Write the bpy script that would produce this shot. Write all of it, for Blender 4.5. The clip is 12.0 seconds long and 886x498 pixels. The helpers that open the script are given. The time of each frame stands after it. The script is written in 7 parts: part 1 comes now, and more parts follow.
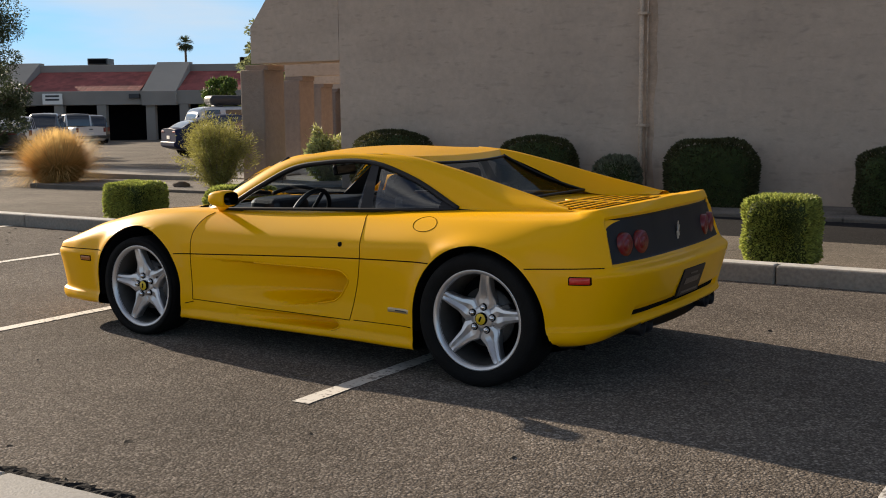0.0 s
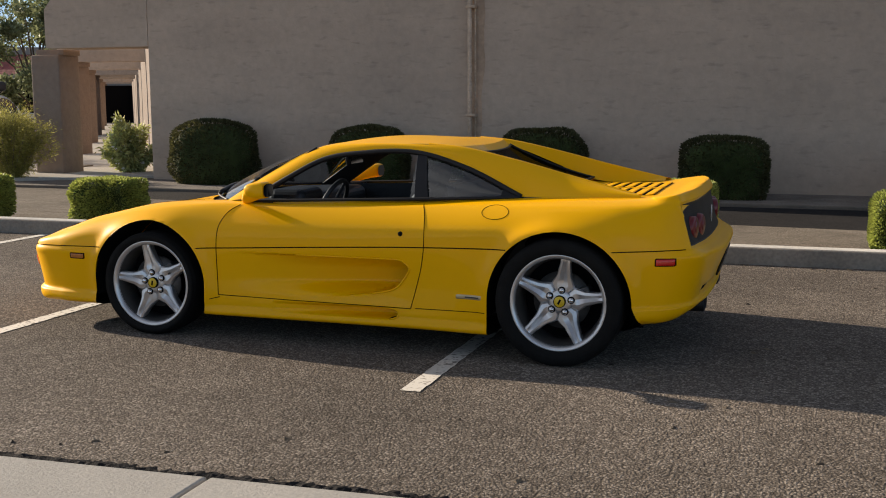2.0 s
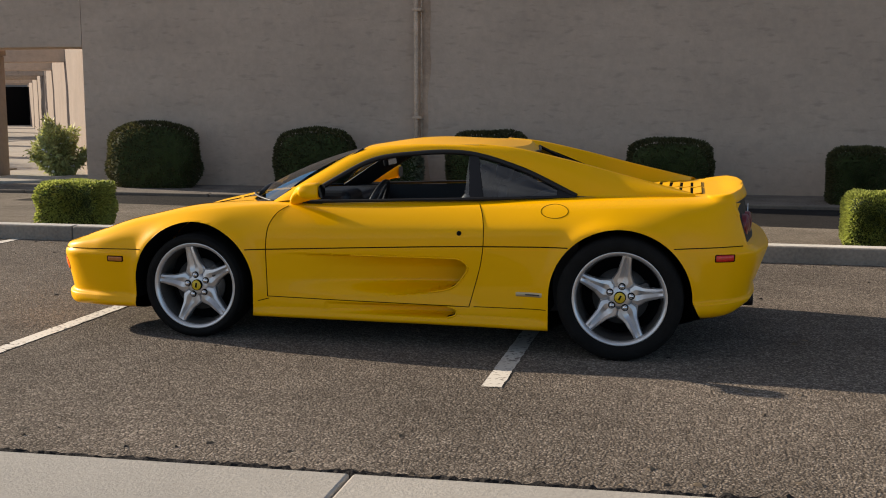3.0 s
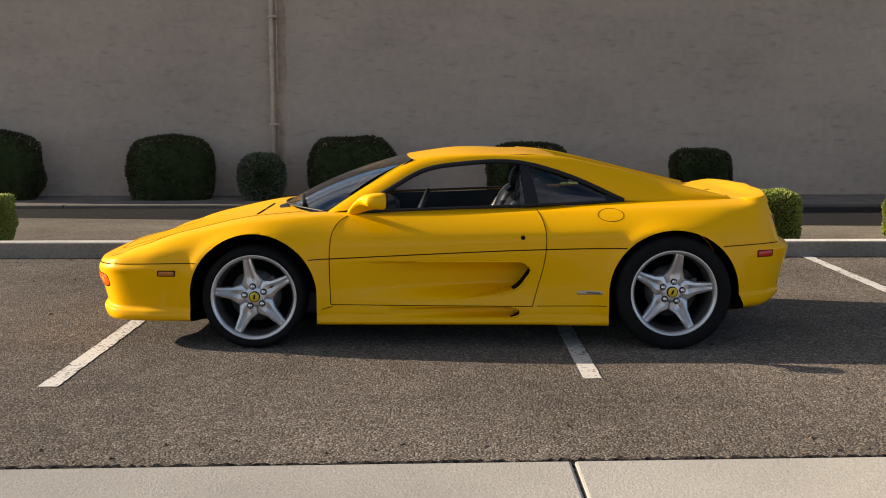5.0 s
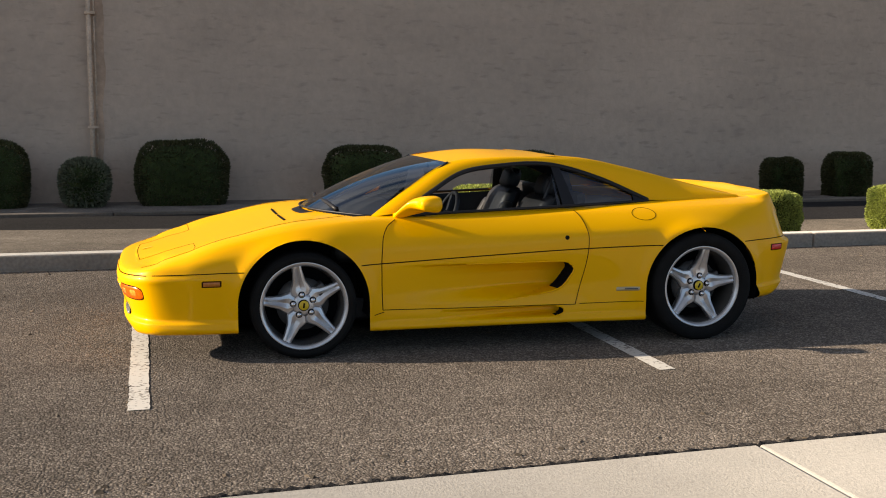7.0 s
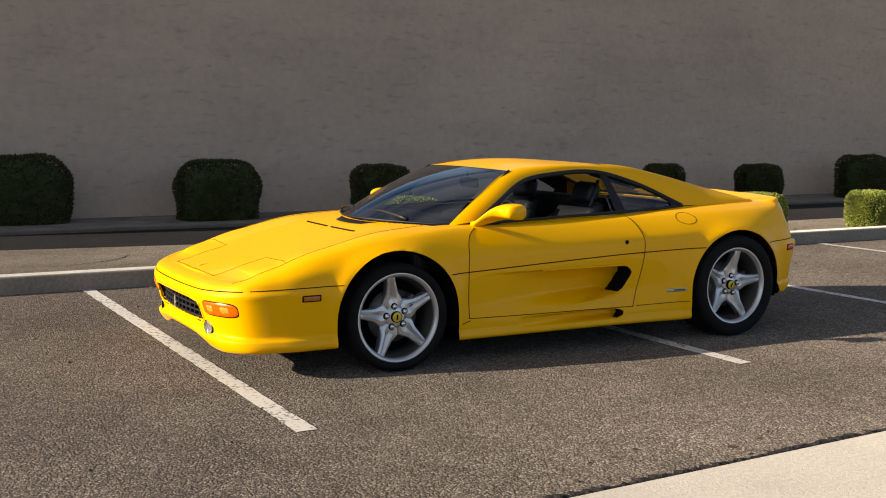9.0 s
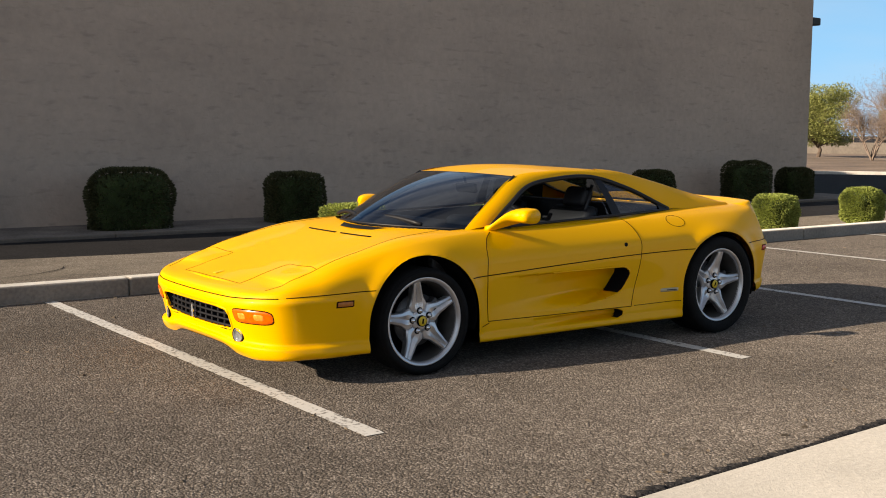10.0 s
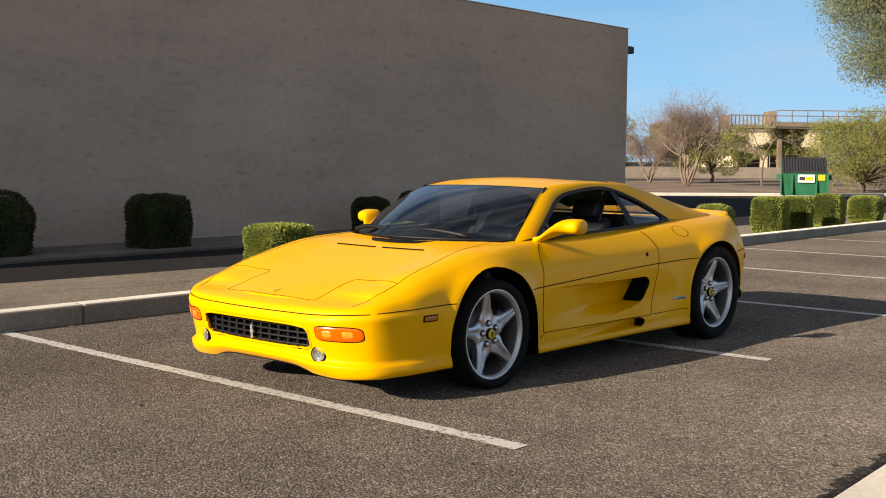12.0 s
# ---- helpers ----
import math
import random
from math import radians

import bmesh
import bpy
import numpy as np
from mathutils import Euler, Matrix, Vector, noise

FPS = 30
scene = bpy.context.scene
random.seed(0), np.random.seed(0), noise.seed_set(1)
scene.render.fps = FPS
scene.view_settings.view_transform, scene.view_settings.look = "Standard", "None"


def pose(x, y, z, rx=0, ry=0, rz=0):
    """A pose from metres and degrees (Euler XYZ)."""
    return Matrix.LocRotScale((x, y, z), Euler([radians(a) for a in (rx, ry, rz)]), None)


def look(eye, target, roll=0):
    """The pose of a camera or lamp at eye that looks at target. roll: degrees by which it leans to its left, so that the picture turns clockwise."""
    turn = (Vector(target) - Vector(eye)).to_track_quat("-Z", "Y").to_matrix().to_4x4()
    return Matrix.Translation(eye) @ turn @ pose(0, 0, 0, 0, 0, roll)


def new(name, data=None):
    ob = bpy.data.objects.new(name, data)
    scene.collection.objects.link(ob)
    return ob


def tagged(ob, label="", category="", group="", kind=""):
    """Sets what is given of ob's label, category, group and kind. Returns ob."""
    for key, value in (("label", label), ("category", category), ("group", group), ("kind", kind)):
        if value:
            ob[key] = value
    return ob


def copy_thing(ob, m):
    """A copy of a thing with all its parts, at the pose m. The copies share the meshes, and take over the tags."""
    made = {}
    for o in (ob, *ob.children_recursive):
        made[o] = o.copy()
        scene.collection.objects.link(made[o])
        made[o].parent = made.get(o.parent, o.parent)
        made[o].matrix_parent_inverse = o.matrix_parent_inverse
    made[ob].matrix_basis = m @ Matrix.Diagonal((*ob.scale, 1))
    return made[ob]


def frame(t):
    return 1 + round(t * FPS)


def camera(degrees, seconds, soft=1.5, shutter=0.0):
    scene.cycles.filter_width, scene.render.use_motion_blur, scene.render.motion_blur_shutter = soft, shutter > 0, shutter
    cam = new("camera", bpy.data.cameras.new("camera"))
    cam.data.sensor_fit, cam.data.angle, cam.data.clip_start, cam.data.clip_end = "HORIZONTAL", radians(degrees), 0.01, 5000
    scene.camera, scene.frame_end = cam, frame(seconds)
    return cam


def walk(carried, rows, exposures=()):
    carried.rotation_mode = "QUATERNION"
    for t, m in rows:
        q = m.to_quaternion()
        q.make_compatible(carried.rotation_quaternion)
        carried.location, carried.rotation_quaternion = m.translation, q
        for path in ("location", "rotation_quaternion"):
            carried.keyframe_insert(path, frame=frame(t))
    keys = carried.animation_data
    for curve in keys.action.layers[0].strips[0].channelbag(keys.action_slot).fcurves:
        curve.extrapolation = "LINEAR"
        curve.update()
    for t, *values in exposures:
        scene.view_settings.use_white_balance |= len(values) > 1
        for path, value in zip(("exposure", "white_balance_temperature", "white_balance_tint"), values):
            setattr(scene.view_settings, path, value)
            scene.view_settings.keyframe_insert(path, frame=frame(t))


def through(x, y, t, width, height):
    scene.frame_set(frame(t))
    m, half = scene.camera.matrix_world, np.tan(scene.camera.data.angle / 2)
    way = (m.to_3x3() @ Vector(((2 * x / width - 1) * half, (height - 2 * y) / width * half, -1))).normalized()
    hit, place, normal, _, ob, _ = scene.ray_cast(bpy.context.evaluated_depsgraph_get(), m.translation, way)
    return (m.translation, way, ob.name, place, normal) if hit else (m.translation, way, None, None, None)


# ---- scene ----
import collections
from mathutils.bvhtree import BVHTree

KELVIN, TINT = 7000, 12
cam = camera(43.8, 12.0, 1.0)
PATH = [
    (0, (0.106, 0.455, 1.367), (-0.969, 2.123, 1.114), -0.6),
    (0.5, (-0.267, 0.234, 1.361), (-1.227, 1.969, 1.097), -0.4),
    (1, (-0.651, -0.02, 1.369), (-1.492, 1.774, 1.096), -0.4),
    (1.5, (-1.03, -0.271, 1.377), (-1.759, 1.57, 1.1), -0.3),
    (2, (-1.445, -0.44, 1.39), (-2.07, 1.44, 1.114), -0.2),
    (2.5, (-1.876, -0.654, 1.396), (-2.403, 1.256, 1.124), -0.0),
    (3, (-2.282, -0.776, 1.384), (-2.72, 1.157, 1.113), 0.0),
    (5, (-3.996, -1.29, 1.442), (-3.991, 0.693, 1.176), -0.1),
    (5.5, (-4.46, -1.31, 1.442), (-4.318, 0.667, 1.178), 0.0),
    (6, (-4.951, -1.284, 1.437), (-4.674, 0.679, 1.178), 0.0),
    (6.5, (-5.457, -1.234, 1.437), (-5.052, 0.707, 1.179), 0.1),
    (7, (-5.933, -1.06, 1.436), (-5.417, 0.855, 1.177), 0.3),
    (7.5, (-6.449, -0.921, 1.427), (-5.825, 0.963, 1.174), 0.4),
    (9.5, (-8.261, -0.092, 1.368), (-7.176, 1.573, 1.15), 0.5),
    (10, (-8.662, 0.12, 1.362), (-7.473, 1.715, 1.151), 0.5),
    (10.5, (-8.96, 0.44, 1.329), (-7.682, 1.965, 1.126), 0.5),
    (11, (-9.272, 0.723, 1.307), (-7.914, 2.179, 1.118), 0.5),
    (11.5, (-9.564, 1.012, 1.27), (-8.133, 2.399, 1.097), 0.4),
    (12, (-9.818, 1.306, 1.263), (-8.32, 2.622, 1.102), 0.4),
]
walk(cam, [(t, look(eye, target, roll)) for t, eye, target, roll in PATH], exposures=((0.0, 0.98, KELVIN, TINT), (3.0, 1.02, KELVIN, TINT), (7.5, 1.12, KELVIN, TINT), (9.5, 0.97, KELVIN, TINT), (12.0, 0.82, KELVIN, TINT)))

# ---- daylight ----
SUN_WAY = Vector((-2.73, 0.63, 1.0)).normalized()  # from the ground towards the sun
world = bpy.data.worlds.new("sky")
scene.world = world
world.use_nodes = True
wn, wl = world.node_tree.nodes, world.node_tree.links
sky = wn.new("ShaderNodeTexSky")
sky.sky_type = "NISHITA"
sky.sun_disc = False
sky.sun_elevation = math.asin(SUN_WAY.z)
sky.sun_rotation = math.atan2(SUN_WAY.x, SUN_WAY.y)
sky.air_density, sky.dust_density, sky.ozone_density = 1.0, 0.15, 4.0
wc = wn.new("ShaderNodeTexCoord")
wm = wn.new("ShaderNodeMapping")
wm.inputs["Scale"].default_value = (1.0, 1.2, 5.5)
wnoise = wn.new("ShaderNodeTexNoise")
wnoise.inputs["Scale"].default_value = 2.2
wnoise.inputs["Detail"].default_value = 6
wr = wn.new("ShaderNodeMapRange")
wr.inputs["From Min"].default_value, wr.inputs["From Max"].default_value = 0.34, 0.64
wr.inputs["To Max"].default_value = 0.60
wmix = wn.new("ShaderNodeMixRGB")
wmix.inputs[2].default_value = (11.0, 11.6, 12.4, 1)  # thin high cloud
wl.new(wc.outputs["Generated"], wm.inputs["Vector"])
wl.new(wm.outputs["Vector"], wnoise.inputs["Vector"])
wl.new(wnoise.outputs["Fac"], wr.inputs["Value"])
wside = wn.new("ShaderNodeSeparateXYZ")       # the cloud bank lies to the west
wbank = wn.new("ShaderNodeMapRange")
wbank.inputs["From Min"].default_value, wbank.inputs["From Max"].default_value = 0.05, -0.45
wbank.inputs["To Min"].default_value, wbank.inputs["To Max"].default_value = 0.65, 1.7
wcover = wn.new("ShaderNodeMath")
wcover.operation, wcover.use_clamp = "MULTIPLY", True
wl.new(wc.outputs["Generated"], wside.inputs["Vector"])
wl.new(wside.outputs["X"], wbank.inputs["Value"])
wl.new(wr.outputs["Result"], wcover.inputs[0])
wl.new(wbank.outputs["Result"], wcover.inputs[1])
wl.new(wcover.outputs["Value"], wmix.inputs[0])
wtint = wn.new("ShaderNodeMixRGB")
wtint.blend_type = "MULTIPLY"
wtint.inputs[0].default_value = 1.0
wtint.inputs[2].default_value = (0.78, 0.95, 1.16, 1)
wl.new(sky.outputs["Color"], wtint.inputs[1])
wblue = wn.new("ShaderNodeMixRGB")
wblue.inputs[2].default_value = (5.2, 12.6, 21.0, 1)  # clear dry air, bright blue towards the horizon
wsep = wn.new("ShaderNodeSeparateXYZ")
wlow = wn.new("ShaderNodeMapRange")
wlow.inputs["From Min"].default_value, wlow.inputs["From Max"].default_value = 0.05, 0.45
wlow.inputs["To Min"].default_value, wlow.inputs["To Max"].default_value = 0.74, 0.0
wl.new(wc.outputs["Generated"], wsep.inputs["Vector"])
wl.new(wsep.outputs["Z"], wlow.inputs["Value"])
wl.new(wlow.outputs["Result"], wblue.inputs[0])
wl.new(wtint.outputs["Color"], wblue.inputs[1])
wl.new(wblue.outputs["Color"], wmix.inputs[1])
bg = wn["Background"]
bg.inputs["Strength"].default_value = 0.0335
wl.new(wmix.outputs["Color"], bg.inputs["Color"])

sun_data = bpy.data.lights.new("sun", "SUN")
sun_data.energy, sun_data.angle, sun_data.color = 5.0, radians(0.53), (1.0, 0.88, 0.72)
sun = new("sun", sun_data)
sun.matrix_world = look(SUN_WAY * 60, (0, 0, 0))


# ---- materials ----
def material(name, base, rough=0.6, metal=0.0, vary=0.0, scale=3.0, fine=0.0, fine_scale=60.0, bump=0.0, bump_scale=80.0, coat=0.0, second=None, spec=0.5, rand=0.0, bump_dist=0.01):
    """Principled surface with colour that varies at two scales and a fine relief, in object space metres."""
    m = bpy.data.materials.new(name)
    m.use_nodes = True
    n, l = m.node_tree.nodes, m.node_tree.links
    p = n["Principled BSDF"]
    p.inputs["Base Color"].default_value = (*base, 1)
    p.inputs["Roughness"].default_value = rough
    p.inputs["Diffuse Roughness"].default_value = 0.6 if rough > 0.8 else 0.0
    p.inputs["Metallic"].default_value = metal
    p.inputs["Coat Weight"].default_value = coat
    p.inputs["Coat Roughness"].default_value = 0.03
    p.inputs["Specular IOR Level"].default_value = spec
    geo = n.new("ShaderNodeNewGeometry")
    last = None
    if vary > 0:
        t = n.new("ShaderNodeTexNoise")
        t.inputs["Scale"].default_value, t.inputs["Detail"].default_value = scale, 5
        l.new(geo.outputs["Position"], t.inputs["Vector"])
        r = n.new("ShaderNodeMapRange")
        r.inputs["From Min"].default_value, r.inputs["From Max"].default_value = 0.3, 0.7
        l.new(t.outputs["Fac"], r.inputs["Value"])
        mix = n.new("ShaderNodeMixRGB")
        mix.inputs[1].default_value = (*[c * (1 - vary) for c in base], 1)
        mix.inputs[2].default_value = (*(second or [min(1, c * (1 + vary)) for c in base]), 1)
        l.new(r.outputs["Result"], mix.inputs[0])
        last = mix.outputs["Color"]
    if fine > 0:
        t = n.new("ShaderNodeTexNoise")
        t.inputs["Scale"].default_value, t.inputs["Detail"].default_value = fine_scale, 3
        l.new(geo.outputs["Position"], t.inputs["Vector"])
        r = n.new("ShaderNodeMapRange")
        r.inputs["From Min"].default_value, r.inputs["From Max"].default_value = 0.3, 0.7
        r.inputs["To Min"].default_value, r.inputs["To Max"].default_value = 1 - fine, 1 + fine
        l.new(t.outputs["Fac"], r.inputs["Value"])
        mul = n.new("ShaderNodeMixRGB")
        mul.blend_type, mul.inputs[0].default_value = "MULTIPLY", 1.0
        if last:
            l.new(last, mul.inputs[1])
        else:
            mul.inputs[1].default_value = (*base, 1)
        l.new(r.outputs["Result"], mul.inputs[2])
        last = mul.outputs["Color"]
    if rand > 0:
        r = n.new("ShaderNodeMapRange")
        r.inputs["To Min"].default_value, r.inputs["To Max"].default_value = 1 - rand, 1 + rand
        l.new(geo.outputs["Random Per Island"], r.inputs["Value"])
        mul = n.new("ShaderNodeMixRGB")
        mul.blend_type, mul.inputs[0].default_value = "MULTIPLY", 1.0
        if last:
            l.new(last, mul.inputs[1])
        else:
            mul.inputs[1].default_value = (*base, 1)
        l.new(r.outputs["Result"], mul.inputs[2])
        last = mul.outputs["Color"]
    if last:
        l.new(last, p.inputs["Base Color"])
    if bump > 0:
        t = n.new("ShaderNodeTexNoise")
        t.inputs["Scale"].default_value, t.inputs["Detail"].default_value = bump_scale, 4
        l.new(geo.outputs["Position"], t.inputs["Vector"])
        b = n.new("ShaderNodeBump")
        b.inputs["Strength"].default_value, b.inputs["Distance"].default_value = bump, bump_dist
        l.new(t.outputs["Fac"], b.inputs["Height"])
        l.new(b.outputs["Normal"], p.inputs["Normal"])
    return m


def asphalt(name, base, stone, amount, big=0.25, relief=1.0):
    """Old asphalt: stones of many greys standing out of a dark binder worn down between them, stains at a large scale."""
    m = bpy.data.materials.new(name)
    m.use_nodes = True
    n, l = m.node_tree.nodes, m.node_tree.links
    p = n["Principled BSDF"]
    p.inputs["Roughness"].default_value = 0.95
    p.inputs["Diffuse Roughness"].default_value = 0.4
    p.inputs["Specular IOR Level"].default_value = 0.08
    geo = n.new("ShaderNodeNewGeometry")

    def cells(scale):
        v = n.new("ShaderNodeTexVoronoi")
        v.inputs["Scale"].default_value = scale
        l.new(geo.outputs["Position"], v.inputs["Vector"])
        return v

    def ranged(src, lo, hi, to_lo, to_hi):
        r = n.new("ShaderNodeMapRange")
        r.inputs["From Min"].default_value, r.inputs["From Max"].default_value = lo, hi
        r.inputs["To Min"].default_value, r.inputs["To Max"].default_value = to_lo, to_hi
        l.new(src, r.inputs["Value"])
        return r.outputs["Result"]

    def times(a, b):
        mul = n.new("ShaderNodeMixRGB")
        mul.blend_type, mul.inputs[0].default_value = "MULTIPLY", 1.0
        l.new(a, mul.inputs[1])
        l.new(b, mul.inputs[2])
        return mul.outputs["Color"]

    coarse, small = cells(88), cells(190)
    hue = n.new("ShaderNodeSeparateColor")
    l.new(coarse.outputs["Color"], hue.inputs["Color"])
    mix = n.new("ShaderNodeMixRGB")
    mix.inputs[1].default_value, mix.inputs[2].default_value = (*base, 1), (*stone, 1)
    l.new(ranged(hue.outputs["Red"], 1 - amount, 1.0, 0.0, 1.0), mix.inputs[0])
    out = mix.outputs["Color"]
    out = times(out, ranged(coarse.outputs["Distance"], 0.30, 0.75, 1.06, 0.52))
    out = times(out, ranged(small.outputs["Distance"], 0.3, 0.8, 1.06, 0.80))
    for scale, k in ((0.55, big), (3.2, 0.10), (14, 0.14)):
        t = n.new("ShaderNodeTexNoise")
        t.inputs["Scale"].default_value, t.inputs["Detail"].default_value = scale, 6
        l.new(geo.outputs["Position"], t.inputs["Vector"])
        out = times(out, ranged(t.outputs["Fac"], 0.3, 0.7, 1 - k, 1 + k))
    l.new(out, p.inputs["Base Color"])
    high = n.new("ShaderNodeMath")
    high.operation, high.inputs[1].default_value = "MULTIPLY_ADD", 0.35
    l.new(small.outputs["Distance"], high.inputs[0])
    l.new(coarse.outputs["Distance"], high.inputs[2])
    b = n.new("ShaderNodeBump")
    b.inputs["Strength"].default_value, b.inputs["Distance"].default_value = 1.0, 0.0055 * relief
    b.invert = True
    l.new(high.outputs["Value"], b.inputs["Height"])
    l.new(b.outputs["Normal"], p.inputs["Normal"])
    return m


def glass(name, tint, gloss=1.0):
    """Thin car glass: tinted see-through, with a sharp mirror image by Fresnel."""
    m = bpy.data.materials.new(name)
    m.use_nodes = True
    n, l = m.node_tree.nodes, m.node_tree.links
    n.remove(n["Principled BSDF"])
    tr, gl, fr, power, fac, mix = (n.new(k) for k in ("ShaderNodeBsdfTransparent", "ShaderNodeBsdfGlossy", "ShaderNodeLayerWeight", "ShaderNodeMath", "ShaderNodeMath", "ShaderNodeMixShader"))
    tr.inputs["Color"].default_value = (*tint, 1)
    gl.inputs["Roughness"].default_value = 0.02
    gl.inputs["Color"].default_value = (gloss, gloss, gloss, 1)
    fr.inputs["Blend"].default_value = 0.5
    power.operation, power.inputs[1].default_value = "POWER", 4.5
    fac.operation, fac.inputs[1].default_value, fac.inputs[2].default_value = "MULTIPLY_ADD", 0.9, 0.09
    l.new(fr.outputs["Facing"], power.inputs[0])
    l.new(power.outputs["Value"], fac.inputs[0])
    l.new(fac.outputs["Value"], mix.inputs["Fac"])
    l.new(tr.outputs["BSDF"], mix.inputs[1])
    l.new(gl.outputs["BSDF"], mix.inputs[2])
    l.new(mix.outputs["Shader"], n["Material Output"].inputs["Surface"])
    return m


def streaked(m, strength):
    """Faint trowel marks and scuffs, longer than they are high, over a stucco material."""
    n, l = m.node_tree.nodes, m.node_tree.links
    p = n["Principled BSDF"]
    src = p.inputs["Base Color"].links[0].from_socket
    geo = n.new("ShaderNodeNewGeometry")
    for scale, size, lo, hi, k in (((0.5, 0.5, 2.2), 1.1, 0.35, 0.7, 0.5), ((1.0, 1.0, 3.5), 3.0, 0.58, 0.75, 1.0), ((1.5, 1.5, 4.0), 2.4, 0.62, 0.72, 0.9)):
        mp = n.new("ShaderNodeMapping")
        mp.inputs["Scale"].default_value = scale
        t = n.new("ShaderNodeTexNoise")
        t.inputs["Scale"].default_value, t.inputs["Detail"].default_value = size, 7
        r = n.new("ShaderNodeMapRange")
        r.inputs["From Min"].default_value, r.inputs["From Max"].default_value = lo, hi
        r.inputs["To Min"].default_value, r.inputs["To Max"].default_value = 1.0, 1.0 - strength * k
        mul = n.new("ShaderNodeMixRGB")
        mul.blend_type, mul.inputs[0].default_value = "MULTIPLY", 1.0
        l.new(geo.outputs["Position"], mp.inputs["Vector"])
        l.new(mp.outputs["Vector"], t.inputs["Vector"])
        l.new(t.outputs["Fac"], r.inputs["Value"])
        l.new(src, mul.inputs[1])
        l.new(r.outputs["Result"], mul.inputs[2])
        src = mul.outputs["Color"]
    l.new(src, p.inputs["Base Color"])


ASPHALT = asphalt("asphalt_old", (0.156, 0.131, 0.109), (0.325, 0.282, 0.240), 0.45)
DRIVE = asphalt("asphalt_lane", (0.215, 0.182, 0.146), (0.36, 0.315, 0.255), 0.4, 0.25, 0.6)
# dark asphalt; the wall's shade over the lane is in this colour too
ASPHALT_DARK = asphalt("asphalt_dark", (0.025, 0.024, 0.025), (0.052, 0.050, 0.051), 0.3, 0.12, 0.6)
BLOCK = material("grey_block", (0.25, 0.21, 0.17), 0.92, vary=0.15, scale=0.8, fine=0.12, fine_scale=8)
# darkened and patchy: shadows on the dirt lot are put into the colour
DIRT = material("dirt", (0.115, 0.083, 0.06), 0.95, vary=0.5, scale=0.4, fine=0.3, fine_scale=6)
CONCRETE = material("concrete", (0.405, 0.378, 0.336), 0.85, vary=0.13, scale=1.3, fine=0.12, fine_scale=45, bump=0.35, bump_scale=90)
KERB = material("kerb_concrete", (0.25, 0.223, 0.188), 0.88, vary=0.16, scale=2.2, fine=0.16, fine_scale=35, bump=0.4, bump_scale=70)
# darker copy of the kerb concrete, the wall's shade put into its colour
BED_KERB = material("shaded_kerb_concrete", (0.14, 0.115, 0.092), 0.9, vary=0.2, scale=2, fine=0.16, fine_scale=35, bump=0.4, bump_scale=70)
KERB_TOP = material("kerb_top", (0.62, 0.58, 0.52), 0.85, vary=0.12, scale=3, fine=0.12, fine_scale=30, bump=0.3)
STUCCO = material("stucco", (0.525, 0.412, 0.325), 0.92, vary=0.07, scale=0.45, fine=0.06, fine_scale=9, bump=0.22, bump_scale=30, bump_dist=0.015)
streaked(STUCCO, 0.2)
# darker stucco: the shade on the walk's columns is put into the colour
STUCCO_DARK = material("stucco_dark", (0.26, 0.20, 0.165), 0.92, vary=0.1, scale=0.9, fine=0.08, fine_scale=9, bump=0.5, bump_scale=26, bump_dist=0.02)
STUCCO_FAR = material("stucco_far", (0.30, 0.275, 0.245), 0.92, vary=0.08, scale=0.5)
BED = material("planting_bed", (0.15, 0.125, 0.105), 0.95, vary=0.3, scale=2.5, fine=0.35, fine_scale=30, bump=0.8, bump_scale=30, bump_dist=0.03)
PIPE = material("painted_pipe", (0.50, 0.37, 0.27), 0.7, vary=0.2, scale=5, fine=0.15, fine_scale=30, bump=0.2)
RUST = material("rust_stain", (0.47, 0.335, 0.24), 0.92, vary=0.2, scale=1.2, fine=0.12, fine_scale=12, bump=0.5, bump_scale=26, bump_dist=0.02)
ROOF_TILE = material("red_roof_tile", (0.30, 0.070, 0.060), 0.9, vary=0.25, scale=0.8, rand=0.2)
METAL_DARK = material("dark_metal", (0.05, 0.05, 0.052), 0.5, metal=0.4, vary=0.15)
STEEL = material("weathered_steel", (0.22, 0.17, 0.12), 0.7, metal=0.2, vary=0.25, scale=0.7)
# near-black without sheen: the shade inside openings and recesses is in the colour
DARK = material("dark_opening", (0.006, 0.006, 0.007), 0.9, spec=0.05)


# ---- mesh helpers ----
def mesh_of(name, verts, faces, smooth=False):
    me = bpy.data.meshes.new(name)
    me.from_pydata([tuple(map(float, v)) for v in verts], [], [tuple(map(int, f)) for f in faces])
    if smooth:
        me.polygons.foreach_set("use_smooth", [True] * len(me.polygons))
    me.update()
    return me


def part(name, me, mat, parent=None, label="", at=None):
    """Links a mesh (or bmesh) as one object, under a thing or a part."""
    if isinstance(me, bmesh.types.BMesh):
        bm, me = me, bpy.data.meshes.new(name)
        bm.to_mesh(me)
        bm.free()
    ob = new(name, me)
    for m in mat if isinstance(mat, (list, tuple)) else [mat]:
        if len(me.materials) < (len(mat) if isinstance(mat, (list, tuple)) else 1):
            me.materials.append(m)
    # dark copy of the alloy: shade inside the wheels is put into its colour
    if parent:
        ob.parent = parent
    if at is not None:
        ob.matrix_basis = at
    if label:
        tagged(ob, label)
    return ob


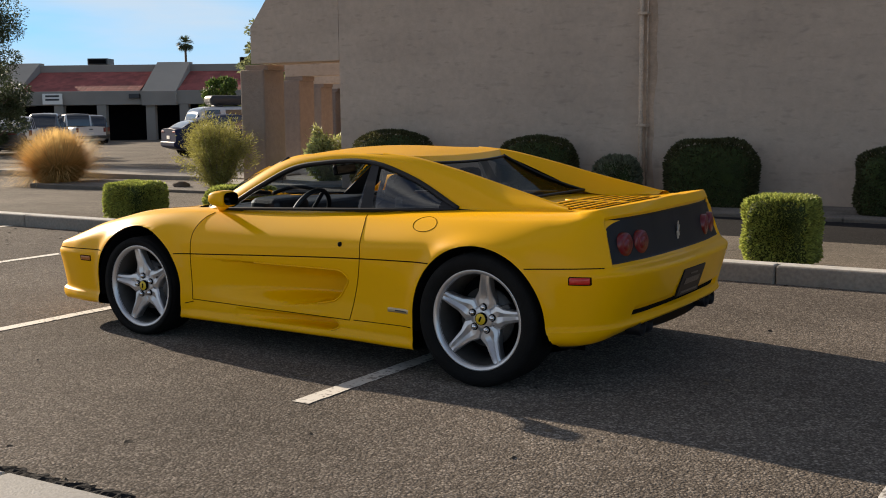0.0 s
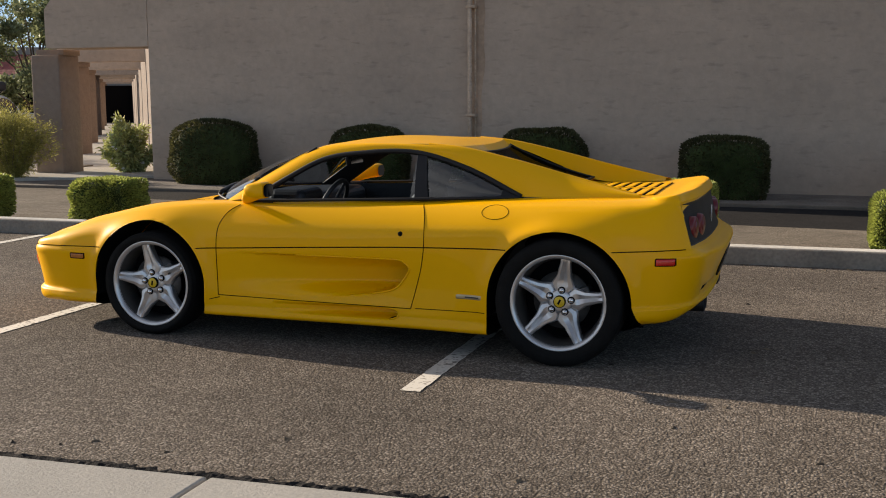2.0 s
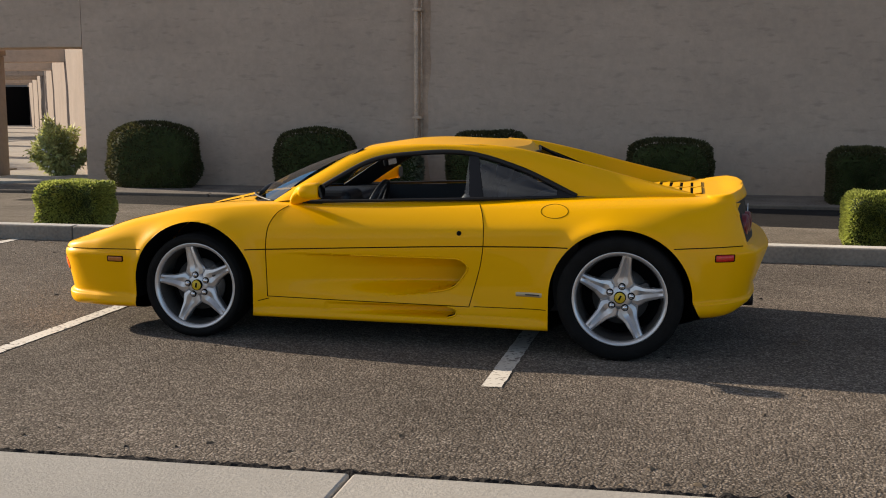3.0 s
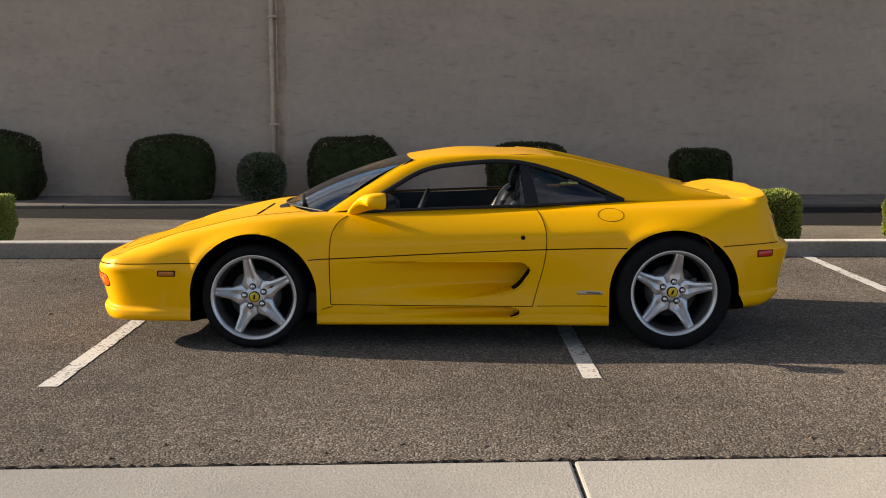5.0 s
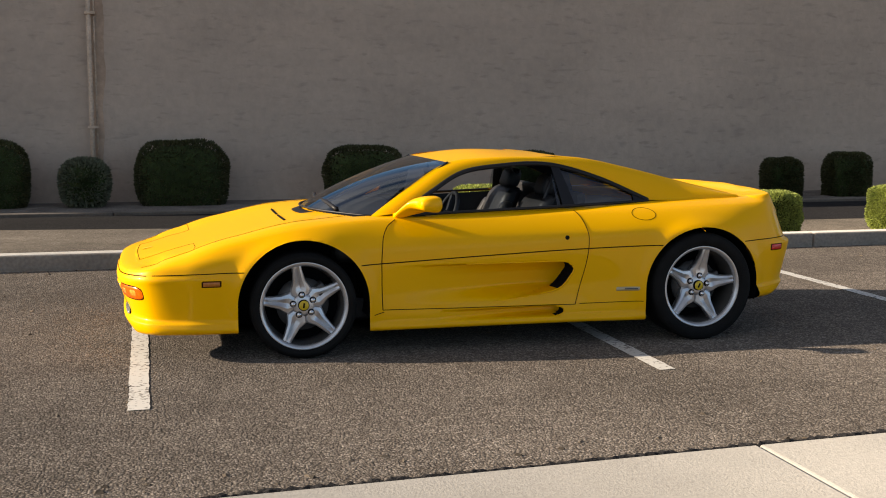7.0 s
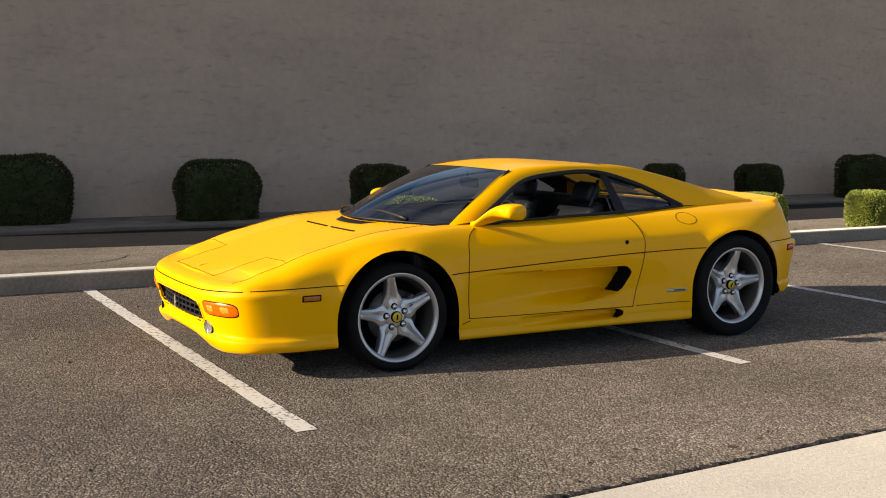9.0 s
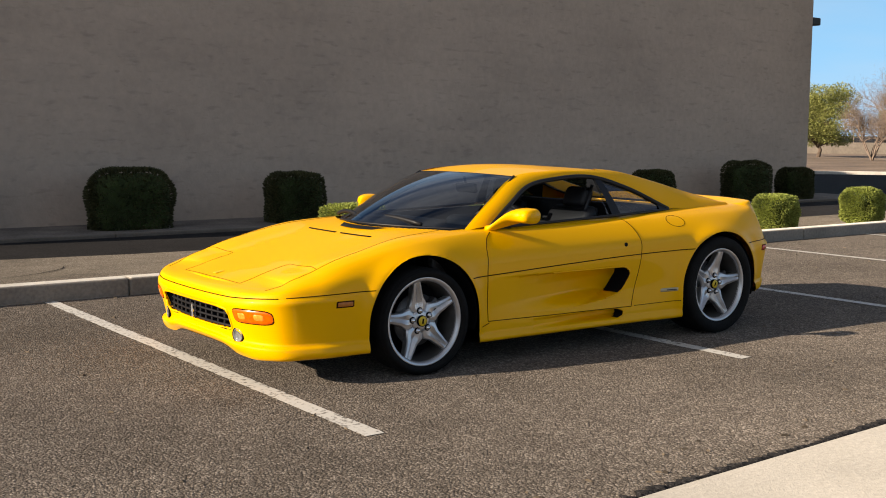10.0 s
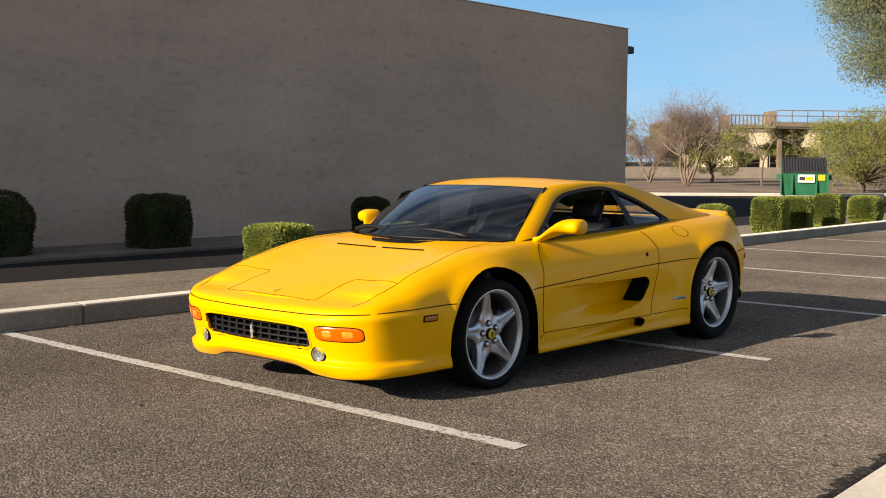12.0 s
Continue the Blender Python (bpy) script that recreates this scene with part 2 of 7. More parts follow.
def box(x0, x1, y0, y1, z0, z1, bevel=0.0, seg=2, bm=None):
    """A box with rounded edges as a bmesh."""
    own = bmesh.new()
    bmesh.ops.create_cube(own, size=1.0)
    for v in own.verts:
        v.co = Vector(((x0 + x1) / 2 + v.co.x * (x1 - x0), (y0 + y1) / 2 + v.co.y * (y1 - y0), (z0 + z1) / 2 + v.co.z * (z1 - z0)))
    if bevel > 0:
        bmesh.ops.bevel(own, geom=own.edges[:], offset=bevel, segments=seg, affect="EDGES", profile=0.5)
    if bm is None:
        return own
    tmp = bpy.data.meshes.new("tmp")
    own.to_mesh(tmp)
    own.free()
    bm.from_mesh(tmp)
    bpy.data.meshes.remove(tmp)
    return bm


def tube_mesh(name, lines, radius, sides=6, cap=True):
    """Round tubes along polylines; radius is a number or one number per point of each line."""
    verts, faces = [], []
    for li, line in enumerate(lines):
        line = [Vector(p) for p in line]
        rad = radius[li] if isinstance(radius, list) else radius
        base = len(verts)
        side = None
        for i, p in enumerate(line):
            d = (line[min(i + 1, len(line) - 1)] - line[max(i - 1, 0)])
            d = d.normalized() if d.length > 1e-9 else Vector((0, 0, 1))
            if side is None:
                side = d.orthogonal().normalized()
            side = (side - d * side.dot(d))
            side = side.normalized() if side.length > 1e-6 else d.orthogonal().normalized()
            up = d.cross(side)
            r = rad[i] if isinstance(rad, (list, tuple)) else rad
            for k in range(sides):
                a = 2 * math.pi * k / sides
                verts.append(p + (side * math.cos(a) + up * math.sin(a)) * r)
        for i in range(len(line) - 1):
            for k in range(sides):
                a, b = base + i * sides + k, base + i * sides + (k + 1) % sides
                faces.append((a, b, b + sides, a + sides))
        if cap:
            faces.append(tuple(base + k for k in reversed(range(sides))))
            faces.append(tuple(base + (len(line) - 1) * sides + k for k in range(sides)))
    return mesh_of(name, verts, faces, True)


def lathe(name, profile, n=48, axis="y", closed=False):
    """Turns a profile of (radius, along) round an axis."""
    verts, faces = [], []
    for r, h in profile:
        for k in range(n):
            a = 2 * math.pi * k / n
            c, s = r * math.cos(a), r * math.sin(a)
            verts.append((c, h, s) if axis == "y" else (c, s, h))
    rows = len(profile)
    for i in range(rows if closed else rows - 1):
        j = (i + 1) % rows
        for k in range(n):
            q = (k + 1) % n
            f = (i * n + k, j * n + k, j * n + q, i * n + q)
            faces.append(f if axis == "z" else f[::-1])
    return mesh_of(name, verts, faces, True)


def thing(name, label, category, x, y, z=0.0, turn=0.0, group="", kind=""):
    """An Empty at the base of a thing that parents its parts."""
    ob = new(name)
    ob.empty_display_size = 0.2
    ob.matrix_basis = pose(x, y, z, 0, 0, turn)
    return tagged(ob, label, category, group, kind)


def structure(name, bm, mat, label, category):
    return tagged(part(name, bm, mat), label, category, kind="structure")


# ---- ground ----
KERB_Y = 8.88      # front face of the kerb past the parking bays
BED_Y = 15.05      # front face of the planting bed kerb
WALL_Y = 16.95     # face of the long wall


def edge_dark(x):
    """Where the old lane surface meets dark asphalt with wall shade in its colour."""
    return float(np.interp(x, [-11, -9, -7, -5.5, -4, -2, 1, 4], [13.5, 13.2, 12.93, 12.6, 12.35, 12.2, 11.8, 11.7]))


def ground_z(x, y):
    fall = max(0.0, -15.0 - x) * 0.0105
    if y <= 9.0:
        z = 0.0
    elif y <= 15.6:
        z = -max(0.0, y - 10.0) * 0.0265
    else:
        z = -0.148 + 0.067 * min(1.0, (y - 15.6) / 2.4)
    return z - min(fall, 0.8)


def build_ground():
    xs = sorted(set([-3000, -900, -300, -120, -80, -60, -45, -35] + [x for x in range(-28, 36, 2)] + [45, 60, 90, 140, 300, 900, 3000]))
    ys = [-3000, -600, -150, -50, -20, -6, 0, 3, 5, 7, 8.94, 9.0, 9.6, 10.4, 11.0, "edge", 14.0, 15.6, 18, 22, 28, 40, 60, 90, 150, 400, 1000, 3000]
    verts, faces, mats = [], [], []
    for y in ys:
        for x in xs:
            yy = edge_dark(x) if y == "edge" else y
            verts.append((x, yy, ground_z(x, yy)))
    w = len(xs)
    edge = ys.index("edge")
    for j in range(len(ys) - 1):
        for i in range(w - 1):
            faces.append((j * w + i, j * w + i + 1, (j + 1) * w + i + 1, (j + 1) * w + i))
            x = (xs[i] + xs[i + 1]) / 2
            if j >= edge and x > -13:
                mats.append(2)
            elif j >= ys.index(9.0):
                mats.append(1)
            else:
                mats.append(0)
    me = mesh_of("ground", verts, faces)
    for m in (ASPHALT, DRIVE, ASPHALT_DARK):
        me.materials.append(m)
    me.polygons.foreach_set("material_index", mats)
    return tagged(new("ground", me), "worn grey asphalt of a parking lot and drive lane", "asphalt", kind="structure")


build_ground()

# painted bay lines, worn through in places
PAINT = bpy.data.materials.new("bay_line_paint")
PAINT.use_nodes = True
pn, pl = PAINT.node_tree.nodes, PAINT.node_tree.links
pp = pn["Principled BSDF"]
pp.inputs["Roughness"].default_value = 0.8
pg = pn.new("ShaderNodeNewGeometry")
pt = pn.new("ShaderNodeTexNoise")
pt.inputs["Scale"].default_value, pt.inputs["Detail"].default_value = 38, 6
pv = pn.new("ShaderNodeTexNoise")
pv.inputs["Scale"].default_value, pv.inputs["Detail"].default_value = 3, 3
pa = pn.new("ShaderNodeMath")
pa.operation = "MULTIPLY_ADD"
pa.inputs[1].default_value = 0.35
pr = pn.new("ShaderNodeMapRange")
pr.inputs["From Min"].default_value, pr.inputs["From Max"].default_value = 0.52, 0.64
pm = pn.new("ShaderNodeMixRGB")
pm.inputs[1].default_value, pm.inputs[2].default_value = (0.16, 0.145, 0.13, 1), (0.56, 0.54, 0.50, 1)
pl.new(pg.outputs["Position"], pt.inputs["Vector"])
pl.new(pg.outputs["Position"], pv.inputs["Vector"])
pl.new(pv.outputs["Fac"], pa.inputs[0])
pl.new(pt.outputs["Fac"], pa.inputs[2])
pl.new(pa.outputs["Value"], pr.inputs["Value"])
pl.new(pr.outputs["Result"], pm.inputs[0])
pl.new(pm.outputs["Color"], pp.inputs["Base Color"])


def bay_line(x, y0, y1, w=0.10):
    """A painted line with slightly ragged sides, a few millimetres over the asphalt."""
    rng = random.Random(int(x * 100))
    n = int((y1 - y0) / 0.05)
    verts, faces = [], []
    for i in range(n + 1):
        y = y0 + (y1 - y0) * i / n
        for s in (-1, 1):
            verts.append((x + s * (w / 2 + rng.uniform(-0.004, 0.004)), y, 0.004))
        if i:
            faces.append((2 * i - 2, 2 * i - 1, 2 * i + 1, 2 * i))
    return tagged(part("bay_line", mesh_of("bay_line", verts, faces), PAINT), "worn white painted parking bay line on asphalt", "road marking", "bay lines", "structure")


for bx, near in ((-14.4, 4.24), (-11.6, 4.24), (-8.8, 4.24), (-6.0, 4.19), (-3.20, 4.33), (-0.58, 4.30), (2.42, 4.24), (5.22, 4.24), (8.02, 4.24), (10.85, 4.24), (13.65, 4.24)):
    bay_line(bx, near, KERB_Y - 0.01)

# kerb past the bays: cast stones with open joints, a paler strip on top
kerb_joints = [-30, -25.6, -21, -17.8, -14.6, -11.35, -8.2, -5.35, -2.29, 0.72, 3.8, 6.9, 10.0, 13.1, 16.2]
kerb = tagged(thing("kerb", "low cast concrete kerb with open joints along the parking bays", "kerb", 0, 0), kind="structure")
for a, b in zip(kerb_joints, kerb_joints[1:]):
    bm = box(a + 0.006, b - 0.006, KERB_Y, KERB_Y + 0.155, -0.1, 0.142, 0.018, 3)
    part("kerb_stone", bm, KERB, kerb)
    part("kerb_cap", box(a + 0.02, b - 0.02, KERB_Y + 0.018, KERB_Y + 0.140, 0.138, 0.1445, 0.002, 1), KERB_TOP, kerb)
structure("kerb_edging", box(-22, 16, KERB_Y + 0.20, KERB_Y + 0.275, -0.1, 0.132, 0.008), KERB_TOP, "narrow pale concrete edging behind the kerb", "kerb")

# footpath by the camera: slabs with a joint, the asphalt edge ragged against it
footpath = tagged(thing("footpath", "pale concrete footpath slabs beside the asphalt", "pavement", 0, 0), kind="structure")
path_skew = lambda x: 0.036 * (min(max(x, -9.0), 2.0) + 3.3)   # the path's edge is not quite parallel to the kerb
slab_x = [-30, -24, -18, -12.5, -9.6, -6.55, -3.47, -0.4, 2.65, 5.7, 12, 20, 30]
for a, b in zip(slab_x, slab_x[1:]):
    bm = box(a + 0.006, b - 0.006, -9.0, 2.955, -0.12, 0.022, 0.012, 2)
    for v in bm.verts:
        if v.co.y > 2.0:
            v.co.y += path_skew(v.co.x)
    part("slab", bm, CONCRETE, footpath)
rng = random.Random(5)
vv, ff = [], []
for i in range(1200):
    x = -16 + i * 0.022
    k = path_skew(x)
    vv += [(x, 2.93 + k, 0.002), (x, 2.968 + k + rng.uniform(0.0, 0.028), 0.016 + rng.uniform(-0.006, 0.007)), (x, 3.03 + k + rng.uniform(-0.03, 0.03), 0.001)]
    if i:
        a = 3 * i
        ff += [(a - 3, a, a + 1, a - 2), (a - 2, a + 1, a + 2, a - 1)]
structure("asphalt_edge", mesh_of("asphalt_edge", vv, ff), ASPHALT_DARK, "ragged dark asphalt lip along the footpath", "asphalt")

# planting bed along the wall
bedk = tagged(thing("bed_kerb", "shaded concrete kerb of the planting bed along the wall", "kerb", 0, 0), kind="structure")
for a, b in zip([-19.5, -16, -12.8, -9.6, -6.4, -3.2, 0.0, 3.2, 6.4, 9.6, 12.8], [-16, -12.8, -9.6, -6.4, -3.2, 0.0, 3.2, 6.4, 9.6, 12.8, 16.0]):
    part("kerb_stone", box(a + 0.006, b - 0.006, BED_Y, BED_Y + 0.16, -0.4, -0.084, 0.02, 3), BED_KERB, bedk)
structure("planting_bed", box(-19.4, 15.9, BED_Y + 0.15, WALL_Y + 0.02, -0.4, -0.103), BED, "bare earth planting bed at the foot of the wall", "bed")

# ---- long building ----
bm = box(-12.79, 15.28, WALL_Y, WALL_Y + 0.3, -0.4, 4.70, 0.02, 2)
wall = structure("wall_south", bm, STUCCO, "tall windowless taupe stucco wall of a commercial building, in shade", "wall")
structure("wall_east", box(14.98, 15.28, WALL_Y + 0.302, 40, -0.4, 4.69), STUCCO, "taupe stucco end wall of the building", "wall")
structure("roof", box(-12.6, 14.98, WALL_Y + 0.3, 40, 4.3, 4.5), STUCCO_FAR, "flat roof behind the parapet", "roof")
structure("coping", box(-12.79, 15.29, WALL_Y - 0.006, WALL_Y + 0.315, 4.703, 4.73, 0.008), STUCCO, "thin parapet coping", "coping")
# wall over the covered walk, with its cut corner
bm = bmesh.new()
prof = [(-14.98, 2.28), (-12.793, 2.28), (-12.793, 4.73), (-13.54, 4.73), (-14.98, 2.98)]
lo = [bm.verts.new((x, WALL_Y, z)) for x, z in prof]
hi = [bm.verts.new((x, WALL_Y + 0.3, z)) for x, z in prof]
bm.faces.new(lo)
bm.faces.new(hi[::-1])
for i in range(5):
    j = (i + 1) % 5
    bm.faces.new((lo[j], lo[i], hi[i], hi[j]))
bmesh.ops.recalc_face_normals(bm, faces=bm.faces[:])
structure("wall_over_walk", bm, STUCCO, "taupe stucco gable over the covered walk", "wall")
# staggered columns of the open walk, its beams and the wall they run to
WALK = Vector((-0.566, 0.824, 0))
columns = tagged(thing("covered_walk", "open walk with staggered square stucco columns and cross beams", "arcade", 0, 0), kind="structure")
for k in range(7):
    o = Vector((-15.62, WALL_Y + 0.35, 0)) + WALK * (7.2 * k)
    part("column", box(o.x, o.x + 0.64, o.y, o.y + 0.62, -1.0, 2.18 - 0.03 * k, 0.03), STUCCO_DARK, columns)
    part("column_cap", box(o.x + 0.10, o.x + 0.72, o.y + 0.05, o.y + 0.55, 2.17 - 0.03 * k, 2.277 - 0.03 * k, 0.01), STUCCO_DARK, columns)
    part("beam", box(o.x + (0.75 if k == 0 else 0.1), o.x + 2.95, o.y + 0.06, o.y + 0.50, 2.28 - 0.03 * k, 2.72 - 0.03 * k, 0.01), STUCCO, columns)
# darker stucco here too, so the wall throws less light on the columns
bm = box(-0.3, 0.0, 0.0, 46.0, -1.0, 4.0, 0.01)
west = structure("wall_west", bm, STUCCO_DARK, "stucco wall beside the open walk", "wall")
west.matrix_basis = pose(-12.50, WALL_Y + 0.31, 0, 0, 0, 34.5)
# black sheet: the shade at the walk's far end put into its colour
end = structure("walk_end", box(-3.5, 0.5, 0, 0.3, -1.2, 2.0), DARK, "black sheet for the dark far end of the open walk", "wall")
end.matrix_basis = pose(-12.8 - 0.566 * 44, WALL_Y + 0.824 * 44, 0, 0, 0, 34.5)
floor = structure("walk_floor", box(-2.6, 0.0, 0.3, 44, -0.6, -0.06), CONCRETE, "concrete floor of the open walk", "floor")
floor.matrix_basis = pose(-12.65, WALL_Y + 0.1, 0, 0, 0, 34.5)
# darker kerb concrete: the shadow lying on the path is put into its colour
structure("side_path", box(-24.5, -15.8, WALL_Y + 0.6, WALL_Y + 2.4, -0.4, -0.03, 0.01), KERB, "dull concrete path past the planting bed", "pavement")

# downpipe with brackets and the stain beside it
pipe = thing("downpipe", "painted metal downpipe with a coupling fixed to the stucco wall", "pipe", -6.72, WALL_Y - 0.12, -0.10)
part("pipe", tube_mesh("pipe", [[(0, 0, 0), (0, 0, 1.17), (0, 0, 4.8)]], 0.036, 12), PIPE, pipe)
part("pipe_sleeve", tube_mesh("pipe_sleeve", [[(0.075, 0.06, 0.0), (0.075, 0.06, 2.2), (0.075, 0.06, 4.8)]], 0.014, 8), PIPE, pipe)
for z in (1.17, 2.9, 4.3):
    part("bracket", box(-0.055, 0.10, -0.045, 0.118, z - 0.022, z + 0.022, 0.008), PIPE, pipe)
rng = random.Random(8)
vv, ff = [], []
for i in range(61):
    z = 0.0 + i * 0.079
    vv += [(-6.74 - rng.uniform(0.0, 0.02), WALL_Y - 0.004, z), (-6.53 + rng.uniform(-0.006, 0.006) - 0.03 * math.sin(z * 2) + 0.014 * math.sin(z * 7 + 1), WALL_Y - 0.004, z)]
    if i:
        ff.append((2 * i - 2, 2 * i - 1, 2 * i + 1, 2 * i))
structure("wall_stain", mesh_of("wall_stain", vv, ff), RUST, "rusty water stain down the wall by the pipe", "stain")
lamp = thing("wall_lamp", "dark floodlight box on the end wall near the roof", "lamp", 15.29, WALL_Y + 0.25, 4.13)
part("arm", box(0.0, 0.18, -0.03, 0.03, 0.02, 0.08, 0.01), METAL_DARK, lamp)
part("housing", box(0.14, 0.48, -0.14, 0.14, -0.02, 0.17, 0.03), METAL_DARK, lamp)


# ---- the sports car ----
def paint(name, base):
    m = bpy.data.materials.new(name)
    m.use_nodes = True
    n, l = m.node_tree.nodes, m.node_tree.links
    p = n["Principled BSDF"]
    geo = n.new("ShaderNodeNewGeometry")
    t = n.new("ShaderNodeTexNoise")
    t.inputs["Scale"].default_value, t.inputs["Detail"].default_value = 2.5, 4
    l.new(geo.outputs["Position"], t.inputs["Vector"])
    mix = n.new("ShaderNodeMixRGB")
    mix.inputs[1].default_value = (*[c * 0.97 for c in base], 1)
    mix.inputs[2].default_value = (*[min(1, c * 1.03) for c in base], 1)
    l.new(t.outputs["Fac"], mix.inputs[0])
    l.new(mix.outputs["Color"], p.inputs["Base Color"])
    p.inputs["Roughness"].default_value = 0.42
    p.inputs["Coat Weight"].default_value = 0.3
    p.inputs["Coat Roughness"].default_value = 0.03
    p.inputs["Coat IOR"].default_value = 1.45
    p.inputs["Specular IOR Level"].default_value = 0.08
    return m


YELLOW = paint("yellow_car_paint", (0.83, 0.412, 0.0))
BLACK_TRIM = material("black_trim", (0.007, 0.007, 0.009), 0.5, spec=0.3, vary=0.2, scale=8)
GAP = material("shut_gap", (0.035, 0.010, 0.004), 0.9, spec=0.0)
TYRE = material("tyre_rubber", (0.007, 0.007, 0.007), 0.8, spec=0.15, vary=0.25, scale=12, bump=0.3, bump_scale=120)
ALLOY = material("silver_alloy", (0.56, 0.56, 0.57), 0.34, metal=0.8, vary=0.08, scale=8, fine=0.05, fine_scale=200)
BARREL = material("shaded_alloy", (0.10, 0.095, 0.09), 0.5, metal=0.6, vary=0.2, scale=10)
CHROME = material("chrome", (0.7, 0.7, 0.7), 0.12, metal=1.0)
BRAKE = material("brake_steel", (0.10, 0.10, 0.10), 0.5, metal=0.7, vary=0.2, scale=20)
RED_LENS = material("red_lens", (0.13, 0.001, 0.006), 0.3, coat=0.12, vary=0.1, scale=25)
RED_MARK = material("red_marker", (0.55, 0.015, 0.01), 0.25, coat=0.5, vary=0.15, scale=60)
AMBER = material("amber_lens", (0.90, 0.12, 0.0), 0.2, coat=0.35, vary=0.25, scale=40)
AMBER_BRIGHT = material("amber_reflector", (1.0, 0.30, 0.03), 0.15, coat=0.5, vary=0.3, scale=60)
AMBER_DARK = material("amber_marker", (0.42, 0.13, 0.012), 0.3, coat=0.4, vary=0.2, scale=40)
LEATHER = material("black_leather", (0.013, 0.013, 0.015), 0.5, vary=0.2, scale=6, bump=0.2, bump_scale=150)
LEATHER_GREY = material("grey_leather", (0.030, 0.030, 0.032), 0.35, vary=0.15, scale=6, bump=0.2, bump_scale=150)
LENS = material("lamp_glass", (0.22, 0.23, 0.22), 0.08, metal=0.3, coat=1.0, vary=0.4, scale=60)
WINDSCREEN = glass("windscreen_glass", (0.36, 0.42, 0.48), 1.0)
REAR_GLASS = glass("rear_glass", (0.55, 0.57, 0.57), 0.12)
SIDE_GLASS = glass("side_glass", (0.64, 0.68, 0.70))
CAR_X, CAR_Y = -5.09, 5.925   # front axle and centre line


def pchip(xs, ys, x):
    """Shape-keeping cubic through knots, for arrays of values."""
    xs, ys, x = np.asarray(xs, float), np.asarray(ys, float), np.asarray(x, float)
    h, d = np.diff(xs), np.diff(ys) / np.diff(xs)
    m = np.zeros(len(xs))
    for i in range(1, len(xs) - 1):
        if d[i - 1] * d[i] > 0:
            w1, w2 = 2 * h[i] + h[i - 1], h[i] + 2 * h[i - 1]
            m[i] = (w1 + w2) / (w1 / d[i - 1] + w2 / d[i])
    m[0], m[-1] = d[0], d[-1]
    i = np.clip(np.searchsorted(xs, x) - 1, 0, len(xs) - 2)
    s = (x - xs[i]) / h[i]
    return (2 * s**3 - 3 * s**2 + 1) * ys[i] + (s**3 - 2 * s**2 + s) * h[i] * m[i] + (-2 * s**3 + 3 * s**2) * ys[i + 1] + (s**3 - s**2) * h[i] * m[i + 1]


def natural(xs, ys, x):
    """Smooth cubic (Catmull-Rom slopes) through knots."""
    xs, ys, x = np.asarray(xs, float), np.asarray(ys, float), np.asarray(x, float)
    m = np.gradient(ys, xs)
    h = np.diff(xs)
    i = np.clip(np.searchsorted(xs, x) - 1, 0, len(xs) - 2)
    s = (x - xs[i]) / h[i]
    return (2 * s**3 - 3 * s**2 + 1) * ys[i] + (s**3 - 2 * s**2 + s) * h[i] * m[i] + (-2 * s**3 + 3 * s**2) * ys[i + 1] + (s**3 - s**2) * h[i] * m[i + 1]


# plan of the body at mid height, from the nose's centre round the side to the tail's centre
PLAN_X = [-1.032, -1.029, -1.008, -0.962, -0.868, -0.665, -0.38, 0.00, 0.45, 1.05, 1.65, 2.10, 2.45, 2.80, 3.00, 3.105, 3.165, 3.19, 3.195]
PLAN_Y = [0.00, 0.25, 0.47, 0.62, 0.745, 0.815, 0.838, 0.86, 0.855, 0.860, 0.873, 0.90, 0.92, 0.905, 0.858, 0.770, 0.56, 0.28, 0.00]
PLAN_S = np.concatenate([[0], np.cumsum(np.hypot(np.diff(PLAN_X), np.diff(PLAN_Y)))])
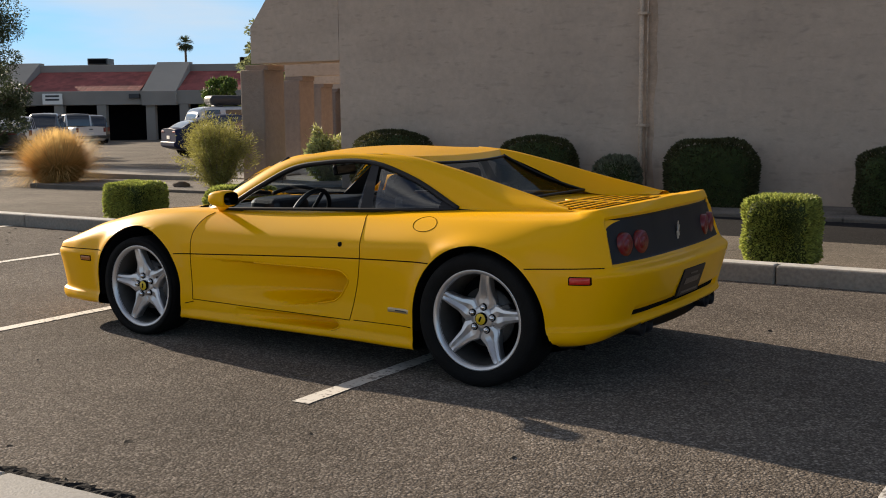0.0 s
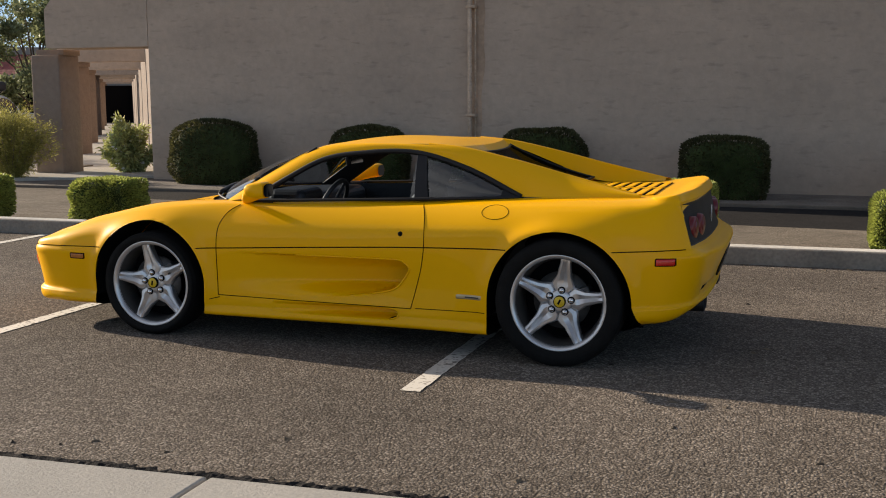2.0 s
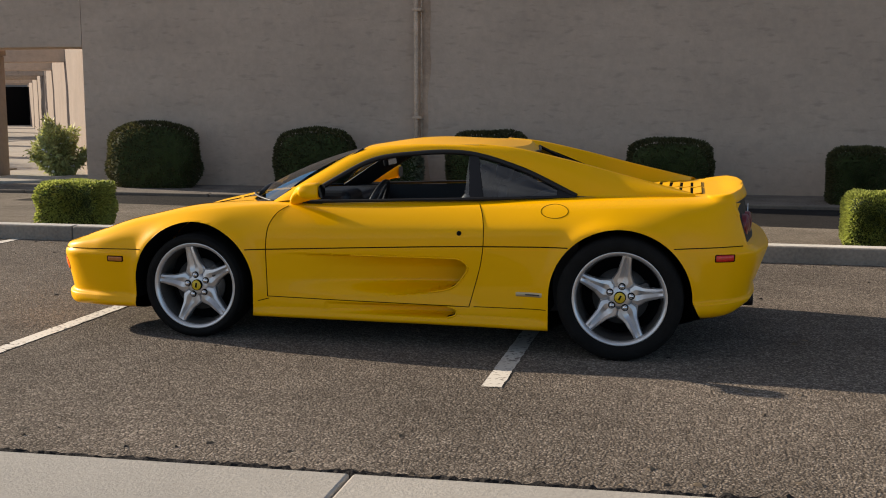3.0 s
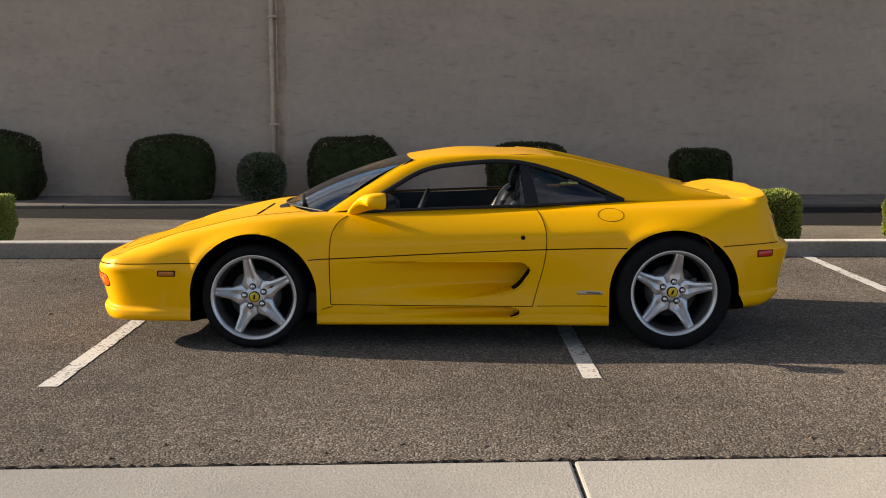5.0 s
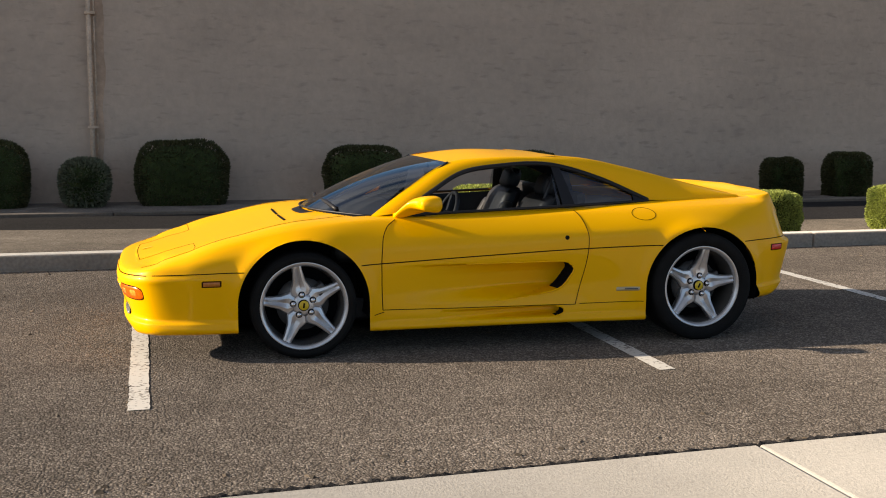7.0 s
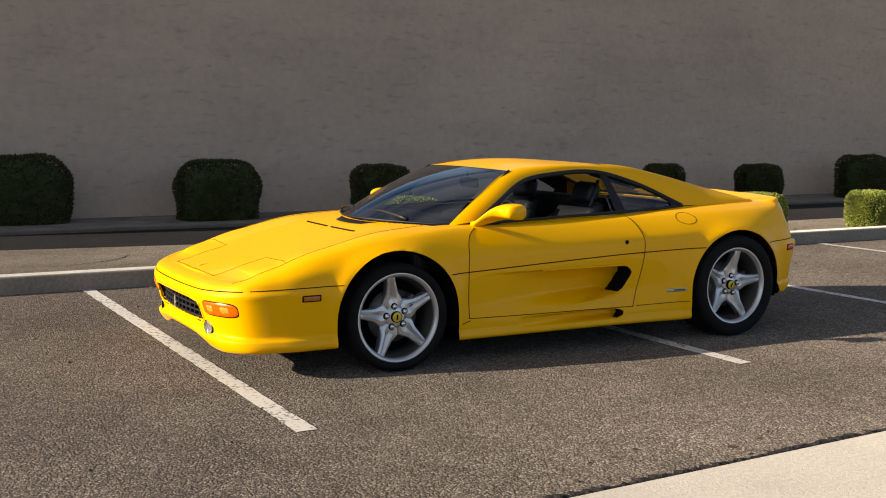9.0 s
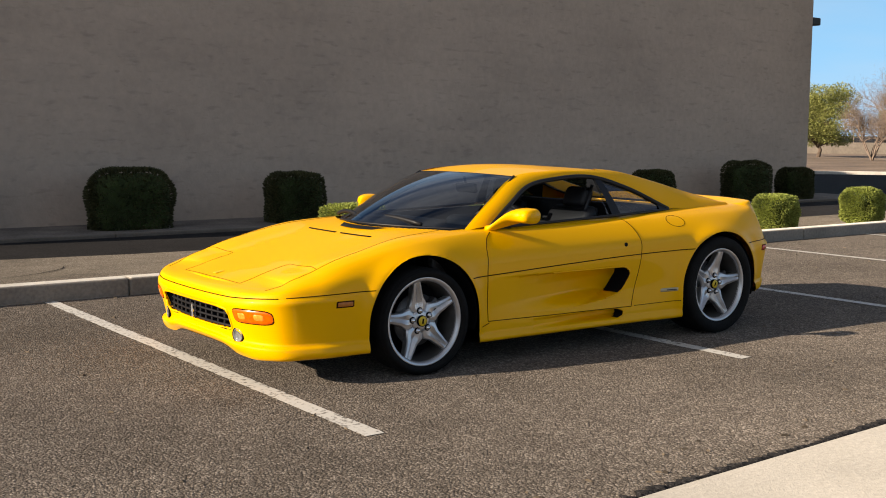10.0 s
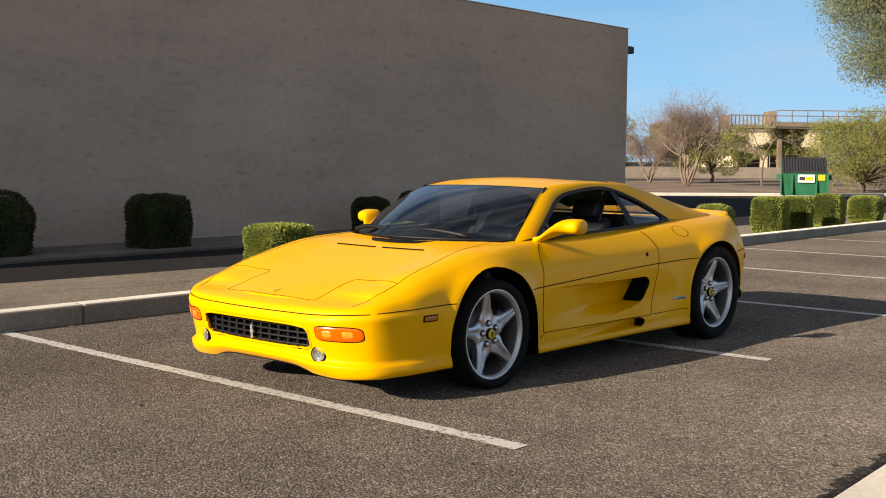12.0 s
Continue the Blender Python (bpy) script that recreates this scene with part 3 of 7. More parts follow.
# feature lines: height and inset from the plan at each of its knots
LINES = {
    "lower_z": [0.190, 0.186, 0.155, 0.148, 0.15, 0.152, 0.155, 0.15, 0.138, 0.138, 0.138, 0.136, 0.18, 0.232, 0.245, 0.262, 0.278, 0.285, 0.285],
    "lower_in": [0.085, 0.085, 0.07, 0.055, 0.05, 0.04, 0.03, 0.03, 0.022, 0.02, 0.02, 0.025, 0.04, 0.045, 0.06, 0.08, 0.10, 0.11, 0.11],
    "lip_z": [0.236, 0.233, 0.218, 0.215, 0.214, 0.213, 0.213, 0.21, 0.205, 0.205, 0.205, 0.21, 0.25, 0.305, 0.318, 0.325, 0.33, 0.33, 0.33],
    "lip_in": [0.034, 0.034, 0.028, 0.020, 0.012, 0.004, 0.0, 0.0, 0.0, 0.0, 0.0, 0.0, 0.0, 0.002, 0.008, 0.015, 0.02, 0.025, 0.025],
    "waist_z": [0.262, 0.260, 0.250, 0.246, 0.244, 0.243, 0.243, 0.25, 0.25, 0.25, 0.25, 0.255, 0.285, 0.335, 0.348, 0.356, 0.36, 0.36, 0.36],
    "waist_in": [0.058, 0.058, 0.052, 0.044, 0.034, 0.020, 0.010, 0.002, 0.001, 0.003, 0.003, 0.0, 0.004, 0.010, 0.016, 0.022, 0.03, 0.035, 0.035],
    "mid_z": [0.435, 0.435, 0.436, 0.438, 0.440, 0.435, 0.40, 0.36, 0.345, 0.35, 0.355, 0.38, 0.42, 0.48, 0.545, 0.572, 0.58, 0.58, 0.58],
    "mid_in": [0.0, 0.0, 0.0, 0.0, 0.0, 0.0, 0.0, 0.0, 0.005, 0.012, 0.012, 0.0, 0.0, 0.0, -0.004, -0.020, -0.038, -0.045, -0.045],
    "groove_z": [0.472, 0.472, 0.475, 0.482, 0.490, 0.498, 0.505, 0.515, 0.532, 0.560, 0.585, 0.597, 0.603, 0.612, 0.620, 0.622, 0.622, 0.622, 0.622],
    "groove_in": [0.012, 0.012, 0.012, 0.010, 0.008, 0.004, 0.0, 0.0, 0.0, 0.0, 0.0, 0.0, 0.0, 0.0, 0.005, 0.01, 0.02, 0.02, 0.02],
    "flank_z": [0.497, 0.497, 0.498, 0.505, 0.521, 0.555, 0.600, 0.640, 0.655, 0.670, 0.690, 0.705, 0.715, 0.725, 0.735, 0.740, 0.745, 0.745, 0.745],
    "flank_in": [0.022, 0.022, 0.022, 0.024, 0.026, 0.03, 0.028, 0.018, 0.018, 0.020, 0.018, 0.012, 0.010, 0.02, 0.045, 0.055, 0.06, 0.06, 0.06],
    "shoulder_z": [0.515, 0.515, 0.516, 0.521, 0.541, 0.595, 0.670, 0.742, 0.778, 0.785, 0.800, 0.815, 0.825, 0.835, 0.845, 0.852, 0.857, 0.859, 0.860],
    "shoulder_in": [0.06, 0.06, 0.06, 0.07, 0.085, 0.10, 0.10, 0.11, 0.13, 0.135, 0.13, 0.13, 0.13, 0.125, 0.115, 0.10, 0.09, 0.085, 0.085],
    "crest_z": [0.527, 0.527, 0.527, 0.531, 0.556, 0.612, 0.690, 0.765, 0.790, 0.800, 0.815, 0.842, 0.853, 0.860, 0.871, 0.885, 0.893, 0.898, 0.898],
    "crest_in": [0.11, 0.11, 0.11, 0.125, 0.15, 0.18, 0.19, 0.21, 0.205, 0.185, 0.19, 0.235, 0.255, 0.255, 0.22, 0.14, 0.115, 0.105, 0.10],
}


def body_surface():
    """Points of half the body, rows along the plan and columns from the floor's centre over the side to the top's centre."""
    s = [0.0]
    while s[-1] < PLAN_S[-1] - 1e-6:
        x = np.interp(s[-1], PLAN_S, PLAN_X)
        s.append(min(PLAN_S[-1], s[-1] + (0.006 if 1.38 < x < 1.64 else 0.0125)))
    s = np.array(s)
    px, py = natural(PLAN_S, PLAN_X, s), natural(PLAN_S, PLAN_Y, s)
    py = np.maximum(py, 0)
    tx, ty = np.gradient(px, s), np.gradient(py, s)
    tl = np.hypot(tx, ty)
    nx, ny = ty / tl, -tx / tl     # inward
    nx, ny = np.where(px < 1, np.abs(nx), -np.abs(nx)), -np.abs(ny)
    under = 0.13 + 0.13 * smooth01(2.7, 3.15, px) + 0.07 * smooth01(-0.70, -0.98, px)
    cols = [(px * 0.97 + 0.03, py * 0, under), (px * 0.97 + 0.03, py * 0.6, under)]
    for k in ("lower", "lip", "waist", "mid", "groove", "flank", "shoulder", "crest"):
        z = pchip(PLAN_S, LINES[k + "_z"], s)
        d = natural(PLAN_S, LINES[k + "_in"], s)
        x, y = px + nx * d, np.maximum(py + ny * d, 0)
        cols.append((x, y, z))
    cx, cy, cz = cols[-1]
    # hood and deck: between the crest and the centre line
    hood = pchip([-1.2, -1.0, -0.93, -0.8, -0.6, -0.2, 0.15, 0.5, 2.0, 2.3, 2.6, 2.80, 2.95, 3.10, 3.3], [0.485, 0.508, 0.526, 0.560, 0.608, 0.702, 0.776, 0.825, 0.86, 0.858, 0.850, 0.851, 0.866, 0.900, 0.90], cx)
    cols.append((cx, cy * 0.66, cz * 0.35 + hood * 0.65))
    cols.append((cx, cy * 0.33, cz * 0.06 + hood * 0.94 + 0.004))
    cols.append((cx, cy * 0.0, hood + 0.005))
    pts = np.array(cols)                      # columns x 3 x rows
    n_sub = [2, 3, 8, 7, 14, 26, 9, 8, 6, 9, 9, 9]
    knots = np.array([0, 1, 2, 3, 3.5, 4, 5, 6, 7, 8, 9, 10, 11], float)
    v = np.concatenate([knots[i] + (knots[i + 1] - knots[i]) * np.arange(n) / n for i, n in enumerate(n_sub)] + [[11.0]])
    out = np.zeros((len(s), len(v), 3))
    for r in range(len(s)):
        for c in range(3):
            out[r, :, c] = natural(knots, pts[:, c, r], v) if c == 1 else pchip(knots, pts[:, c, r], v)
    out[:, :, 1] = np.maximum(out[:, :, 1], 0)
    return out, v, s


def smooth01(a, b, x):
    t = np.clip((x - a) / (b - a), 0, 1)
    return t * t * (3 - 2 * t)


LIP_Q = [0.0, 0.03, 0.085, 0.19, 0.28, 0.38, 0.50, 0.62, 0.69, 0.74, 0.80, 0.90, 1.0]
LIP_X = [1.55, 1.58, 1.604, 1.619, 1.611, 1.594, 1.574, 1.548, 1.518, 1.478, 1.40, 1.23, 1.0]
SCOOP_TOP, SCOOP_BOT = 0.511, 0.272


def door_scoop(x, z):
    """The big hollow in the door: inside, depth, and where its back wall is the black intake."""
    q = (SCOOP_TOP - z) / (SCOOP_TOP - SCOOP_BOT)
    lip = np.interp(q, LIP_Q, LIP_X)
    inside = (q > 0) & (q < 1) & (x < lip) & (x > 0.45)
    intake = inside & (x > lip - 0.06) & (x > 1.455) & (q > 0.03) & (q < 0.69)
    fall = (0.8 + 0.2 * smooth01(0.0, 0.3, q)) * smooth01(0.95, 0.60, q)
    return inside, 0.145 * smooth01(0.45, 1.50, x) ** 1.3 * fall, intake


def sill_scoop(x, z):
    """The small hollow in the sill, with its own intake."""
    q = (z - 0.216) / 0.029
    lip = 1.556 - 0.055 * np.abs(q) ** 3
    inside = (np.abs(q) < 1) & (x < lip) & (x > 0.8)
    return inside, 0.075 * smooth01(0.6, 1.5, x) ** 1.3 * smooth01(1.0, 0.6, np.abs(q)), inside & (x > 1.505)


def press(P, X, Z, side, field, edge):
    """Presses a hollow into the skin, with its rim drawn on to the edge curve; gives the vertices of the intake and of the rim."""
    inside, depth, intake = field(X, Z)
    inside = inside & side
    near = np.zeros_like(inside)
    near[1:] |= inside[1:] != inside[:-1]
    near[:-1] |= inside[1:] != inside[:-1]
    near[:, 1:] |= inside[:, 1:] != inside[:, :-1]
    near[:, :-1] |= inside[:, 1:] != inside[:, :-1]
    turn = (inside[1:, 1:] != inside[:-1, :-1]) | (inside[1:, :-1] != inside[:-1, 1:])
    for a, b in ((0, 0), (1, 0), (0, 1), (1, 1)):
        near[a:near.shape[0] - 1 + a, b:near.shape[1] - 1 + b] |= turn
    near &= side & (X > 0.75) & (X < 1.70)
    for r, c in zip(*np.where(near)):
        d = (edge[:, 0] - X[r, c]) ** 2 + (edge[:, 1] - Z[r, c]) ** 2
        k = int(np.argmin(d))
        if d[k] < 0.016 ** 2:
            P[r, c, 0], P[r, c, 2] = edge[k]
    P[:, :, 1] -= np.where(inside, depth, 0)
    return intake & near & inside, near & ~inside


ARCHES = ((0.0, 0.312, 0.372, 0.365), (2.45, 0.332, 0.377, 0.372))  # x, z, half length, height


def build_body(car):
    P, v, s = body_surface()
    R, C = P.shape[:2]
    X, Z = P[:, :, 0].copy(), P[:, :, 2].copy()
    side = (v[None, :] > 2.2) & (v[None, :] < 7.0) & (X > -0.6) & (X < 3.0)
    q = np.linspace(0, 0.95, 160)
    lip = np.stack([np.interp(q, LIP_Q, LIP_X), SCOOP_TOP - q * (SCOOP_TOP - SCOOP_BOT)], axis=1)
    brow = np.stack([np.linspace(0.6, 1.545, 300), np.full(300, SCOOP_TOP)], axis=1)
    hole_a, rim_a = press(P, X, Z, side, door_scoop, np.concatenate([brow, lip]))
    q = np.linspace(-1, 1, 120)
    tip = np.stack([1.556 - 0.055 * np.abs(q) ** 3, 0.216 + 0.029 * q], axis=1)
    run = np.linspace(0.8, 1.5, 240)
    hole_b, rim_b = press(P, X, Z, side, sill_scoop, np.concatenate([tip, np.stack([run, np.full(240, 0.187)], axis=1), np.stack([run, np.full(240, 0.245)], axis=1)]))
    # flared lips round the wheels
    for ax, az, ra, rh in ARCHES:
        q = np.sqrt(((X - ax) / ra) ** 2 + ((Z - az) / rh) ** 2)
        P[:, :, 1] += np.where(side, 0.022 * np.exp(-((q - 1.0) / 0.13) ** 2) * smooth01(6.9, 6.1, v[None, :]), 0)
    # nose openings are pressed in
    nose = (X < -0.85) & (P[:, :, 1] < 0.56)
    gy, gz = P[:, :, 1] / 0.435, (Z - 0.352) / 0.062
    inside = smooth01(1.0, 0.86, (np.abs(gy) ** 8 + np.abs(gz) ** 6) ** (1 / 6))
    P[:, :, 0] += np.where(nose, 0.07 * inside, 0)
    grille = nose & (inside > 0.25)
    # tail panel pressed in, slot over the rear lip
    tail = (s[:, None] > np.interp(0.748, PLAN_Y[:12:-1], PLAN_S[:12:-1])) & (X > 2.5) & (v[None, :] > 5.05) & (v[None, :] < 6.80)
    P[:, :, 0] -= np.where(tail, 0.018, 0)
    slot = (X > 3.0) & (np.abs(Z - 0.385) < 0.020) & (P[:, :, 1] < 0.60)
    P[:, :, 0] -= np.where(slot, 0.02, 0)
    # wheel openings
    cut = np.zeros((R, C), bool)
    for ax, az, ra, rh in ARCHES:
        q = np.sqrt(((X - ax) / ra) ** 2 + ((np.maximum(Z, 0) - az) / rh) ** 2)
        low = (np.abs(X - ax) < ra + np.where((X > ax) & (ax > 1), 0.45, 0.0) * np.maximum(0, az - Z)) & (Z < az)
        inn = ((q < 1) | low) & (v[None, :] > 1.2) & (v[None, :] < 7.0)
        cut |= inn
    gone = cut[:-1, :-1] & cut[1:, :-1] & cut[:-1, 1:] & cut[1:, 1:]
    # verts of faces that stay are drawn out to the rim of the opening
    stay = np.zeros((R, C), bool)
    for a, b in ((0, 0), (1, 0), (0, 1), (1, 1)):
        stay[a:R - 1 + a, b:C - 1 + b] |= ~gone
    for ax, az, ra, rh in ARCHES:
        mv = stay & cut & (np.abs(X - ax) < ra + 0.08) & (v[None, :] > 1.9)
        q = np.sqrt(((X - ax) / ra) ** 2 + ((Z - az) / rh) ** 2)
        up = mv & (Z >= az)
        P[:, :, 0] = np.where(up, ax + (X - ax) / np.maximum(q, 1e-3), P[:, :, 0])
        P[:, :, 2] = np.where(up, az + (Z - az) / np.maximum(q, 1e-3), P[:, :, 2])
        lowm = mv & (Z < az)
        P[:, :, 0] = np.where(lowm, ax + np.sign(X - ax) * (ra + np.where((X > ax) & (ax > 1), 0.45, 0.0) * (az - Z)), P[:, :, 0])
    # cabin and engine window are open
    Xc = (X[:-1, :-1] + X[1:, 1:]) / 2
    Yc = (P[:-1, :-1, 1] + P[1:, 1:, 1]) / 2
    Zc = (Z[:-1, :-1] + Z[1:, 1:]) / 2
    vc = (v[None, :-1] + v[None, 1:]) / 2 + 0 * Xc
    hole = (vc > 8.0) & (Xc > 0.30 - 0.16 * (1 - (Yc / 0.62) ** 2)) & (Xc < 2.30)
    inv = grille[:-1, :-1] | grille[1:, 1:]
    names = np.full(Xc.shape, "fender", dtype=object)
    names[(vc < 5) & (Xc < 0)] = "front_bumper"
    names[(vc < 5) & (Xc > 2.45)] = "rear_bumper"
    names[(vc < 5) & (Xc > 0) & (Xc < 2.45)] = "sill_panel"
    names[(vc > 5) & (Xc > 1.65)] = "rear_fender"
    names[(vc > 5) & (Xc > 2.9)] = "rear_fender"
    names[(vc > 8.0) & (Xc < 0.5) & (Yc < 0.60)] = "front_lid"
    names[(vc > 8.0) & (Xc > 2.2) & (Xc < 2.9)] = "engine_lid"
    names[(vc > 2.9) & (vc < 8.0) & (Zc > 0.25) & (Xc > 0.455) & (Xc < 1.66 + 0.04 * (1 - ((Zc - 0.56) / 0.25) ** 2))] = "door"
    names[(vc < 2)] = "floor_pan"
    tailc = tail[:-1, :-1] & tail[1:, 1:]
    names[tailc] = "tail_panel"
    names[inv] = "grille_backing"
    slotc = slot[:-1, :-1] & slot[1:, 1:]
    names[slotc] = "rear_slot"
    for key, hl, rm in (("side_intake", hole_a, rim_a), ("sill_intake", hole_b, rim_b)):
        some = hl[:-1, :-1] | hl[1:, :-1] | hl[:-1, 1:] | hl[1:, 1:]
        names[some & (rm[:-1, :-1] | rm[1:, :-1] | rm[:-1, 1:] | rm[1:, 1:])] = key
    names[hole | gone] = ""
    mats = {"floor_pan": BLACK_TRIM, "tail_panel": BLACK_TRIM, "grille_backing": DARK, "rear_slot": DARK, "side_intake": DARK, "sill_intake": DARK}
    labels = {"door": "yellow door with a deep scooped side intake", "tail_panel": "matt black tail panel", "side_intake": "black intake at the back of the door scoop"}
    # smooth normals of the whole skin, shared by its panels
    full = np.concatenate([P, P[:, ::-1] * np.array([1, -1, 1])], axis=1)
    du = np.gradient(full, axis=0)
    dv = np.gradient(full, axis=1)
    N = np.cross(du, dv)
    N /= np.maximum(np.linalg.norm(N, axis=2, keepdims=True), 1e-9)
    Nh = N[:, :C]
    all_v = []
    for nm in sorted(set(names.ravel()) - {""}):
        sides = ("both",) if nm in ("front_bumper", "rear_bumper", "front_lid", "engine_lid", "tail_panel", "floor_pan", "grille_backing", "rear_slot") else ("near", "far")
        for which in sides:
            verts, norms, faces, index = [], [], [], {}

            def vid(r, c, sgn):
                key = (r, c, sgn)
                if key not in index:
                    index[key] = len(verts)
                    x, y, z = P[r, c]
                    verts.append((x, -sgn * y, z))
                    nx, ny, nz = Nh[r, c]
                    norms.append((nx, -sgn * ny, nz))
                return index[key]

            rr, cc = np.where(names == nm)
            for r, c in zip(rr, cc):
                for sgn in ((1, -1) if which == "both" else ((1,) if which == "near" else (-1,))):
                    q = (vid(r, c, sgn), vid(r + 1, c, sgn), vid(r + 1, c + 1, sgn), vid(r, c + 1, sgn))
                    faces.append(q if sgn == 1 else q[::-1])
            me = mesh_of(nm, verts, faces, True)
            # turn outwards if the lattice runs the other way
            na = np.array(norms)
            mid = np.array(verts) - np.array([1.1, 0, 0.45])
            if (na * mid).sum() < 0:
                na = -na
            fn = np.array([p.normal for p in me.polygons])
            fc = np.array([na[p.vertices[0]] for p in me.polygons])
            if (fn * fc).sum() < 0:
                me.flip_normals()
            me.normals_split_custom_set_from_vertices([tuple(a) for a in na])
            part(nm, me, mats.get(nm, YELLOW), car, labels.get(nm, ""))
            if nm not in ("side_intake", "sill_intake", "floor_pan"):
                all_v.append(([Vector(a) for a in verts], [list(p.vertices) for p in me.polygons]))
    vs, fs = [], []
    for a, b in all_v:
        o = len(vs)
        vs += a
        fs += [[i + o for i in f] for f in b]
    tree = BVHTree.FromPolygons(vs, fs)
    # rounded upper corners of the tail panel
    top_z, end_y = float(P[:, :, 2][tail].max()), float(P[:, :, 1][tail].max())
    for sgn in (-1, 1):
        rows = []
        for a in np.linspace(0, math.pi / 2, 12):
            arc = (end_y - 0.004 - 0.15 * (1 - math.cos(a)), top_z - 0.014 - 0.075 * (1 - math.sin(a)))
            rows.append([(arc[0] * (1 - k) + (end_y + 0.006) * k, arc[1] * (1 - k) + (top_z + 0.002) * k) for k in (0, 0.25, 0.5, 0.75, 1)])
        pts = [line_on(tree, [(sgn * y, z) for y, z in r], "rear") for r in rows]
        if all(len(r) == 5 for r in pts):
            verts = [h[0] + Vector((0.006 - 0.0018 * k, 0, 0)) for r in pts for k, h in enumerate(r)]
            quads = [(i * 5 + j, i * 5 + j + 1, i * 5 + j + 6, i * 5 + j + 5) for i in range(11) for j in range(4)]
            part("tail_corner", mesh_of("tail_corner", verts, quads, True), YELLOW, car)
    return tree


def curve3(knots, n):
    """n points on a smooth curve through 3D knots."""
    k = np.array(knots, float)
    d = np.concatenate([[0], np.cumsum(np.linalg.norm(np.diff(k, axis=0), axis=1))])
    t = np.linspace(0, d[-1], n)
    return np.stack([natural(d, k[:, i], t) for i in range(3)], axis=1)


def patch(name, a, b, n=12, bulge=0.0, way=(0, 0, 1), thick=0.0):
    """A sheet between two curves of equal length, bulged along a way."""
    a, b = np.array(a), np.array(b)
    verts, faces = [], []
    m = len(a)
    for j in range(n + 1):
        t = j / n
        row = a * (1 - t) + b * t + np.array(way) * bulge * 4 * t * (1 - t)
        verts += [tuple(p) for p in row]
    for j in range(n):
        for i in range(m - 1):
            faces.append((j * m + i, j * m + i + 1, (j + 1) * m + i + 1, (j + 1) * m + i))
    return mesh_of(name, verts, faces, True)


def mirror_mesh(me):
    c = me.copy()
    c.transform(Matrix.Diagonal((1, -1, 1, 1)))
    c.flip_normals()
    return c


def both(name, me, mat, car, label=""):
    """A part on the driver's side and its mirror image."""
    a = part(name, me, mat, car, label)
    b = part(name, mirror_mesh(me), mat, car, label)
    return a, b


RAIL = [(0.40, -0.665, 0.775), (0.66, -0.585, 0.945), (0.93, -0.505, 1.090), (1.20, -0.515, 1.120), (1.50, -0.525, 1.122), (1.80, -0.530, 1.106), (2.10, -0.545, 1.045), (2.45, -0.570, 0.958), (2.80, -0.620, 0.875)]
WINDOW_TOP = [(0.60, -0.685, 0.800), (0.80, -0.625, 0.925), (1.00, -0.562, 1.030), (1.25, -0.550, 1.070), (1.56, -0.552, 1.075), (1.85, -0.585, 1.000), (2.19, -0.655, 0.852)]


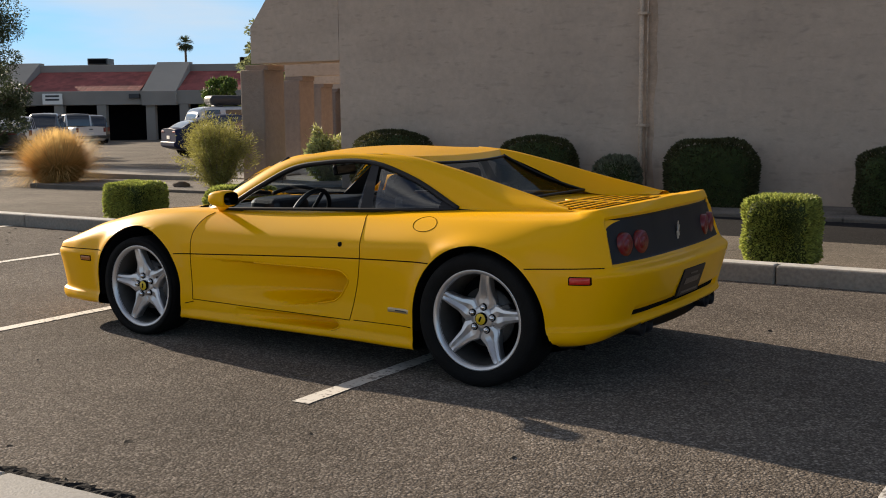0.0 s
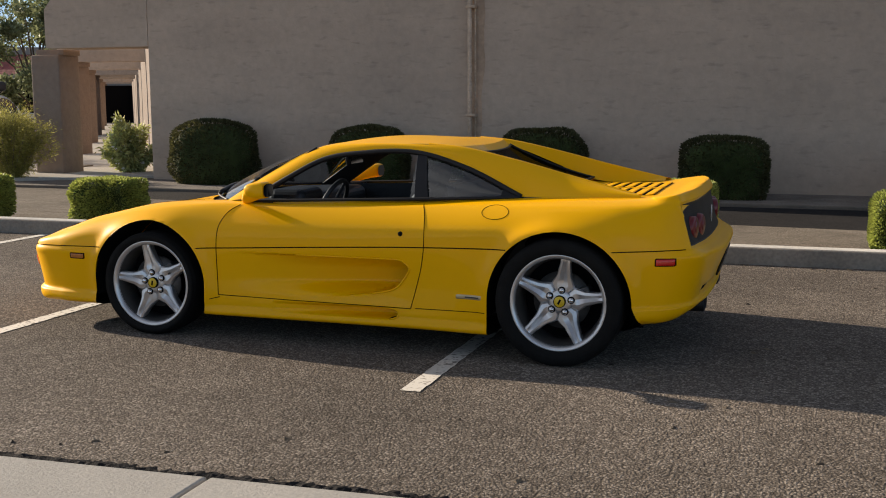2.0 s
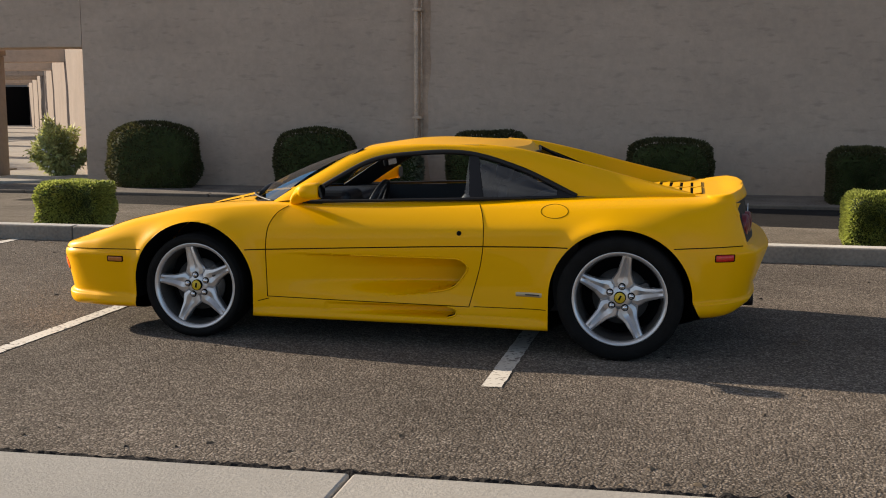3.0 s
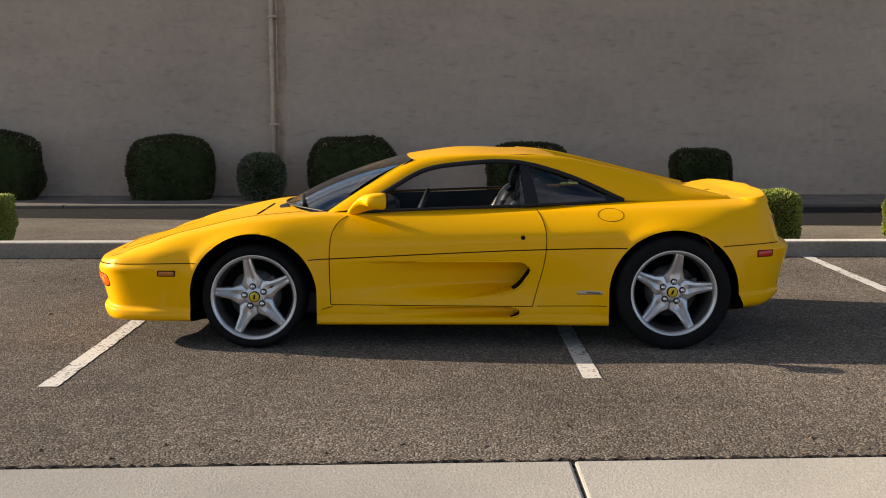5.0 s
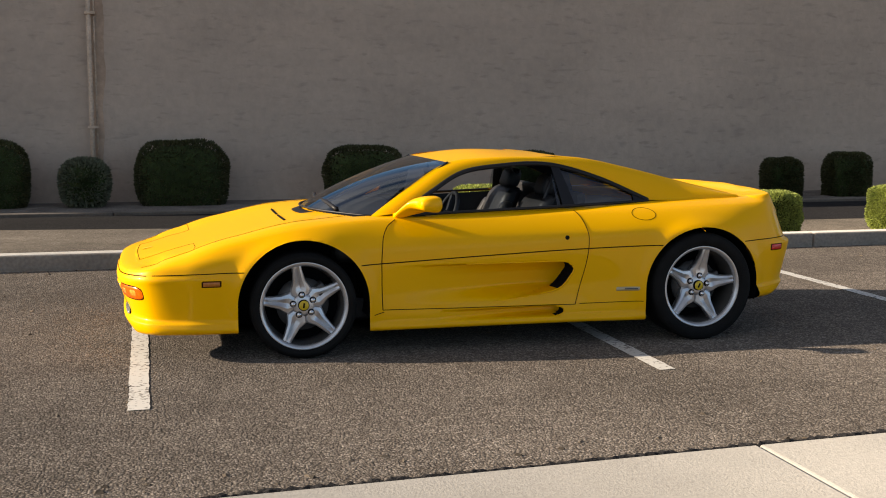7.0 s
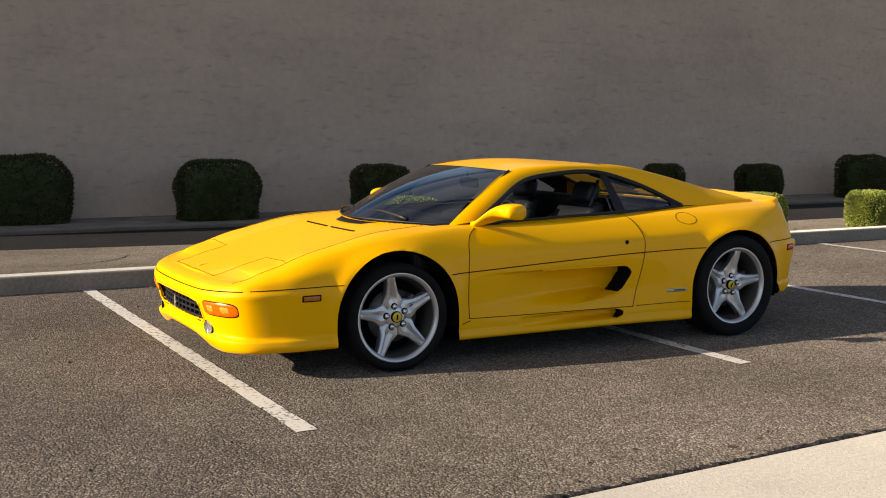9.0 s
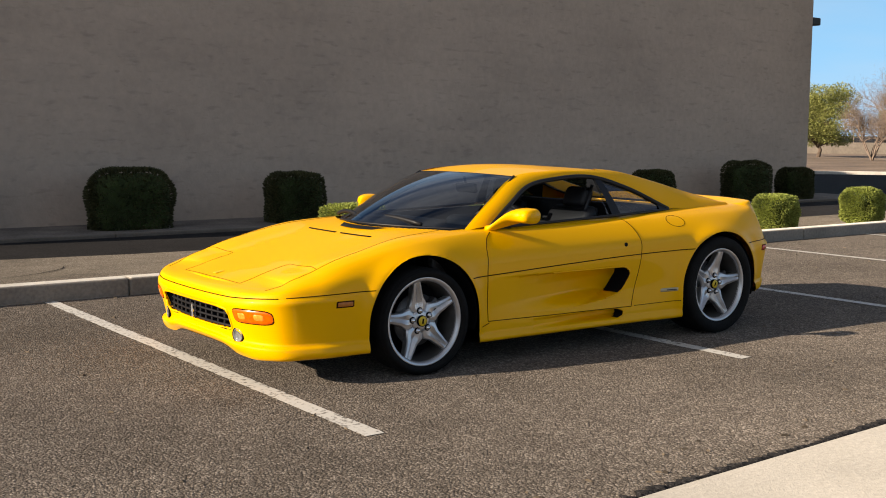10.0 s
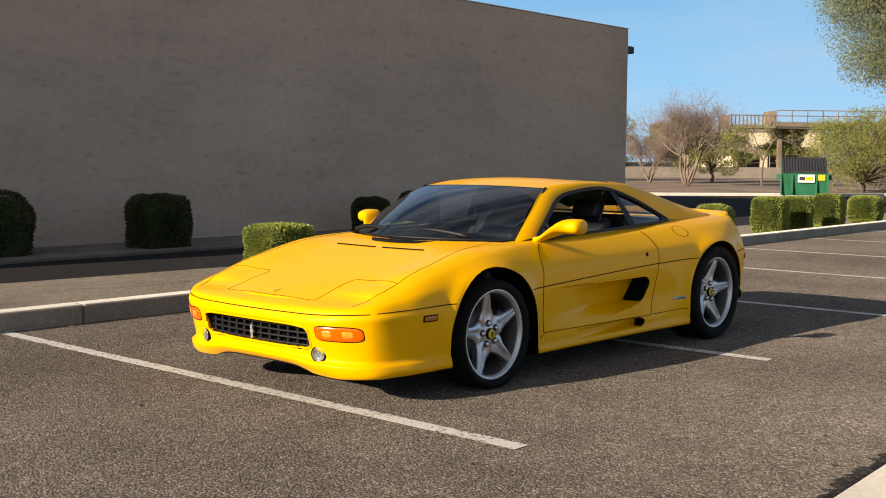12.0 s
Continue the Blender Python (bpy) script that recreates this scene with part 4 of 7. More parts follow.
def build_greenhouse(car):
    n = 60
    rail = curve3(RAIL, n)
    top = curve3(WINDOW_TOP, n)
    belt = np.stack([np.linspace(0.60, 2.19, n), np.full(n, -0.712) + 0.05 * np.linspace(0, 1, n) ** 6, np.linspace(0.792, 0.848, n)], axis=1)
    # pillar and roof rail: between rail and window
    r2 = curve3([(0.40, -0.665, 0.775), (0.66, -0.585, 0.945), (0.93, -0.505, 1.090), (1.20, -0.515, 1.120), (1.50, -0.525, 1.122), (1.80, -0.530, 1.106), (2.22, -0.553, 1.017)], n)
    # with the fin behind the quarter window, outer and inner skin
    fin_top = curve3([(2.22, -0.553, 1.017), (2.45, -0.570, 0.958), (2.80, -0.620, 0.875)], 24)
    fin_low = curve3([(2.19, -0.655, 0.852), (2.45, -0.675, 0.850), (2.83, -0.655, 0.862)], 24)
    both("roof_rail", patch("roof_rail", np.concatenate([r2, fin_top[1:]]), np.concatenate([top, fin_low[1:]]), 8, 0.011, (0, -0.7, 0.7)), YELLOW, car, "yellow roof rail running back into the rear fin")
    in_top = curve3([(1.62, -0.50, 1.126), (1.80, -0.505, 1.108), (2.10, -0.520, 1.047), (2.45, -0.552, 0.959), (2.80, -0.605, 0.875)], 30)
    in_low = curve3([(1.74, -0.47, 1.104), (1.92, -0.465, 1.045), (2.15, -0.468, 0.955), (2.36, -0.475, 0.872), (2.80, -0.55, 0.860)], 30)
    out_top = curve3([(1.62, -0.526, 1.119), (1.80, -0.530, 1.106), (2.10, -0.545, 1.045), (2.45, -0.570, 0.958), (2.80, -0.620, 0.875)], 30)
    both("fin_edge", patch("fin_edge", in_top, out_top, 3, 0.006), YELLOW, car)
    both("fin_inner", patch("fin_inner", in_low, in_top, 6), YELLOW, car)
    # windows
    k0, k1 = 0, int(n * 0.60)
    part_curve = lambda c, a, b: c[a:b]
    inset = np.array([0, 0.008, 0])
    both("quarter_window", patch("quarter_window", part_curve(top, k1, n) + inset, part_curve(belt, k1, n) + inset, 6, 0.008, (0, -1, 0)), SIDE_GLASS, car, "tinted quarter window")
    both("window_trim", tube_mesh("window_trim", [[(x, y - 0.002, z) for x, y, z in top]], 0.0145, 8), BLACK_TRIM, car, "black window surround")
    both("belt_trim", tube_mesh("belt_trim", [[(x, y - 0.004, z + 0.002) for x, y, z in belt]], 0.009, 8), BLACK_TRIM, car)
    b_top, b_low = top[k1 + 1], belt[k1 + 1] + (0.035, 0, 0)
    both("door_pillar", patch("door_pillar", [b_top + (-0.025, -0.006, 0), b_top + (0.028, -0.006, 0)], [b_low + (-0.03, -0.006, 0), b_low + (0.05, -0.006, 0)], 8, 0.01, (0, -1, 0)), BLACK_TRIM, car)
    # black wedge at the tail of the quarter window
    both("quarter_corner", patch("quarter_corner", part_curve(top, n - 5, n) + (0, -0.003, 0), part_curve(belt, n - 5, n) + (0, -0.003, 0), 5, 0.006, (0, -1, 0)), BLACK_TRIM, car)
    # roof between the rails
    m = 40
    left = curve3([(0.93, -0.505, 1.090), (1.20, -0.515, 1.120), (1.50, -0.525, 1.122), (1.64, -0.523, 1.122), (1.77, -0.515, 1.112)], m)
    verts, faces = [], []
    w = 25
    for j in range(w):
        t = j / (w - 1) * 2 - 1
        for i, (x, y, z) in enumerate(left):
            f = i / (m - 1)
            crown = (1 - t * t)
            verts.append((x - 0.050 * crown * (1 - f) ** 2 + 0.05 * crown * f ** 3, -y * t, z + (0.012 + 0.014 * math.sin(f * 3.14)) * crown * (1 - 0.85 * f ** 4) - 0.012 * crown * f ** 3))
    for j in range(w - 1):
        for i in range(m - 1):
            faces.append((j * m + i, j * m + i + 1, (j + 1) * m + i + 1, (j + 1) * m + i))
    roof = mesh_of("roof_panel", verts, faces, True)
    if roof.polygons[50].normal.z < 0:
        roof.flip_normals()
    part("roof_panel", roof, YELLOW, car, "smooth yellow steel roof")
    part("headliner", patch("headliner", [v[:3] for v in (np.array(verts[:m]) - (0, 0, 0.03))], [v[:3] for v in (np.array(verts[-m:]) - (0, 0, 0.03))], 8, 0.02), LEATHER, car)
    # windscreen
    head = np.array([verts[j * m] for j in range(w)])
    base = np.array([(0.43 - 0.33 * (1 - t * t), -0.655 * -t, 0.782 + 0.012 * (1 - t * t)) for t in np.linspace(-1, 1, w)])
    scr = patch("windscreen", base, head, 20, 0.035, (-0.6, 0, 0.8))
    part("windscreen", scr, WINDSCREEN, car, "tinted windscreen reflecting the sky")
    ring = [tuple(p + np.array([-0.004, 0, 0.006])) for p in base]
    part("screen_seal", tube_mesh("screen_seal", [ring, [tuple(p + np.array([-0.010, 0, -0.008])) for p in head]], 0.007, 6), BLACK_TRIM, car)
    both("pillar_seal", tube_mesh("pillar_seal", [[tuple(base[0] * (1 - t) + head[0] * t + np.array([-0.6, 0, 0.8]) * 0.035 * 0) for t in np.linspace(0, 1, 10)]], 0.009, 6), BLACK_TRIM, car)
    part("cowl", patch("cowl", base + (0.0, 0, -0.012), base * (1, 0.95, 1) + (-0.055, 0, -0.026), 4), BLACK_TRIM, car, "black cowl under the windscreen")
    # rear window between the fins
    tail_edge = np.array([verts[j * m + m - 1] for j in range(w)]) * (1, 0.89, 1) + (0.058, 0, -0.036)
    low = np.array([(2.37, -0.465 * -t, 0.876) for t in np.linspace(-1, 1, w)])
    lip_edge = np.array([verts[j * m + m - 1] for j in range(w)])
    part("roof_edge", patch("roof_edge", lip_edge, tail_edge + (-0.006, 0, 0.0), 3), YELLOW, car, "recessed yellow roof edge over the rear window")
    part("rear_window", patch("rear_window", tail_edge, low, 12, -0.02), REAR_GLASS, car, "tinted rear window between the fins")
    part("rear_window_seal", tube_mesh("rear_window_seal", [list(map(tuple, tail_edge + (0.004, 0, -0.002))), list(map(tuple, low + (0, 0, 0.006))), list(map(tuple, patch_edge(tail_edge[0], low[0]))), list(map(tuple, patch_edge(tail_edge[-1], low[-1])))], 0.008, 6), BLACK_TRIM, car)


def patch_edge(a, b):
    return [np.array(a) * (1 - t) + np.array(b) * t + np.array([0, 0, -0.08 * t * (1 - t) + 0.004]) for t in np.linspace(0, 1, 10)]


def line_on(tree, pts, axis, side=-1):
    """Drops a line of (x, z) or (x, y) points on to the skin."""
    out = []
    for p in pts:
        if axis == "side":
            hit = tree.ray_cast(Vector((p[0], side * 2.0, p[1])), Vector((0, -side, 0)))
        elif axis == "top":
            hit = tree.ray_cast(Vector((p[0], p[1], 2.0)), Vector((0, 0, -1)))
        elif axis == "front":
            hit = tree.ray_cast(Vector((-3.0, p[0], p[1])), Vector((1, 0, 0)))
        else:
            hit = tree.ray_cast(Vector((5.0, p[0], p[1])), Vector((-1, 0, 0)))
        if hit[0] is not None:
            out.append((hit[0], hit[1]))
    return out


def dense(pts, step=0.02):
    out = []
    for a, b in zip(pts, pts[1:]):
        k = max(1, int(math.hypot(b[0] - a[0], b[1] - a[1]) / step))
        out += [(a[0] + (b[0] - a[0]) * i / k, a[1] + (b[1] - a[1]) * i / k) for i in range(k)]
    return out + [pts[-1]]


def eased(pts, n=40):
    """A smooth curve through flat knots."""
    k = np.array(pts, float)
    d = np.concatenate([[0], np.cumsum(np.hypot(*np.diff(k, axis=0).T))])
    t = np.linspace(0, d[-1], n)
    return [(float(a), float(b)) for a, b in zip(natural(d, k[:, 0], t), natural(d, k[:, 1], t))]


def shut_line(car, tree, pts, axis, r=0.0028, mat=None, mirror=True, name="shut_line"):
    for s in ((-1, 1) if mirror else (-1,)):
        src = pts if axis == "side" or s == -1 else [(p[0], -p[1]) if axis == "top" else (-p[0], p[1]) for p in pts]
        hits = [h[0] for h in line_on(tree, dense(src), axis, s)]
        if len(hits) > 1:
            part(name, tube_mesh(name, [hits], r, 5), mat or GAP, car)


def plate_on(tree, name, car, axis, c, w, h, mat, thick=0.008, side=-1, round_=0.3, label="", n=10, m=5):
    """A thin moulded plate lying on the skin, centred at c, with rounded corners."""
    verts, faces = [], []
    g = []
    for j in range(m + 1):
        for i in range(n + 1):
            a, b = i / n * 2 - 1, j / m * 2 - 1
            k = 1 - round_ * (abs(b) ** 4) * (h / max(w, h))
            q = 1 - round_ * (abs(a) ** 6)
            hit = line_on(tree, [(c[0] + a * w / 2 * k, c[1] + b * h / 2 * q)], axis, side)
            if not hit:
                return None
            p, nn = hit[0]
            edge = max(abs(a), abs(b))
            out = Vector((0, side, 0)) if axis == "side" else Vector((-1, 0, 0)) if axis == "front" else Vector((1, 0, 0)) if axis == "rear" else Vector((0, 0, 1))
            verts.append(p + out * (thick if edge < 0.99 else -0.002))
    for j in range(m):
        for i in range(n):
            a = j * (n + 1) + i
            faces.append((a, a + 1, a + n + 2, a + n + 1))
    me = mesh_of(name, verts, faces, True)
    return part(name, me, mat, car, label)


def build_wheel(name, radius, width, rim_r, hub_out):
    """A wheel seen from outside (its face looks along -y): tyre, five-spoke alloy rim, brake, nuts and cap."""
    w = width / 2
    wheel = part(name, lathe("rim_barrel", [(rim_r * 0.90, w * 0.9), (rim_r * 0.86, w * 0.2), (rim_r * 0.90, -w * 0.55), (rim_r * 0.932, -w * 0.74)], 64), BARREL)
    part("rim_lip", lathe("rim_lip", [(rim_r * 0.925, -w * 0.70), (rim_r * 0.94, -w * 0.78), (rim_r * 0.965, -w * 0.87), (rim_r * 1.0, -w * 0.89), (rim_r * 1.03, -w * 0.90), (rim_r * 1.035, -w * 0.80)], 64), ALLOY, wheel, "bright alloy rim lip")
    part("tyre", lathe("tyre", [(rim_r * 0.99, w * 0.85), (rim_r * 1.10, w * 1.02), (radius * 0.93, w * 1.02), (radius * 0.985, w * 0.92), (radius, w * 0.75), (radius * 1.003, 0), (radius, -w * 0.75), (radius * 0.985, -w * 0.92), (radius * 0.955, -w * 1.0), (rim_r * 1.20, -w * 1.045), (rim_r * 1.09, -w * 1.02), (rim_r * 1.035, -w * 0.93), (rim_r * 1.01, -w * 0.86)], 72), TYRE, wheel, "black low-profile tyre")
    part("brake_disc", lathe("brake_disc", [(0.06, w * 0.05), (0.15, w * 0.05), (0.152, -0.012), (0.06, -0.012)], 40), BRAKE, wheel)
    cal = box(-0.03, 0.03, -0.055, 0.05, 0.095, 0.165, 0.012)
    part("brake_caliper", cal, METAL_DARK, wheel, at=pose(0, 0, 0, 0, 60, 0))
    # black disc painted in for the shade behind the spokes
    part("wheel_back", lathe("wheel_back", [(0.0, w * 0.5), (rim_r * 0.88, w * 0.5)], 32), DARK, wheel)
    # spokes: merging in a star at the hub, narrower outwards, steep sides, a hollow along the middle
    face = -w * 0.80
    hub_y = face + hub_out
    N = 16
    for k in range(5):
        rows = []
        for i in range(N + 1):
            t = i / N
            r = 0.035 + (rim_r * 0.965 - 0.035) * t
            half = min(r * 0.7265, 0.063 - 0.52 * max(0.0, r - 0.088) + 0.36 * max(0.0, r - 0.134) + 0.006 * smooth01(0.205, 0.24, r))
            y = hub_y + (face + 0.014 - hub_y) * smooth01(0.15, 0.97, t)
            dip = 0.016 * smooth01(0.075, 0.12, r) * (1 - smooth01(0.19, 0.235, r))
            rows.append([(r, y + 0.050, -half * 0.9), (r, y + 0.010, -half), (r, y + 0.001, -half * 0.86), (r, y - 0.004, -half * 0.48), (r, y - 0.004 + dip, 0), (r, y - 0.004, half * 0.48), (r, y + 0.001, half * 0.86), (r, y + 0.010, half), (r, y + 0.050, half * 0.9)])
        verts, faces = [], []
        for j in range(8):
            o = len(verts)
            for ring in rows:
                verts += [ring[j], ring[j + 1]]
            faces += [(o + 2 * i, o + 2 * i + 2, o + 2 * i + 3, o + 2 * i + 1) for i in range(N)]
        me = mesh_of("spoke", verts, faces, True)
        me.transform(Matrix.Rotation(radians(72 * k - 90), 4, "Y"))
        if k == 0:
            flip = sum(q.normal.y for q in me.polygons) > 0
        if flip:
            me.flip_normals()
        part("spoke", me, ALLOY, wheel)
    part("hub", lathe("hub", [(0.066, hub_y + 0.03), (0.064, hub_y - 0.002), (0.045, hub_y - 0.006), (0.0, hub_y - 0.008)], 32), ALLOY, wheel)
    part("cap_ring", lathe("cap_ring", [(0.0325, hub_y - 0.006), (0.0318, hub_y - 0.020), (0.028, hub_y - 0.021), (0.0, hub_y - 0.021)], 28), DARK, wheel)
    part("hub_cap", lathe("hub_cap", [(0.0285, hub_y - 0.020), (0.027, hub_y - 0.0225), (0.0, hub_y - 0.0235)], 28), CAP_YELLOW, wheel, "yellow hub cap with a plain dark mark")
    part("cap_mark", box(-0.005, 0.005, hub_y - 0.0260, hub_y - 0.0232, -0.014, 0.014, 0.001, 1), DARK, wheel, at=pose(0, 0, 0, 0, 18, 0))
    for k in range(5):
        a = radians(72 * k + 90)
        x, z = 0.060 * math.cos(a), 0.060 * math.sin(a)
        me = lathe("lug_nut", [(0.0145, hub_y + 0.01), (0.0145, hub_y - 0.016), (0.0120, hub_y - 0.022), (0.0, hub_y - 0.025)], 12)
        part("lug_nut", me, CHROME, wheel, at=pose(x, 0, z))
        part("nut_well", lathe("nut_well", [(0.0195, hub_y + 0.01), (0.0193, hub_y - 0.0080), (0.0140, hub_y - 0.0082)], 14), DARK, wheel, at=pose(x, 0, z))
    return wheel


MIRROR_DARK = material("tinted_mirror", (0.16, 0.18, 0.20), 0.04, metal=1.0)
BADGE = material("champagne_badge", (0.45, 0.36, 0.22), 0.35, metal=0.6)
CAP_YELLOW = material("cap_yellow", (0.65, 0.45, 0.02), 0.35)


def build_seat(car, y):
    """A bucket seat: cushion with bolsters, tall back with head-rest."""
    def shape(name, prof, w, mat, bev):
        bm = bmesh.new()
        lo = [bm.verts.new((x, -w / 2, z)) for x, z in prof]
        hi = [bm.verts.new((x, w / 2, z)) for x, z in prof]
        k = len(prof)
        bm.faces.new(lo)
        bm.faces.new(hi[::-1])
        for i in range(k):
            j = (i + 1) % k
            bm.faces.new((lo[i], hi[i], hi[j], lo[j]))
        bmesh.ops.recalc_face_normals(bm, faces=bm.faces[:])
        bmesh.ops.bevel(bm, geom=bm.edges[:], offset=bev, segments=3, affect="EDGES", profile=0.5)
        for f in bm.faces:
            f.smooth = True
        return bm
    seat = part("seat", shape("seat", [(0.92, 0.30), (1.38, 0.26), (1.42, 0.40), (0.92, 0.44)], 0.42, LEATHER, 0.04), LEATHER, car, "black leather bucket seat", at=pose(0, y, 0))
    part("backrest", shape("backrest", [(1.32, 0.36), (1.46, 0.36), (1.66, 0.86), (1.60, 0.89), (1.52, 0.84)], 0.40, LEATHER, 0.045), LEATHER, seat)
    part("head_rest", shape("head_rest", [(1.555, 0.872), (1.65, 0.86), (1.69, 0.98), (1.64, 1.01), (1.59, 0.99)], 0.22, LEATHER, 0.04), LEATHER, seat)
    for s in (-1, 1):
        part("bolster", shape("bolster", [(1.27, 0.42), (1.42, 0.42), (1.58, 0.78), (1.50, 0.79)], 0.085, LEATHER_GREY, 0.03), LEATHER_GREY, seat, at=pose(0, s * 0.20, 0))
        part("cushion_bolster", shape("cushion_bolster", [(0.94, 0.40), (1.32, 0.38), (1.32, 0.46), (0.94, 0.48)], 0.08, LEATHER_GREY, 0.03), LEATHER, seat, at=pose(0, s * 0.19, 0))
    return seat


def build_interior(car):
    part("tub", box(0.15, 1.85, -0.62, 0.62, 0.16, 0.30, 0.02), LEATHER, car)
    part("firewall", box(1.74, 1.80, -0.60, 0.60, 0.20, 0.90, 0.02), LEATHER, car)
    part("tunnel", box(0.5, 1.75, -0.13, 0.13, 0.25, 0.50, 0.05), LEATHER, car)
    part("engine", box(1.82, 2.40, -0.42, 0.42, 0.40, 0.80, 0.06), METAL_DARK, car)
    bm = box(0.20, 0.78, -0.63, 0.63, 0.50, 0.795, 0.06, 4)
    for v in bm.verts:
        if v.co.x < 0.45 and v.co.z > 0.6:
            v.co.z -= 0.02
    part("dashboard", bm, LEATHER, car, "black leather dashboard")
    part("binnacle", box(0.60, 0.84, -0.52, -0.20, 0.68, 0.845, 0.05, 4), LEATHER, car)
    both("door_trim", patch("door_trim", curve3([(0.42, -0.655, 0.790), (1.05, -0.672, 0.800), (1.70, -0.675, 0.822), (2.2, -0.645, 0.85)], 16), curve3([(0.42, -0.64, 0.20), (1.05, -0.655, 0.20), (1.70, -0.655, 0.20), (2.2, -0.6, 0.20)], 16), 6, 0.02, (0, 1, 0)), LEATHER, car, "black leather door trim")
    inner = np.array([0.004, 0.016, -0.014])
    rail_in = curve3(RAIL[:7], 40) + inner
    top_in = curve3(WINDOW_TOP, 40) + inner
    both("pillar_trim", patch("pillar_trim", rail_in, top_in, 3), LEATHER, car)
    for y in (-0.36, 0.36):
        build_seat(car, y)
    # steering wheel
    ring = [(0.172 * math.cos(a), 0.172 * math.sin(a), 0) for a in np.linspace(0, 2 * math.pi, 41)]
    wheel = part("steering_wheel", tube_mesh("steering_wheel", [ring], 0.014, 8, False), LEATHER, car, "black leather three-spoke steering wheel", at=pose(0.95, -0.36, 0.735, 0, -66, 0))
    part("steering_hub", lathe("steering_hub", [(0.0, 0.02), (0.05, 0.015), (0.055, -0.02), (0.0, -0.03)], 20, "z"), LEATHER, wheel)
    for a in (20, 160, 270):
        part("steering_spoke", box(0.04, 0.165, -0.016, 0.016, -0.006, 0.006, 0.004), LEATHER, wheel, at=pose(0, 0, 0, 0, 0, a))
    # seat belt, mirror
    part("seat_belt", tube_mesh("seat_belt", [[(1.62, -0.50, 1.02), (1.56, -0.50, 0.86), (1.50, -0.50, 0.70)]], 0.012, 6), LEATHER, car)
    m = part("interior_mirror", box(0.0, 0.03, -0.105, 0.105, -0.032, 0.032, 0.014, 3), BLACK_TRIM, car, at=pose(0.93, 0.0, 0.992, 0, -12, 0))
    part("mirror_glass", box(0.031, 0.033, -0.095, 0.095, -0.025, 0.025, 0.001, 1), CHROME, m)
    part("mirror_stalk", tube_mesh("mirror_stalk", [[(0.015, 0, 0.02), (0.012, 0, 0.078)]], 0.008, 6), BLACK_TRIM, m)


def build_door_mirror(car):
    """A teardrop shell on a short foot, glass facing the rear."""
    rings = []
    N, K = 18, 24
    for i in range(N + 1):
        t = i / N
        y = -0.695 - 0.230 * t
        end = math.sqrt(max(0.0, 1 - max(0.0, (t - 0.86) / 0.155) ** 2))
        half_z = (0.018 + 0.028 * smooth01(0.15, 0.6, t)) * (0.45 + 0.55 * end)
        cz = 0.792 + 0.078 * smooth01(0.05, 0.55, t)
        x0 = 0.545 + 0.115 * smooth01(0.05, 0.8, t) + 0.03 * (1 - end)
        x1 = 0.600 + 0.185 * smooth01(0.05, 0.55, t)
        for k in range(K):
            a = 2 * math.pi * k / K
            sx, sz = math.cos(a), math.sin(a)
            cut = x1 - 0.030
            x = cut + (cut - x0) * -abs(sx) ** 0.85 if sx < 0 else cut + 0.030 * sx ** 0.5
            rings.append((x, y, cz + half_z * math.copysign(abs(sz) ** 0.75, sz)))
    faces = []
    for i in range(N):
        for k in range(K):
            q = (k + 1) % K
            faces.append((i * K + k, i * K + q, (i + 1) * K + q, (i + 1) * K + k))
    faces.append(tuple(range(N * K, N * K + K)))
    faces.append(tuple(reversed(range(K))))
    me = mesh_of("door_mirror", rings, faces, True)
    a, b = both("door_mirror", me, YELLOW, car, "yellow teardrop door mirror")
    gv = []
    for k in range(28):
        q = 2 * math.pi * k / 28
        yy, zz = -0.855 + 0.058 * math.copysign(abs(math.cos(q)) ** 0.6, math.cos(q)), 0.870 + 0.037 * math.copysign(abs(math.sin(q)) ** 0.7, math.sin(q))
        gv.append((0.789, yy, zz))
    gm = mesh_of("mirror_glass", gv, [tuple(range(28))])
    part("mirror_glass", gm, MIRROR_DARK, a)
    part("mirror_glass", mirror_mesh(gm), MIRROR_DARK, b)
    foot = tube_mesh("mirror_foot", [[(0.60, -0.69, 0.782), (0.74, -0.70, 0.790)]], 0.014, 8)
    part("mirror_foot", foot, BLACK_TRIM, a)
    part("mirror_foot", mirror_mesh(foot), BLACK_TRIM, b)


